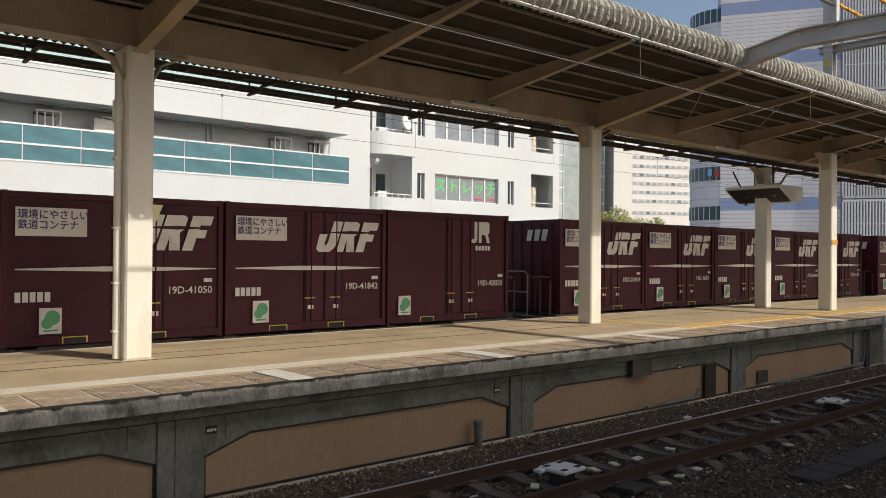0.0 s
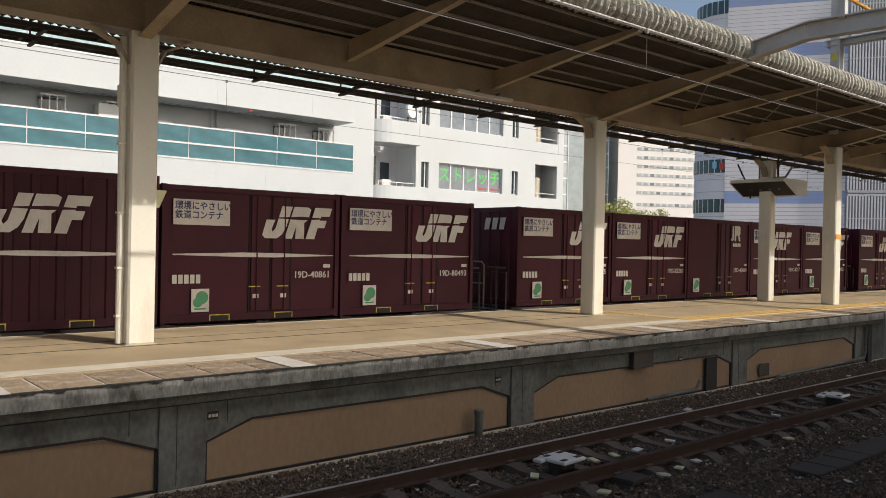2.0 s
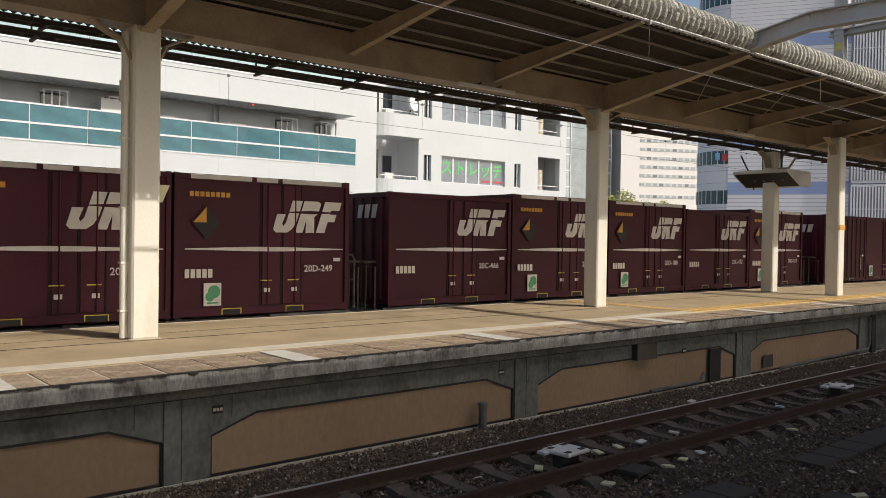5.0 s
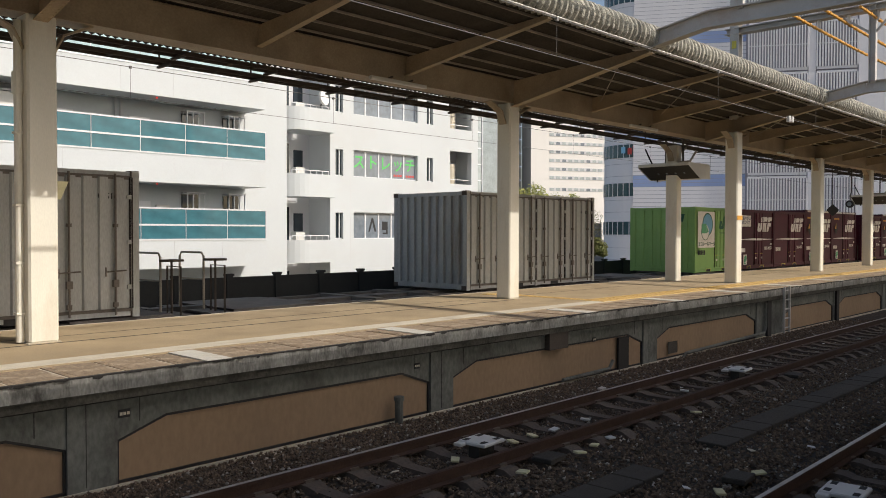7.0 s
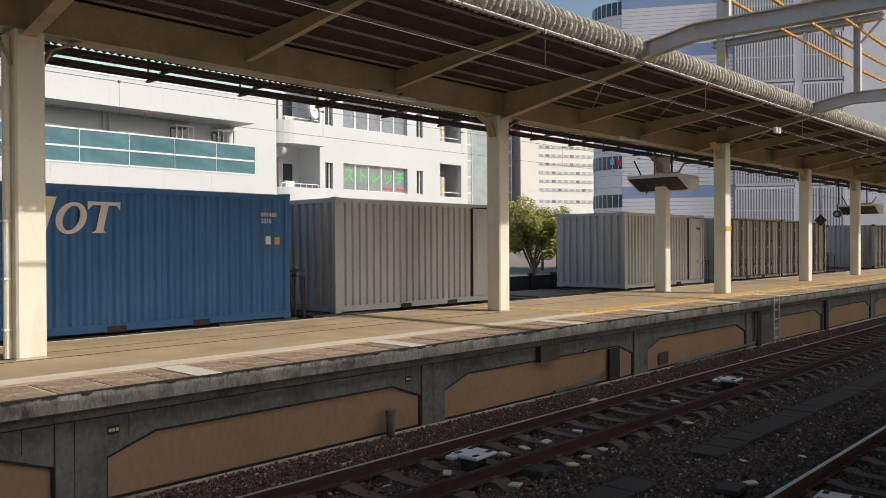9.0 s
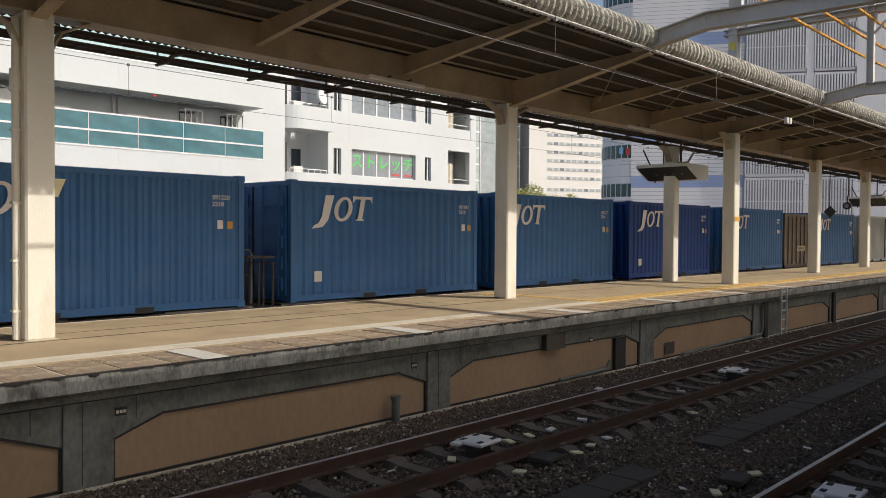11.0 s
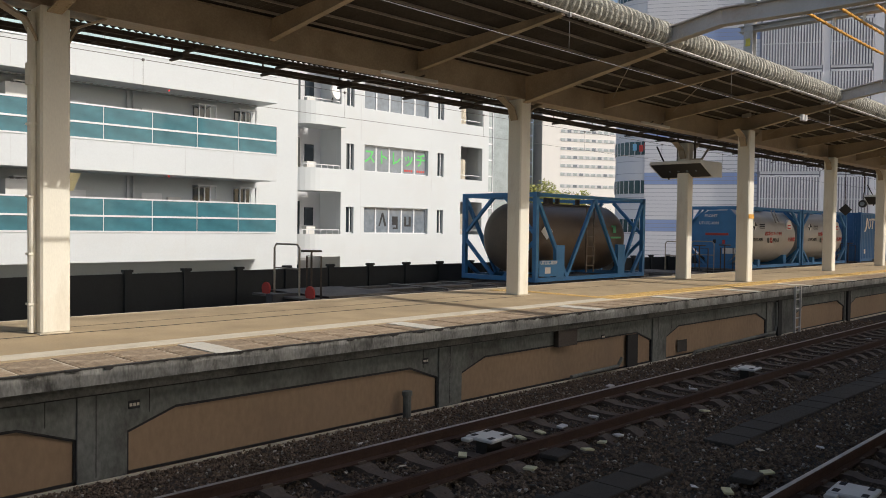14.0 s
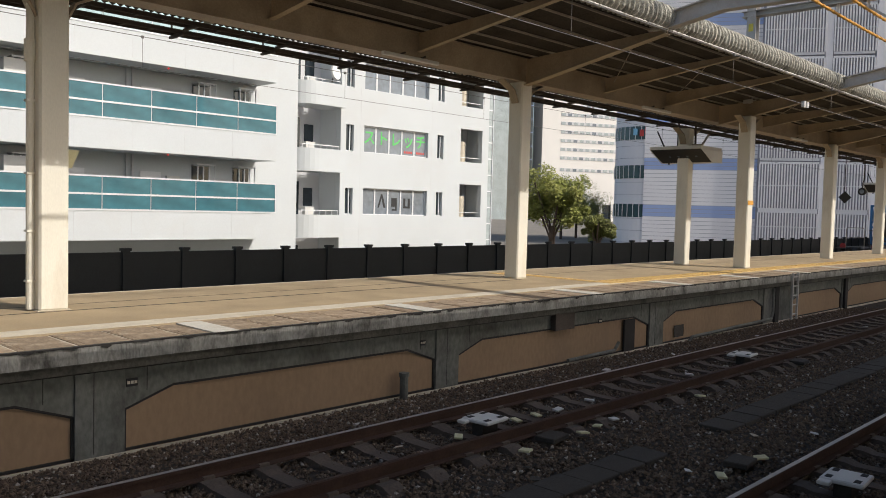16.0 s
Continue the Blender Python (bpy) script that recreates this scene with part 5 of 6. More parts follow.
def toothed(length, z0, z1, n, rise, fall, depth, slope=0.06):
    """One folded sheet of n ribs along x that faces -y: flat, then set back by depth."""
    def build(bm):
        p, prof = length / n, []
        for i in range(n):
            prof += [(p * i, 0.0), (p * (i + rise), 0.0), (p * (i + rise + slope), depth), (p * (i + fall), depth)]
        prof += [(length, 0.0), (length, depth + 0.02), (0.0, depth + 0.02)]
        a, b = ([bm.verts.new((x, y, z)) for x, y in prof] for z in (z0, z1))
        bm.faces.new(a[::-1])
        bm.faces.new(b)
        for i in range(len(prof)):
            bm.faces.new((a[i - 1], a[i], b[i], b[i - 1]))
    return build


def container_frame(ob, key, L, W, H, t, rail, mat):
    """Corner posts, rails and the closed core of a container."""
    for x in (0.0, L - t):
        for y in (0.0, W - t):
            shared(key + ("post", H), "corner_post", boxes((0, t, 0, t, 0, H)), mat, ob).location = (x, y, 0)
    for z, h, name in ((H - 0.11, 0.10, "top_rail"), (0.02, 0.135, "bottom_rail")):
        for y in (0.0, W - rail):
            shared(key + (name, L), name, boxes((t, L - t, 0, rail, 0, h)), mat, ob).location = (0, y, z)
        for x in (0.0, L - rail):
            shared(key + (name, "end", W), name, boxes((0, rail, t, W - t, 0, h)), mat, ob).location = (x, 0, z)


def end_walls(ob, key, L, W, H, t, n, rise, fall, depth, mat):
    for m in (pose(0.012, W - t, 0, 0, 0, -90), pose(L - 0.012, t, 0, 0, 0, 90)):
        shared(key + ("end", H), "end_wall", toothed(W - 2 * t, 0.155, H - 0.11, n, rise, fall, depth), mat, ob).matrix_local = m


def small_body(ob, L, W, H, ribs, mat):
    key = ("small", mat.name)
    shared(key + (H,), "body", boxes((0.075, L - 0.075, 0.046, W - 0.046, 0.10, H - 0.06)), mat, ob)
    container_frame(ob, key, L, W, H, 0.09, 0.07, mat)
    end_walls(ob, key, L, W, H, 0.09, 7, 0.34, 0.94, 0.035, mat)
    if ribs:
        shared(key + ("ribs", H), "side_wall", toothed(L - 0.18, 0.155, H - 0.11, 9, 0.3, 0.94, 0.03), mat, ob).location = (0.09, 0.004, 0)


def pocket_rim(bm):
    box(bm, -0.2, 0.2, -0.004, 0.02, 0.125, 0.142)
    for d in (-0.2, 0.18):
        box(bm, d, d + 0.02, -0.004, 0.02, 0.03, 0.125)


def slanted_mark(x, z, w, h):
    """A slanted three-part freight mark in plain shapes, w wide without its slant."""
    def build(bm):
        pt = lambda a, b: (x + (a + 0.16 * b) * w, -0.006, z + b * h)
        poly(bm, [pt(*p) for p in ((0.10, 1), (0.27, 1), (0.27, 0.36), (0.24, 0.14), (0.17, 0.0), (-0.02, 0.0), (-0.08, 0.1), (-0.09, 0.57), (0.05, 0.57), (0.04, 0.28), (0.07, 0.2), (0.10, 0.3))], 0.005)
        poly(bm, [pt(*p) for p in ((0.30, 0), (0.30, 1), (0.54, 1), (0.60, 0.93), (0.60, 0.62), (0.55, 0.5), (0.63, 0.0), (0.48, 0.0), (0.43, 0.4), (0.425, 0.0))], 0.005)
        poly(bm, [pt(*p) for p in ((0.66, 0), (0.66, 1), (0.96, 1), (0.96, 0.73), (0.81, 0.73), (0.81, 0.6), (0.93, 0.6), (0.93, 0.36), (0.81, 0.36), (0.81, 0))], 0.005)
    return build


def mark_slit(x, z, w, h):
    """The tapering gap across the freight mark."""
    def build(bm):
        poly(bm, [(x + a * w, -0.009, z + b * h) for a, b in ((0.16, 0.645), (0.58, 0.70), (1.04, 0.665), (1.04, 0.645), (0.58, 0.59), (0.16, 0.62))], 0.002)
    return build


def plain_mark(x, z, s):
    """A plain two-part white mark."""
    def build(bm):
        pt = lambda a, b: (x + a * s, -0.006, z + b * s)
        poly(bm, [pt(0.22, 1), pt(0.4, 1), pt(0.4, 0.15), pt(0.3, 0), pt(0.0, 0), pt(0.0, 0.16), pt(0.22, 0.18)], 0.005)
        poly(bm, [pt(0.5, 0), pt(0.5, 1), pt(1.1, 1), pt(1.2, 0.9), pt(1.2, 0.5), pt(1.1, 0.4), pt(1.22, 0), pt(1.04, 0), pt(0.92, 0.38), pt(0.68, 0.38), pt(0.68, 0)], 0.005)
    return build


def bar_row(key, name, x, z, w, h, n, mat, ob):
    """A row of plain bars in place of small writing."""
    for i in range(n):
        shared(("bar_row",) + key, name, boxes((0, w / n * 0.76, -0.005, 0.0, z, z + h)), mat, ob).location = (x + w * i / n, 0, 0)


SLOGAN = "\u74b0\u5883\u306b\u3084\u3055\u3057\u3044\n\u9244\u9053\u30b3\u30f3\u30c6\u30ca"


def small_container(s, kind, number, H=2.5, colour=None, label=None):
    """A twelve-foot railway container. kind: slogan, plain, ribbed, mark, hazard or eco."""
    L, W = 3.70, 2.75
    colour = colour or MAROON
    tag = {"slogan": "maroon twelve-foot rail container with a white slogan panel", "plain": "plain maroon twelve-foot rail container with one white mark",
           "ribbed": "maroon ribbed twelve-foot rail container", "mark": "maroon twelve-foot container with a large slanted mark",
           "hazard": "maroon twelve-foot container with a hazard diamond", "eco": "lime green twelve-foot container with a round picture panel"}[kind]
    ob = thing("rail_container", label or tag + ", number " + number if number else tag, "container", "containers on the train")
    ribs = kind == "ribbed"
    ck = colour.name
    small_body(ob, L, W, H, ribs, colour)
    ink = MARK if colour is MAROON else DARKGREEN
    if not ribs:
        for i, (a, b) in enumerate(((0.47, 0.575), (0.59, 0.695))):
            shared(("door", i, H, ck), "side_door", boxes((a * L, b * L, 0.012, 0.046, 0.18, H - 0.13)), colour, ob, bevel=0.006)
        for i, c in enumerate((0.462, 0.583, 0.703)):
            shared(("seam", i, H), "door_seal", boxes((c * L - 0.015, c * L + 0.015, 0.03, 0.05, 0.17, H - 0.12)), DARKGAP, ob)
        for i, c in enumerate((0.50, 0.66)):
            shared(("rod", i, H, ck), "lock_rod", lambda bm: bar(bm, (c * L, -0.004, 0.2), (c * L, -0.004, H - 0.15), 0.03, 0.03, 6), colour, ob)
            shared(("handle", i), "handle", boxes((c * L - 0.16, c * L + 0.08, -0.012, -0.002, 0.635, 0.655)), YELLOWPAINT, ob, "yellow locking handle")
            shared(("tag", i), "tag", boxes((c * L - 0.08, c * L + 0.05, -0.006, 0.0, 0.42, 0.50)), MARK, ob)
    for c in (0.3, 0.66):
        rim = shared(("rim",), "fork_pocket", pocket_rim, YELLOWPAINT, ob, "yellow rim of a fork pocket")
        rim.location = (c * L, 0, 0)
        shared(("opening",), "pocket_opening", boxes((-0.17, 0.17, -0.002, 0.02, 0.035, 0.124)), BLACK, rim)
    if kind in ("slogan", "mark", "hazard", "ribbed") and number != "20338":
        shared(("stripe", ck), "stripe", lambda bm: poly(bm, [(0.2, -0.005, 1.235), (L * 0.42, -0.005, 1.205), (L * 0.6, -0.005, 1.2), (L - 0.14, -0.005, 1.235), (L - 0.14, -0.005, 1.25), (L * 0.6, -0.005, 1.285), (L * 0.42, -0.005, 1.29), (0.2, -0.005, 1.255)], 0.004), ink, ob, "white tapering stripe")
        across = 0.3 if number == "1690" else 0.37 if number.startswith("V") else 0.55
        shared(("bigmark", ck, across), "freight_mark", slanted_mark(L * across, 1.57, 1.32, 0.63), ink, ob, "large slanted white mark")
        shared(("markslit", ck, across), "mark_slit", mark_slit(L * across, 1.57, 1.32, 0.63), colour, ob)
        bar_row(("firm", ck), "name_bar", 0.2, 0.72, 0.55, 0.16, 5, ink, ob)
    if kind == "slogan":
        panel = shared(("panel",), "slogan_panel", boxes((0.2, 1.28, -0.006, 0.0, 1.78, 2.24)), MARK, ob, "white panel with dark blue lettering")
        text(SLOGAN, 0.165, BLUETEXT, panel, (0.23, -0.009, 2.07), squeeze=0.93)
    if kind == "plain":
        shared(("mark2", ck), "freight_mark", plain_mark(L * 0.66, 1.82, 0.5), ink, ob, "white mark")
        bar_row(("firm2", ck), "name_bar", L * 0.7, 1.64, 0.5, 0.11, 5, ink, ob)
    if kind == "hazard":
        shared(("dia", 0), "hazard_diamond", lambda bm: poly(bm, [(0.6, -0.006, 1.42), (0.88, -0.006, 1.73), (0.6, -0.006, 2.04), (0.32, -0.006, 1.73)], 0.005), BLACK, ob, "black hazard diamond")
        shared(("dia", 1), "diamond_half", lambda bm: poly(bm, [(0.6, -0.008, 1.73), (0.35, -0.008, 1.73), (0.6, -0.008, 2.01)], 0.002), ORANGE, ob)
        bar_row(("haz", 2), "yellow_bar", 0.28, 2.2, 0.8, 0.09, 8, ORANGE, ob)
        shared(("haz", 3), "top_stripe", lambda bm: [box(bm, a, b, -0.005, 0, H - 0.2, H - 0.12) for a, b in ((0.3, 1.5), (1.6, 2.05), (2.15, 3.5))], MARK, ob)
    if kind in ("slogan", "plain", "hazard"):
        x = 0.56 if kind != "plain" else 0.3
        st = shared(("sticker", x), "eco_sticker", boxes((x, x + 0.34, -0.005, 0, 0.2, 0.62)), MARK, ob, "white sticker with a green tree")
        shared(("leafdot", x), "tree_picture", lambda bm: (disc(bm, x + 0.2, -0.008, 0.46, 0.12, 0.002), disc(bm, x + 0.12, -0.0085, 0.37, 0.09, 0.002), box(bm, x + 0.06, x + 0.28, -0.008, -0.005, 0.24, 0.27)), LEAFGREEN, st)
    if kind == "eco":
        panel = shared(("ecopanel",), "picture_panel", boxes((0.22, 1.62, -0.006, 0, 0.95, 2.33)), MARK, ob, "white panel with a blue and green globe")
        shared(("globe",), "globe", lambda bm: disc(bm, 1.02, -0.012, 1.84, 0.39, 0.002, 28), SKYBLUE, panel)
        shared(("globerim",), "globe_rim", lambda bm: (disc(bm, 1.02, -0.009, 1.84, 0.44, 0.002, 28), disc(bm, 0.82, -0.0095, 1.56, 0.33, 0.002, 24)), DARKGREEN, panel)
        shared(("globelow",), "white_shape", lambda bm: disc(bm, 0.82, -0.0135, 1.55, 0.29, 0.002, 24), MARK, panel)
        shared(("globe2",), "green_shape", lambda bm: (box(bm, 0.5, 0.86, -0.019, -0.016, 1.5, 1.86), poly(bm, [(0.88, -0.0185, 1.5), (1.08, -0.0185, 1.56), (0.88, -0.0185, 1.86)], 0.002)), LEAFGREEN, panel)
        text("\u30a8\u30b3\u30ec\u30fc\u30eb\u30de\u30fc\u30af", 0.185, DARKGREEN, panel, (0.26, -0.009, 1.03), squeeze=0.95)
        shared(("bigmark", "eco"), "freight_mark", slanted_mark(L * 0.57, 1.66, 1.3, 0.56), DARKGREEN, ob, "large slanted dark mark")
        bar_row(("ecobar",), "name_bar", 0.25, 0.68, 0.6, 0.17, 5, BLACK, ob)
        shared(("ecoline",), "stripe", boxes((L * 0.56, L - 0.2, -0.005, 0, 1.5, 1.53)), DARKGREEN, ob)
    if number:
        if kind == "ribbed":
            text("\n".join(number), 0.15, ink, ob, (L * 0.86, -0.012, 0.95), "white stacked number", vertical=True)
        else:
            text(number, 0.185, ink, ob, (L * 0.715, -0.008, 0.80), "white container number", squeeze=1.0)
        shared(("numtag", ck), "tag", boxes((L * 0.9, L * 0.9 + 0.16, -0.006, 0, 1.0, 1.07)), ink, ob)
    # small repeat of the mark on the end wall
    shared(("endmark", ck), "end_mark", lambda bm: [poly_end(bm, 0.5 + 0.27 * i, 1.93) for i in range(3)], ink, ob)
    return rolling(ob, s)


def poly_end(bm, y, z):
    v = [bm.verts.new(p) for p in ((-0.004, y + 0.17, z), (-0.004, y, z), (-0.004, y - 0.08, z + 0.3), (-0.004, y + 0.12, z + 0.3))]
    bm.faces.new(v)


def corrugated_body(ob, key, L, W, H, n, depth, mat, x1=None, rise=0.5, slope=0.1, fall=0.9):
    """Folded side and end sheets in a frame of posts and rails."""
    t, x1 = 0.12, x1 or L - 0.12
    key = ("corr", key, mat.name)
    shared(key + ("core",), "body", boxes((0.11, L - 0.11, 0.105, W - 0.105, 0.1, H - 0.05)), mat, ob)
    container_frame(ob, key, L, W, H, t, 0.08, mat)
    shared(key + ("near",), "side_wall", toothed(x1 - t, 0.155, H - 0.11, n, rise, fall, depth, slope), mat, ob).location = (t, 0.015, 0)
    shared(key + ("far",), "side_wall", toothed(L - 2 * t, 0.155, H - 0.11, n, rise, fall, depth, slope), mat, ob).matrix_local = pose(L - t, W - 0.015, 0, 0, 0, 180)
    end_walls(ob, key, L, W, H, t, 9, 0.4, 0.94, 0.07, mat)


def fork_slots(L, ob):
    for c in (0.34, 0.62):
        shared(("slot",), "fork_pocket", boxes((0, 0.36, -0.004, 0.02, 0.0, 0.11)), BLACK, ob, "dark fork pocket opening").location = (L * c, 0, 0)


def corner_castings(L, W, H, ob, mat):
    for x in (-0.01, L - 0.16):
        for y in (-0.01, W - 0.16):
            for z in (0.0, H - 0.11):
                shared(("cast", mat.name), "corner_casting", boxes((0, 0.17, 0, 0.17, 0, 0.12)), mat, ob).location = (x, y, z)


def grey_side_door(s, number):
    """A twenty-foot grey container that opens along its side."""
    L, W, H = 5.96, 2.75, 2.6
    ob = thing("rail_container", "weathered grey container with four folding side doors and lock rods", "container", "containers on the train")
    corrugated_body(ob, "side_door", L, W, H, 10, 0.05, GREYC)
    for i, (x0, x1) in enumerate(((0, 0.13), (L - 0.13, L), (L / 2 - 0.05, L / 2 + 0.05))):
        shared(("gpost", i), "post", boxes((x0, x1, -0.02, 0.0, 0.0, H)), GREYC, ob)
    for i, (z0, z1) in enumerate(((H - 0.15, H - 0.08), (0.105, 0.16))):
        shared(("gheader", i), "door_frame", boxes((0.13, L - 0.13, -0.014, 0.0, z0, z1)), FRAMEBROWN, ob, "dark dirty door frame")
    for i in range(4):
        a = 0.14 + (L - 0.28) / 4 * i
        w = (L - 0.28) / 4 - 0.02

        leafo = shared(("leaf",), "side_door", toothed(w, 0.17, H - 0.12, 5, 0.52, 0.92, 0.05), GREYC, ob)
        leafo.location = (a, -0.055, 0)
        for d in (0.3, 1.1):
            shared(("grod", d), "lock_rod", lambda bm: (bar(bm, (0, -0.085, 0.06), (0, -0.085, H - 0.06), 0.04, 0.04, 8), bar(bm, (-0.18, -0.1, 0.82), (0.18, -0.1, 0.84), 0.03, 0.03, 6), bar(bm, (-0.18, -0.1, 0.74), (-0.18, -0.1, 0.9), 0.03, 0.03, 6), box(bm, -0.05, 0.05, -0.11, -0.05, 0.55, 0.68), box(bm, -0.04, 0.04, -0.1, -0.05, 1.6, 1.66), box(bm, -0.04, 0.04, -0.1, -0.05, 0.2, 0.28)), FRAMEBROWN, leafo).location = (d, 0.055, 0)
            for z in (0.5, 1.3, 2.1):
                shared(("ghinge",), "hinge", boxes((-0.04, 0.04, -0.05, -0.02, 0, 0.08)), GREYC, leafo).location = (0.03 if d < 1 else w - 0.03, 0.055, z)
        shared(("gseam",), "door_seal", boxes((w - 0.02, w + 0.035, -0.03, 0.016, 0.16, H - 0.11)), DARKGAP, leafo).location = (0, 0.04, 0)
    text(number, 0.14, BLACK, ob, (L - 0.75, -0.035, 2.1), "black container number")
    corner_castings(L, W, H, ob, DARKSTEEL)
    fork_slots(L, ob)
    return rolling(ob, s)


def grey_corrugated(s, mat, number, label):
    L, W, H = 5.96, 2.75, 2.6
    ob = thing("rail_container", label, "container", "containers on the train")
    corrugated_body(ob, "plain", L, W, H, 21, 0.05, mat, L - 1.3)
    door = shared(("gdoor", mat.name), "side_door", boxes((L - 1.26, L - 0.15, -0.006, 0.03, 0.17, H - 0.12), (L - 1.16, L - 0.62, -0.02, -0.006, 0.3, H - 0.25)), mat, ob)
    shared(("gdseam",), "door_seal", boxes((L - 1.31, L - 1.262, -0.01, 0.03, 0.15, H - 0.1)), DARKGAP, door)
    shared(("gdseam2",), "door_seal", boxes((L - 0.148, L - 0.12, -0.012, 0.03, 0.15, H - 0.1)), DARKGAP, door)
    shared(("gdhead",), "door_seal", boxes((L - 1.26, L - 0.15, -0.012, 0.02, H - 0.118, H - 0.09)), DARKGAP, door)
    for i in range(5):
        shared(("gdhinge",), "hinge", boxes((L - 0.6, L - 0.5, -0.03, -0.006, 0, 0.09)), mat, door).location = (0, 0, 0.35 + 0.44 * i)
    shared(("gdrod",), "lock_rod", lambda bm: (bar(bm, (L - 0.36, -0.035, 0.1), (L - 0.36, -0.035, H - 0.1), 0.035, 0.035, 6), bar(bm, (L - 0.6, -0.05, 0.85), (L - 0.3, -0.05, 0.9), 0.03, 0.03, 6)), mat, door)
    text(number, 0.13, BLACK, ob, (L - 0.7, -0.024, 2.05), "black container number")
    corner_castings(L, W, H, ob, mat)
    fork_slots(L, ob)
    return rolling(ob, s)


def blue_container(s, mat, number, label, door_end=False):
    L, W, H = 5.96, 2.75, 2.6
    ob = thing("rail_container", label, "container", "containers on the train")
    corrugated_body(ob, "fine", L, W, H, 22, 0.034, mat, None, 0.28, 0.22, 0.78)

    def mark(bm):
        pt = lambda a, b: (0.6 + 1.08 * a, 0.0, 1.78 + 1.06 * b)
        poly(bm, [pt(0.30, 0.5), pt(0.52, 0.5), pt(0.36, -0.02), pt(0.22, -0.16), pt(-0.05, -0.2), pt(0.0, -0.13), pt(0.12, -0.08), pt(0.2, 0.05)], 0.006)
        ring = [pt(0.76 + 0.24 * math.cos(a) + 0.05 * math.sin(a), 0.22 + 0.26 * math.sin(a)) for a in np.linspace(0, 2 * math.pi, 24)[:-1]]
        inner = [pt(0.76 + 0.13 * math.cos(a) + 0.05 * math.sin(a), 0.22 + 0.2 * math.sin(a)) for a in np.linspace(0, 2 * math.pi, 24)[:-1]]
        o, n = [bm.verts.new(p) for p in ring], [bm.verts.new(p) for p in inner]
        for i in range(23):
            bm.faces.new((o[i - 1], o[i], n[i], n[i - 1]))
        poly(bm, [pt(1.02, 0.5), pt(1.56, 0.5), pt(1.55, 0.36), pt(1.50, 0.44), pt(1.36, 0.44), pt(1.27, 0.03), pt(1.33, -0.02), pt(1.08, -0.02), pt(1.15, 0.03), pt(1.24, 0.44), pt(1.1, 0.44), pt(1.02, 0.36)], 0.006)
    shared(("bmark",), "owner_mark", mark, MARK, ob, "large white mark in plain shapes")
    text(number, 0.13, MARK, ob, (L - 0.72, -0.004, 2.12), "white container number")
    shared(("btag",), "label_plate", boxes((0.62, 0.82, -0.002, 0.01, 0.42, 0.65)), MARK, ob)
    shared(("btag2",), "label_plate", boxes((L - 0.6, L - 0.48, -0.002, 0.01, 1.55, 1.72)), MARK, ob)
    shared(("btag3",), "orange_label", boxes((L - 0.38, L - 0.26, -0.002, 0.01, 1.55, 1.7)), ORANGE, ob)
    corner_castings(L, W, H, ob, mat)
    fork_slots(L, ob)
    if door_end:
        for i in range(2):
            end = shared(("bend", mat.name), "end_door", boxes((-0.035, 0.0, 0.14, 1.34, 0.15, H - 0.12)), mat, ob)
            end.location = (0, 1.26 * i, 0)
            shared(("bseal",), "door_seal", boxes((-0.05, -0.03, 1.345, 1.39, 0.14, H - 0.11)), DARKGAP, end)
            for j in range(5):
                shared(("bpanel", mat.name), "door_panel", boxes((-0.075, -0.035, 0.24, 1.1, 0, 0.27)), mat, end).location = (0, 0, 0.25 + 0.45 * j)
            for y in (0.35, 0.95):
                shared(("brod", mat.name), "lock_rod", lambda bm: bar(bm, (-0.07, 0, 0.1), (-0.07, 0, H - 0.1), 0.04, 0.04, 6), mat, end).location = (0, y, 0)
    return rolling(ob, s)


def open_container(s):
    L, W, H = 3.7, 2.75, 2.45
    ob = thing("rail_container", "dull brown ribbed open container with a pale label", "container", "containers on the train")

    def build(bm):
        box(bm, 0.03, L - 0.03, 0.05, 0.09, 0.05, H)
        box(bm, 0.03, L - 0.03, W - 0.09, W - 0.05, 0.05, H)
        box(bm, 0.03, 0.07, 0.09, W - 0.09, 0.05, H)
        box(bm, L - 0.07, L - 0.03, 0.09, W - 0.09, 0.05, H)
        box(bm, 0.07, L - 0.07, 0.09, W - 0.09, 0.05, 0.2)
        for i in range(8):
            x = 0.0 + (L - 0.12) * i / 7
            box(bm, x, x + 0.12, 0.0, 0.05, 0, H - 0.05)
            box(bm, x, x + 0.12, W - 0.05, W, 0, H - 0.05)
        box(bm, 0, L, -0.01, 0.06, H - 0.12, H + 0.02)
        box(bm, 0, L, 0.0, 0.05, 0, 0.14)
    shared(("open",), "body", build, BROWNC, ob)
    shared(("openlid",), "cover", lambda bm: [box(bm, 0.1 + 0.6 * i, 0.55 + 0.6 * i, 0.1, W - 0.1, H - 0.06, H + 0.03) for i in range(6)], BROWNC, ob)
    shared(("openlabel",), "label_plate", boxes((1.55, 2.5, -0.02, -0.005, 0.75, 0.98)), PALELINE, ob, "pale worn label")
    for i in range(8):
        shared(("openbars",), "label_bar", boxes((0, 0.07, -0.024, -0.02, 0.8, 0.93)), BROWNC, ob).location = (1.62 + 0.1 * i, 0, 0)
    return rolling(ob, s)


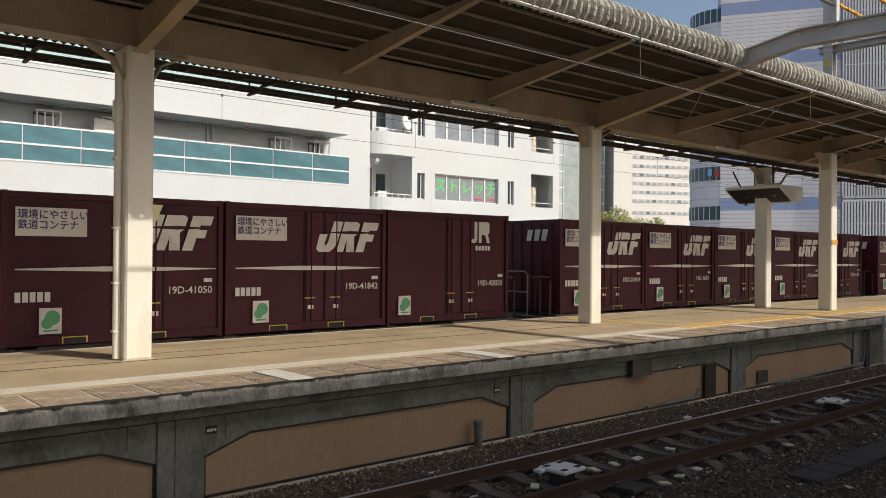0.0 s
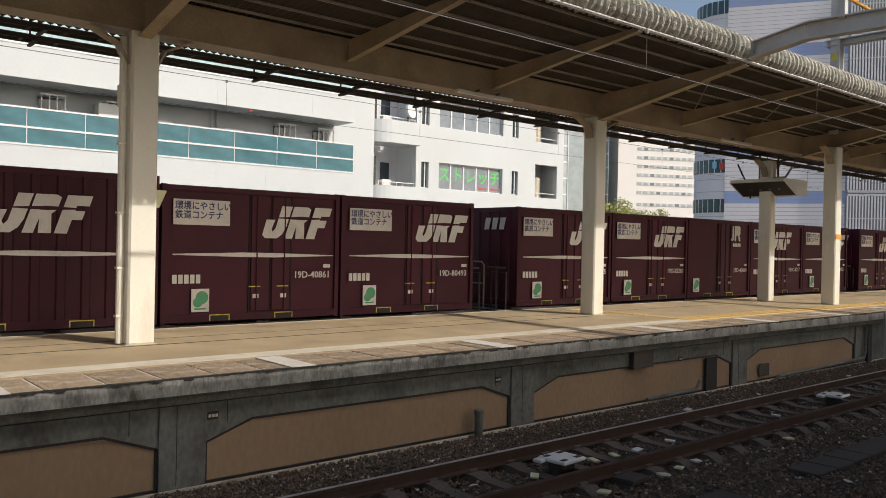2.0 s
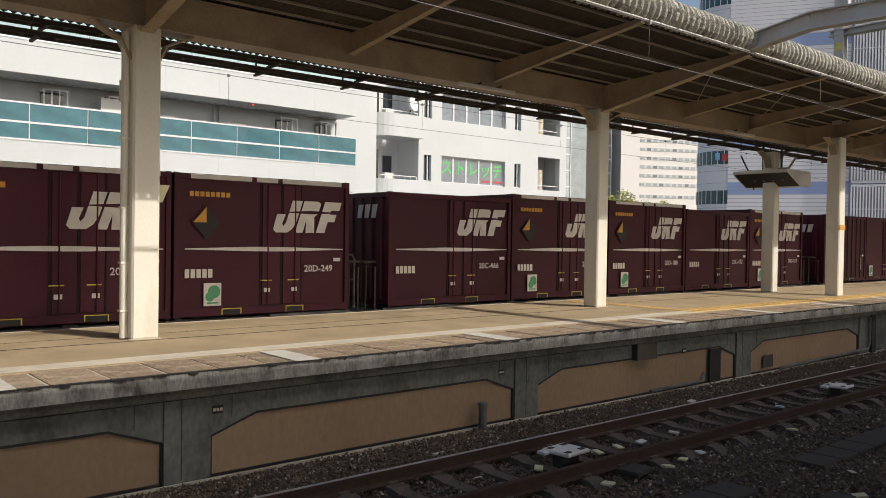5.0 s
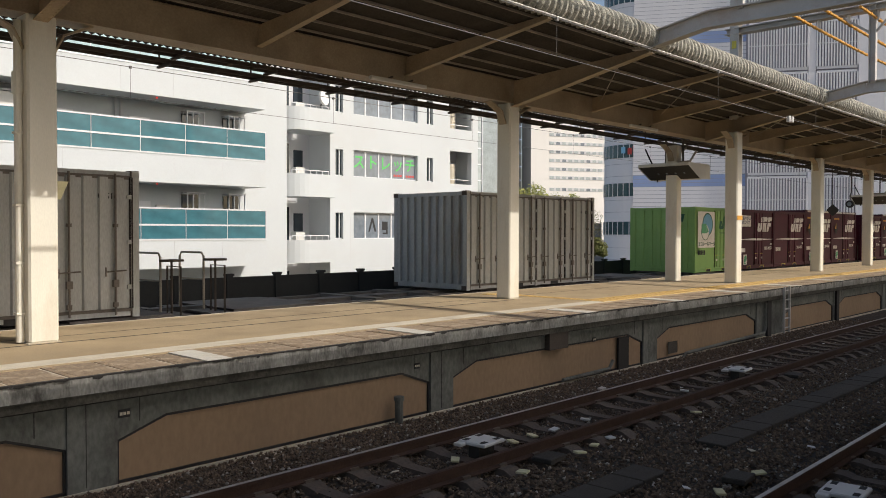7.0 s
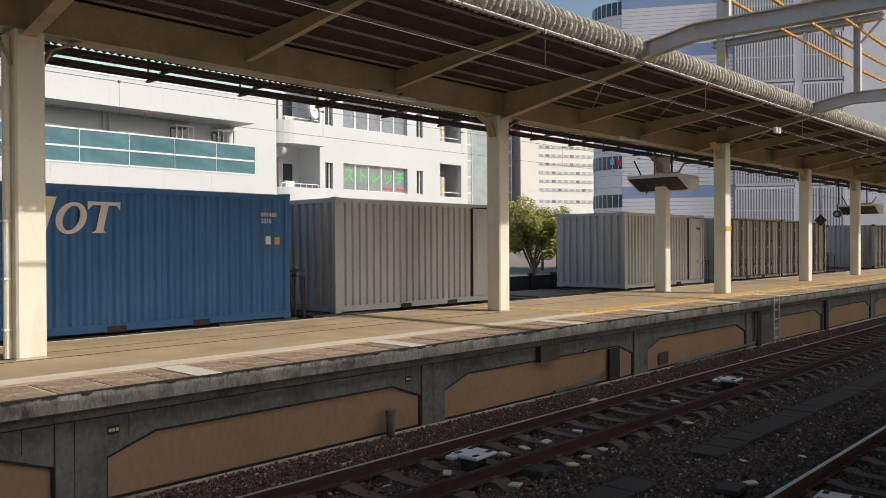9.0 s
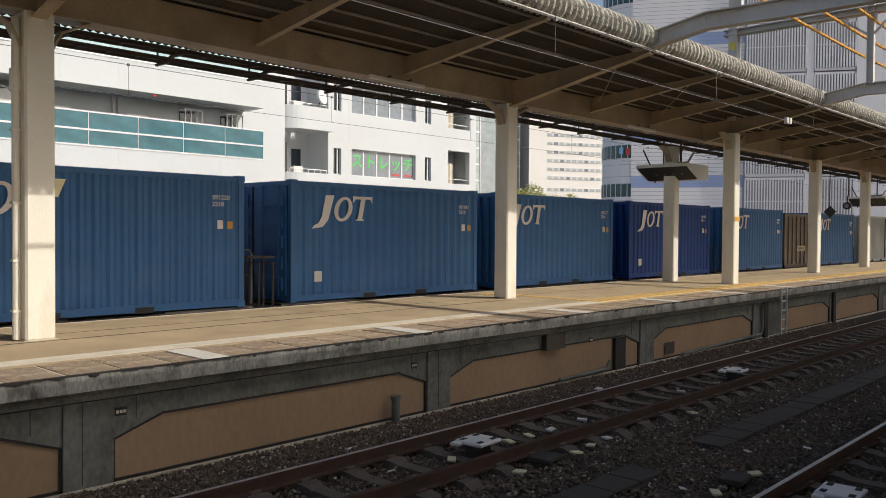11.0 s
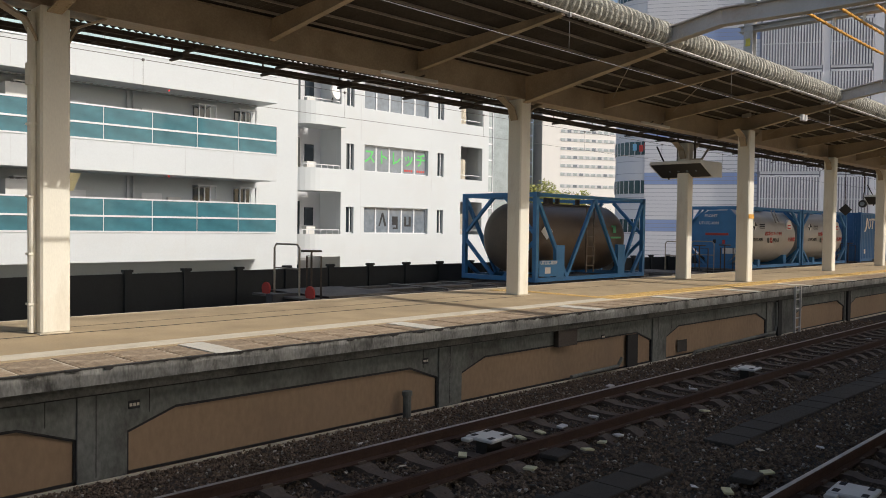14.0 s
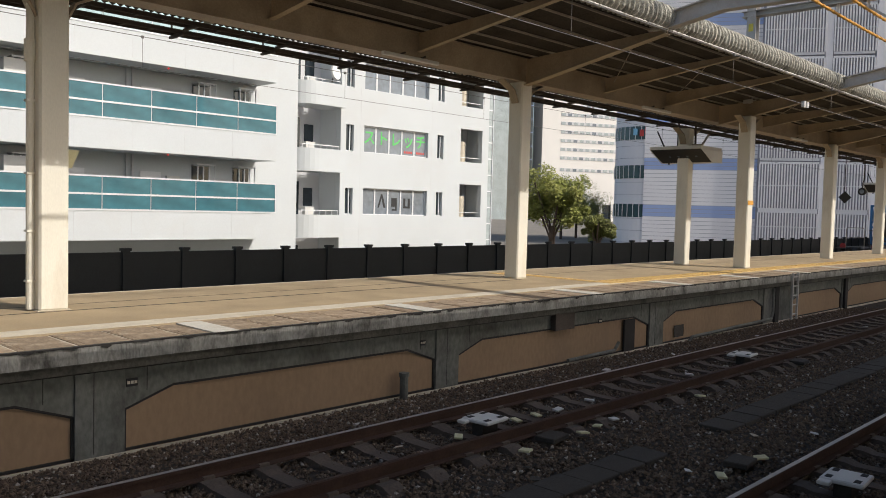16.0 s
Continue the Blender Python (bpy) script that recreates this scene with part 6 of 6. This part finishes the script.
def tank_shell(L, R, y, z, x0, x1, sides=32):
    def build(bm):
        prof = [(x0, 0.02), (x0 + 0.03, R * 0.55), (x0 + 0.09, R * 0.8), (x0 + 0.2, R * 0.93), (x0 + 0.34, R * 0.985), (x0 + 0.5, R), (x1 - 0.5, R), (x1 - 0.34, R * 0.985), (x1 - 0.2, R * 0.93), (x1 - 0.09, R * 0.8), (x1 - 0.03, R * 0.55), (x1, 0.02)]
        rings = [[bm.verts.new((x, y + r * math.cos(2 * math.pi * i / sides), z + r * math.sin(2 * math.pi * i / sides))) for i in range(sides)] for x, r in prof]
        for a, b in zip(rings, rings[1:]):
            for i in range(sides):
                bm.faces.new((a[i - 1], a[i], b[i], b[i - 1]))
        bm.faces.new(rings[0])
        bm.faces.new(rings[-1])
    return build


def tank_frame(L, W, H, ob, braces, key, reach=0.75):
    t = 0.13
    up = reach - 0.05
    for n, x in enumerate((t / 2, L - t / 2)):
        end = shared((key, "end"), "end_frame", lambda bm: (bar(bm, (0, t / 2, 0), (0, t / 2, H), t), bar(bm, (0, W - t / 2, 0), (0, W - t / 2, H), t),
                                                           bar(bm, (0, 0, t / 2), (0, W, t / 2), t), bar(bm, (0, 0, H - t / 2), (0, W, H - t / 2), t),
                                                           bar(bm, (0, t, up), (0, reach, t), 0.09), bar(bm, (0, W - t, up), (0, W - reach, t), 0.09),
                                                           bar(bm, (0, t, H - up), (0, reach, H - t), 0.09), bar(bm, (0, W - t, H - up), (0, W - reach, H - t), 0.09)), FRAMEBLUE, ob)
        end.location = (x, 0, 0)
    for y in (0.07, W - 0.07):
        shared((key, "rail"), "side_rail", lambda bm: (bar(bm, (t, 0, t / 2), (L - t, 0, t / 2), 0.12), bar(bm, (t, 0, H - t / 2), (L - t, 0, H - t / 2), 0.1)), FRAMEBLUE, ob).location = (0, y, 0)
        for n, (a, b) in enumerate(braces):
            shared((key, "brace", n), "brace", lambda bm: bar(bm, (a[0], 0, a[1]), (b[0], 0, b[1]), 0.09, 0.1), FRAMEBLUE, ob).location = (0, y, 0)


def end_octagon(bm):
    """Eight-sided blue plate over the tank's end."""
    W, H = 2.45, 2.55
    pts = [(W * (1 - f), H * g) for f, g in ((0.36, 0.93), (0.70, 0.93), (0.93, 0.74), (0.93, 0.36), (0.68, 0.06), (0.42, 0.06), (0.06, 0.34), (0.06, 0.78))]
    a, b = ([bm.verts.new((x, y, z)) for y, z in pts] for x in (0.02, 0.07))
    bm.faces.new(a)
    bm.faces.new(b[::-1])
    for i in range(8):
        bm.faces.new((a[i], a[i - 1], b[i - 1], b[i]))


def white_tank(s, number, front):
    L, W, H, R = 5.9, 2.45, 2.55, 1.15
    ob = thing("tank_container", "pale grey tank container in a blue frame, number " + number, "tank container", "tank containers on the train")
    shared(("wt",), "tank", tank_shell(L, R, 1.225, 1.3, 0.1, L - 0.1), TANKGREY, ob, "pale grey clad tank", smooth=True)
    tank_frame(L, W, H, ob, (((0.13, H - 0.75), (0.95, H - 0.1)), ((0.13, 0.75), (0.95, 0.1)), ((L - 0.13, H - 0.75), (L - 0.95, H - 0.1)), ((L - 0.13, 0.75), (L - 0.95, 0.1))), "wtf")
    for x in (0.9, L - 1.2):
        shared(("wtsaddle",), "saddle", boxes((0, 0.3, 0.3, W - 0.3, 0.1, 0.5)), FRAMEBLUE, ob).location = (x, 0, 0)
    shared(("wtwalk",), "walkway", boxes((1.6, 3.6, 0.8, 1.6, H - 0.14, H - 0.06)), FRAMEBLUE, ob)
    shared(("wtbox",), "valve_box", boxes((1.25, 1.5, -0.01, 0.16, 0.06, 0.36)), FRAMEBLUE, ob)
    shared(("wtladder",), "ladder", lambda bm: (bar(bm, (3.3, 0.09, 1.9), (3.3, 0.35, 2.5), 0.04), bar(bm, (3.62, 0.09, 1.9), (3.62, 0.35, 2.5), 0.04), bar(bm, (3.3, 0.09, 1.92), (3.62, 0.09, 1.92), 0.04), bar(bm, (3.3, 0.2, 2.2), (3.62, 0.2, 2.2), 0.04)), TANKGREY, ob)
    y0 = 1.225 - R - 0.012
    text(number, 0.2, BLACK, ob, (0.85, y0 - 0.0, 1.12), "black tank number")
    text("\u6db2\u5316\u5869\u5316\u30a8\u30c1\u30ec\u30f3\u5c02\u7528", 0.175, RED, ob, (2.12, y0, 1.38), "red and black lettering")
    text("\u6bd2", 0.26, BLACK, ob, (2.3, y0, 1.06), "black character")
    text("\u71c3", 0.26, RED, ob, (2.62, y0, 1.06), "red character")
    text("(9)263", 0.25, BLACK, ob, (2.9, y0, 1.07), "black number")
    text("\u706b\u6c17\u53b3\u7981", 0.2, RED, ob, (4.55, y0, 1.12), "red warning lettering")
    disc_o = shared(("wtdisc",), "round_mark", lambda bm: disc(bm, 4.85, 0.13, 1.75, 0.3, 0.1, 24), WHITEPLATE, ob, "white disc")
    shared(("wtdisc2",), "red_shape", lambda bm: (box(bm, 4.68, 5.02, 0.118, 0.128, 1.78, 1.84), box(bm, 4.7, 5.0, 0.118, 0.128, 1.66, 1.71), box(bm, 4.66, 4.73, 0.118, 0.128, 1.66, 1.84)), RED, disc_o)
    shared(("wtdia",), "hazard_diamond", lambda bm: poly(bm, [(1.2, 0.12, 1.55), (1.48, 0.12, 1.75), (1.2, 0.12, 1.95), (0.92, 0.12, 1.75)], 0.004), WHITEPLATE, ob)
    shared(("wtdia2",), "diamond_half", lambda bm: (poly(bm, [(1.2, 0.114, 1.75), (1.46, 0.114, 1.75), (1.2, 0.114, 1.93)], 0.004), poly(bm, [(0.96, 0.114, 1.75), (1.2, 0.114, 1.58), (1.2, 0.114, 1.75)], 0.004)), BLACK, ob)
    for i in range(3):
        shared(("wtbars",), "text_bar", boxes((1.75, 2.27, 0.135, 0.15, 1.62, 1.66)), BLACK, ob).location = (0, 0, 0.09 * i)
    if front:
        plate = shared(("wtfront",), "end_panel", end_octagon, FRAMEBLUE, ob, "blue end panel")
        for i, (yy, zz, w, h, m) in enumerate(((1.0, 1.35, 1.0, 0.1, RED), (1.1, 1.02, 0.12, 0.16, BLACK), (0.7, 1.0, 0.12, 0.16, RED))):
            shared(("wtfb", i), "text_bar", boxes((0.012, 0.02, yy - w / 2 + 0.2, yy + w / 2 + 0.2, zz, zz + h)), m, plate)
        word = text("FRONT", 0.17, MARK, plate, (0, 0, 0), "white word")
        word.matrix_local = pose(0.012, 1.75, 2.1, 90, 0, -90)
        word = text(number, 0.17, MARK, plate, (0, 0, 0), "white tank number")
        word.matrix_local = pose(0.012, 2.0, 1.8, 90, 0, -90)
        shared(("wtfs",), "sheet", boxes((0.01, 0.02, 0.4, 0.95, 0.6, 0.85)), WHITEPLATE, plate)
    return rolling(ob, s)


def brown_tank(s):
    L, W, H, R = 5.9, 2.85, 2.56, 1.07
    ob = thing("tank_container", "dark brown tank container in a bright blue trussed frame", "tank container", "tank containers on the train")
    shared(("bt",), "tank", tank_shell(L, R, 1.42, 1.25, 0.3, L - 0.4), TANKBROWN, ob, smooth=True)
    tank_frame(L, W, H, ob, (((0.13, H - 0.2), (1.55, 0.12)), ((1.55, 0.12), (3.0, H - 0.12)), ((3.0, H - 0.12), (4.5, 0.12)), ((4.5, 0.12), (L - 0.13, H - 0.2)), ((0.13, 0.5), (0.7, 0.1)), ((L - 0.13, 0.8), (L - 0.7, 0.1))), "btf", 1.2)
    for x in (1.2, 4.5):
        shared(("btleg",), "support", boxes((-0.2, 0.2, 0.0, 0.12, 0.1, 1.05)), FRAMEBLUE, ob).location = (x, 0.02, 0)
    shared(("btlad",), "ladder", lambda bm: (bar(bm, (2.85, 0.25, 0.2), (2.85, 0.25, 2.2), 0.04), bar(bm, (3.25, 0.25, 0.2), (3.25, 0.25, 2.2), 0.04), [bar(bm, (2.85, 0.25, 0.4 + 0.3 * i), (3.25, 0.25, 0.4 + 0.3 * i), 0.03) for i in range(6)]), BROWNC, ob)
    shared(("btvalve",), "valve", lambda bm: ([bar(bm, (x, 1.42, 2.2), (x, 1.42, 2.5), 0.16, 0.16, 10) for x in (2.3, 2.55, 2.9, 4.0)], box(bm, 1.5, 4.2, 1.0, 1.85, 2.2, 2.3)), DARKSTEEL, ob)
    shared(("btplate",), "number_panel", boxes((0.15, 1.05, -0.012, 0.0, 0.16, 0.62)), FRAMEBLUE, ob)
    text("UT13C-8004", 0.15, MARK, ob, (0.2, -0.016, 0.5), "white tank number")
    shared(("btsq",), "white_square", boxes((0.42, 0.68, -0.016, -0.012, 0.24, 0.42)), MARK, ob)
    shared(("btdia",), "hazard_diamond", lambda bm: poly(bm, [(0.95, 0.335, 1.2), (1.23, 0.335, 1.45), (0.95, 0.335, 1.7), (0.67, 0.335, 1.45)], 0.004), WHITEPLATE, ob)
    shared(("btdia2",), "diamond_half", lambda bm: poly(bm, [(0.95, 0.328, 1.45), (1.2, 0.328, 1.45), (0.95, 0.328, 1.67)], 0.004), BLACK, ob)
    shared(("btgreen",), "green_bar", boxes((4.35, 4.95, 0.335, 0.35, 1.24, 1.3)), LEAFGREEN, ob)
    shared(("btgreen2",), "green_shape", boxes((4.5, 4.66, 0.335, 0.35, 1.42, 1.66), (4.4, 4.66, 0.335, 0.35, 1.6, 1.66)), LEAFGREEN, ob)
    return rolling(ob, s)


def bogie(bm):
    for y in (-0.95, 0.95):
        box(bm, -1.3, 1.3, y - 0.07, y + 0.07, -0.25, 0.05)
        for x in (-0.95, 0.95):
            box(bm, x - 0.16, x + 0.16, y - 0.12, y + 0.12, -0.3, 0.12)
    box(bm, -0.25, 0.25, -0.95, 0.95, -0.1, 0.15)


def wagon(s0, s1, ends=(True, True), last=False):
    L = s1 - s0
    ob = thing("flat_wagon", "low grey container wagon with handrails at its ends", "wagon", "wagons of the train")

    def deck(bm):
        for y in (0.12, 2.2):
            box(bm, 0, L, y, y + 0.16, -0.42, -0.05)
        box(bm, 0, L, 1.0, 1.45, -0.4, -0.04)
        for i in range(int(L / 1.9) + 1):
            x = min(L - 0.25, 1.9 * i)
            box(bm, x, x + 0.25, 0.1, 2.38, -0.16, -0.02)
        box(bm, 0.0, 1.9, 0.05, 2.42, -0.06, -0.015)
        box(bm, L - 1.9, L, 0.05, 2.42, -0.06, -0.015)
        box(bm, L * 0.5 - 1.3, L * 0.5 + 1.3, 0.1, 2.4, -0.06, -0.012)
    part("underframe", (lambda b: (deck(b), b)[1])(bmesh.new()), DECK, ob)
    for x in (2.6, L - 2.6):
        bg = shared(("bogie",), "bogie", bogie, WAGON, ob)
        bg.location = (x, 1.225, -0.55)
        for w in (-0.95, 0.95):
            shared(("wheels",), "wheelset", lambda bm: (bar(bm, (0, -0.62, 0), (0, -0.5, 0), 0.81, 0.81, 24), bar(bm, (0, 0.5, 0), (0, 0.62, 0), 0.81, 0.81, 24), bar(bm, (0, -0.6, 0), (0, 0.6, 0), 0.15, 0.15, 10)), RUST, bg).location = (w, 0, -0.028)
    for x in (-0.75, L):
        shared(("coupler",), "coupler", boxes((0, 0.75, 1.1, 1.35, -0.2, 0.0)), WAGON, ob).location = (x, 0, 0)
    for e, railed in zip((-0.18, L + 0.18), ends):
        shared(("steps",), "end_platform", boxes((-0.3, 0.3, 0.1, 2.35, -0.1, -0.06)), DECK, ob).location = (e, 0, 0)
        if not railed:
            continue
        shared(("rails",), "handrail", lambda bm: (tube(bm, [(0.0, 0.9, -0.3), (0.0, 0.9, 1.02), (0.0, 0.98, 1.1), (0.0, 1.8, 1.1), (0.0, 1.88, 1.02), (0.0, 1.88, -0.3)], 0.024, 6), tube(bm, [(0, 0.9, 0.55), (0, 1.88, 0.55)], 0.02, 6)), PURLIN, ob, "dull grey bent handrail").location = (e, 0, 0)
        shared(("siderail",), "side_rail", lambda bm: tube(bm, [(0, 0.1, -0.3), (0, 0.1, 0.86), (0, 0.62, 0.86), (0, 0.62, -0.3)], 0.022, 6), DARKSTEEL, ob).location = (e, 0, 0)
        shared(("wheelbrake",), "brake_wheel", lambda bm: (bar(bm, (0, 0.45, -0.2), (0, 0.45, 0.95), 0.05, 0.05, 6), bar(bm, (0, 0.45, 0.95), (0, 0.45, 0.99), 0.46, 0.46, 16)), DARKSTEEL, ob).location = (e, 0, 0)
    if last:
        for y in (0.3, 2.0):
            part("tail_disc", (lambda b: (bar(b, (-0.34, y, 0.05), (-0.3, y, 0.05), 0.32, 0.32, 18), b)[1])(bmesh.new()), RED, ob, "red tail disc")
    return rolling(ob, s0)


PITCH = 20.4
SMALL = [  # wagons of five small containers, front to back: left end, then kinds and numbers from the front
    (36.5, (("slogan", "19D-30117"), ("slogan", "19D-28840"), ("plain", "19D-43310"), ("slogan", "19D-36604"), ("slogan", "19D-39022"))),
    (16.1, (("slogan", "19D-31162"), ("slogan", "19D-24404"), ("slogan", "19D-33918"), ("slogan", "19C-1683"), ("slogan", "19D-20404"))),
    (-4.54, (("plain", "19D-42035"), ("slogan", "19D-41842"), ("slogan", "19D-41050"), ("slogan", "19D-312084"), ("slogan", "19D-36090"))),
    (-24.4, (("slogan", "19D-38251"), ("slogan", "V19C-3217"), ("plain", "19D-42049"), ("slogan", "19D-25260"), ("slogan", "19D-23615"))),
    (-44.61, (("slogan", "19D-80493"), ("slogan", "19D-40861"), ("ribbed", "1690"), ("slogan", "V19C-2197"), ("plain", "19D-42446"))),
    (-65.42, (("ribbed", "5596"), ("hazard", "20D-374"), ("slogan", "19D-36358"), ("plain", "19D-46135"), ("ribbed", "20338"))),
    (-85.9, (("hazard", "20D-317"), ("mark", "20C-412"), ("hazard", "20D-188"), ("hazard", "20D-251"), ("mark", "20C-466"))),
    (-105.65, (("hazard", "20D-249"), ("hazard", "20D-424"), ("mark", "20C-475"), ("slogan", "19D-20331"), ("eco", "19D-33671")))]
for left, row in SMALL:
    wagon(left - 0.1, left + 18.85, (left > -100, True))
    for i, (kind, number) in enumerate(row):
        small_container(left + 3.755 * (4 - i), kind, number, H=(2.72 if kind == "hazard" else 2.61) if left == -65.42 else 2.62 if kind in ("hazard", "ribbed") else 2.5, colour=GREENC if kind == "eco" else None)
wagon(-125.3, -107.6, (True, False))
grey_side_door(-118.45, "080895")
wagon(-140.6, -126.6)
grey_side_door(-133.25, "085168")
grey_side_door(-139.4, "081445")
wagon(-160.5, -141.2)
grey_corrugated(-147.4, LIGHTGREYC, "190601", "light grey corrugated container with a narrow side door")
grey_corrugated(-159.9, LIGHTGREYC, "190508", "pale grey corrugated container with a narrow side door")
wagon(-177.7, -160.9)
blue_container(-167.1, JOTBLUE, "091460\n2210", "faded blue corrugated container with a large white mark")
open_container(-171.0)
blue_container(-177.2, JOTBLUE, "090217\n2210", "faded blue corrugated container with a large white mark")
wagon(-198.5, -178.9)
blue_container(-184.6, DEEPBLUE, "101455\n2210", "deep blue corrugated container with a white mark")
blue_container(-191.6, JOTBLUE, "090377\n2210", "faded blue corrugated container with a large white mark")
blue_container(-198.3, JOTBLUE, "091031\n2210", "faded blue corrugated container with a large white mark", True)
wagon(-218.3, -199.2)
blue_container(-205.4, JOTBLUE, "091220\n2210", "faded blue corrugated container with a large white mark")
blue_container(-212.0, DEEPBLUE, "101524\n2210", "deep blue corrugated container with a white mark")
blue_container(-218.0, JOTBLUE, "091214\n2210", "faded blue corrugated container with a large white mark", True)
wagon(-232.8, -219.8)
white_tank(-226.05, "UT17C-8090", False)
white_tank(-232.15, "UT17C-8091", True)
wagon(-253.05, -235.3, last=True)
brown_tank(-245.8)


def motions():
    times = [float(i) for i in range(14)] + [13.5, 14.0, 14.5, 15.0, 15.5, 16.0]
    for ob, s, y, z in MOVING:
        walk(ob, [(t, pose(s + travelled(t), y, z)) for t in times])


motions()
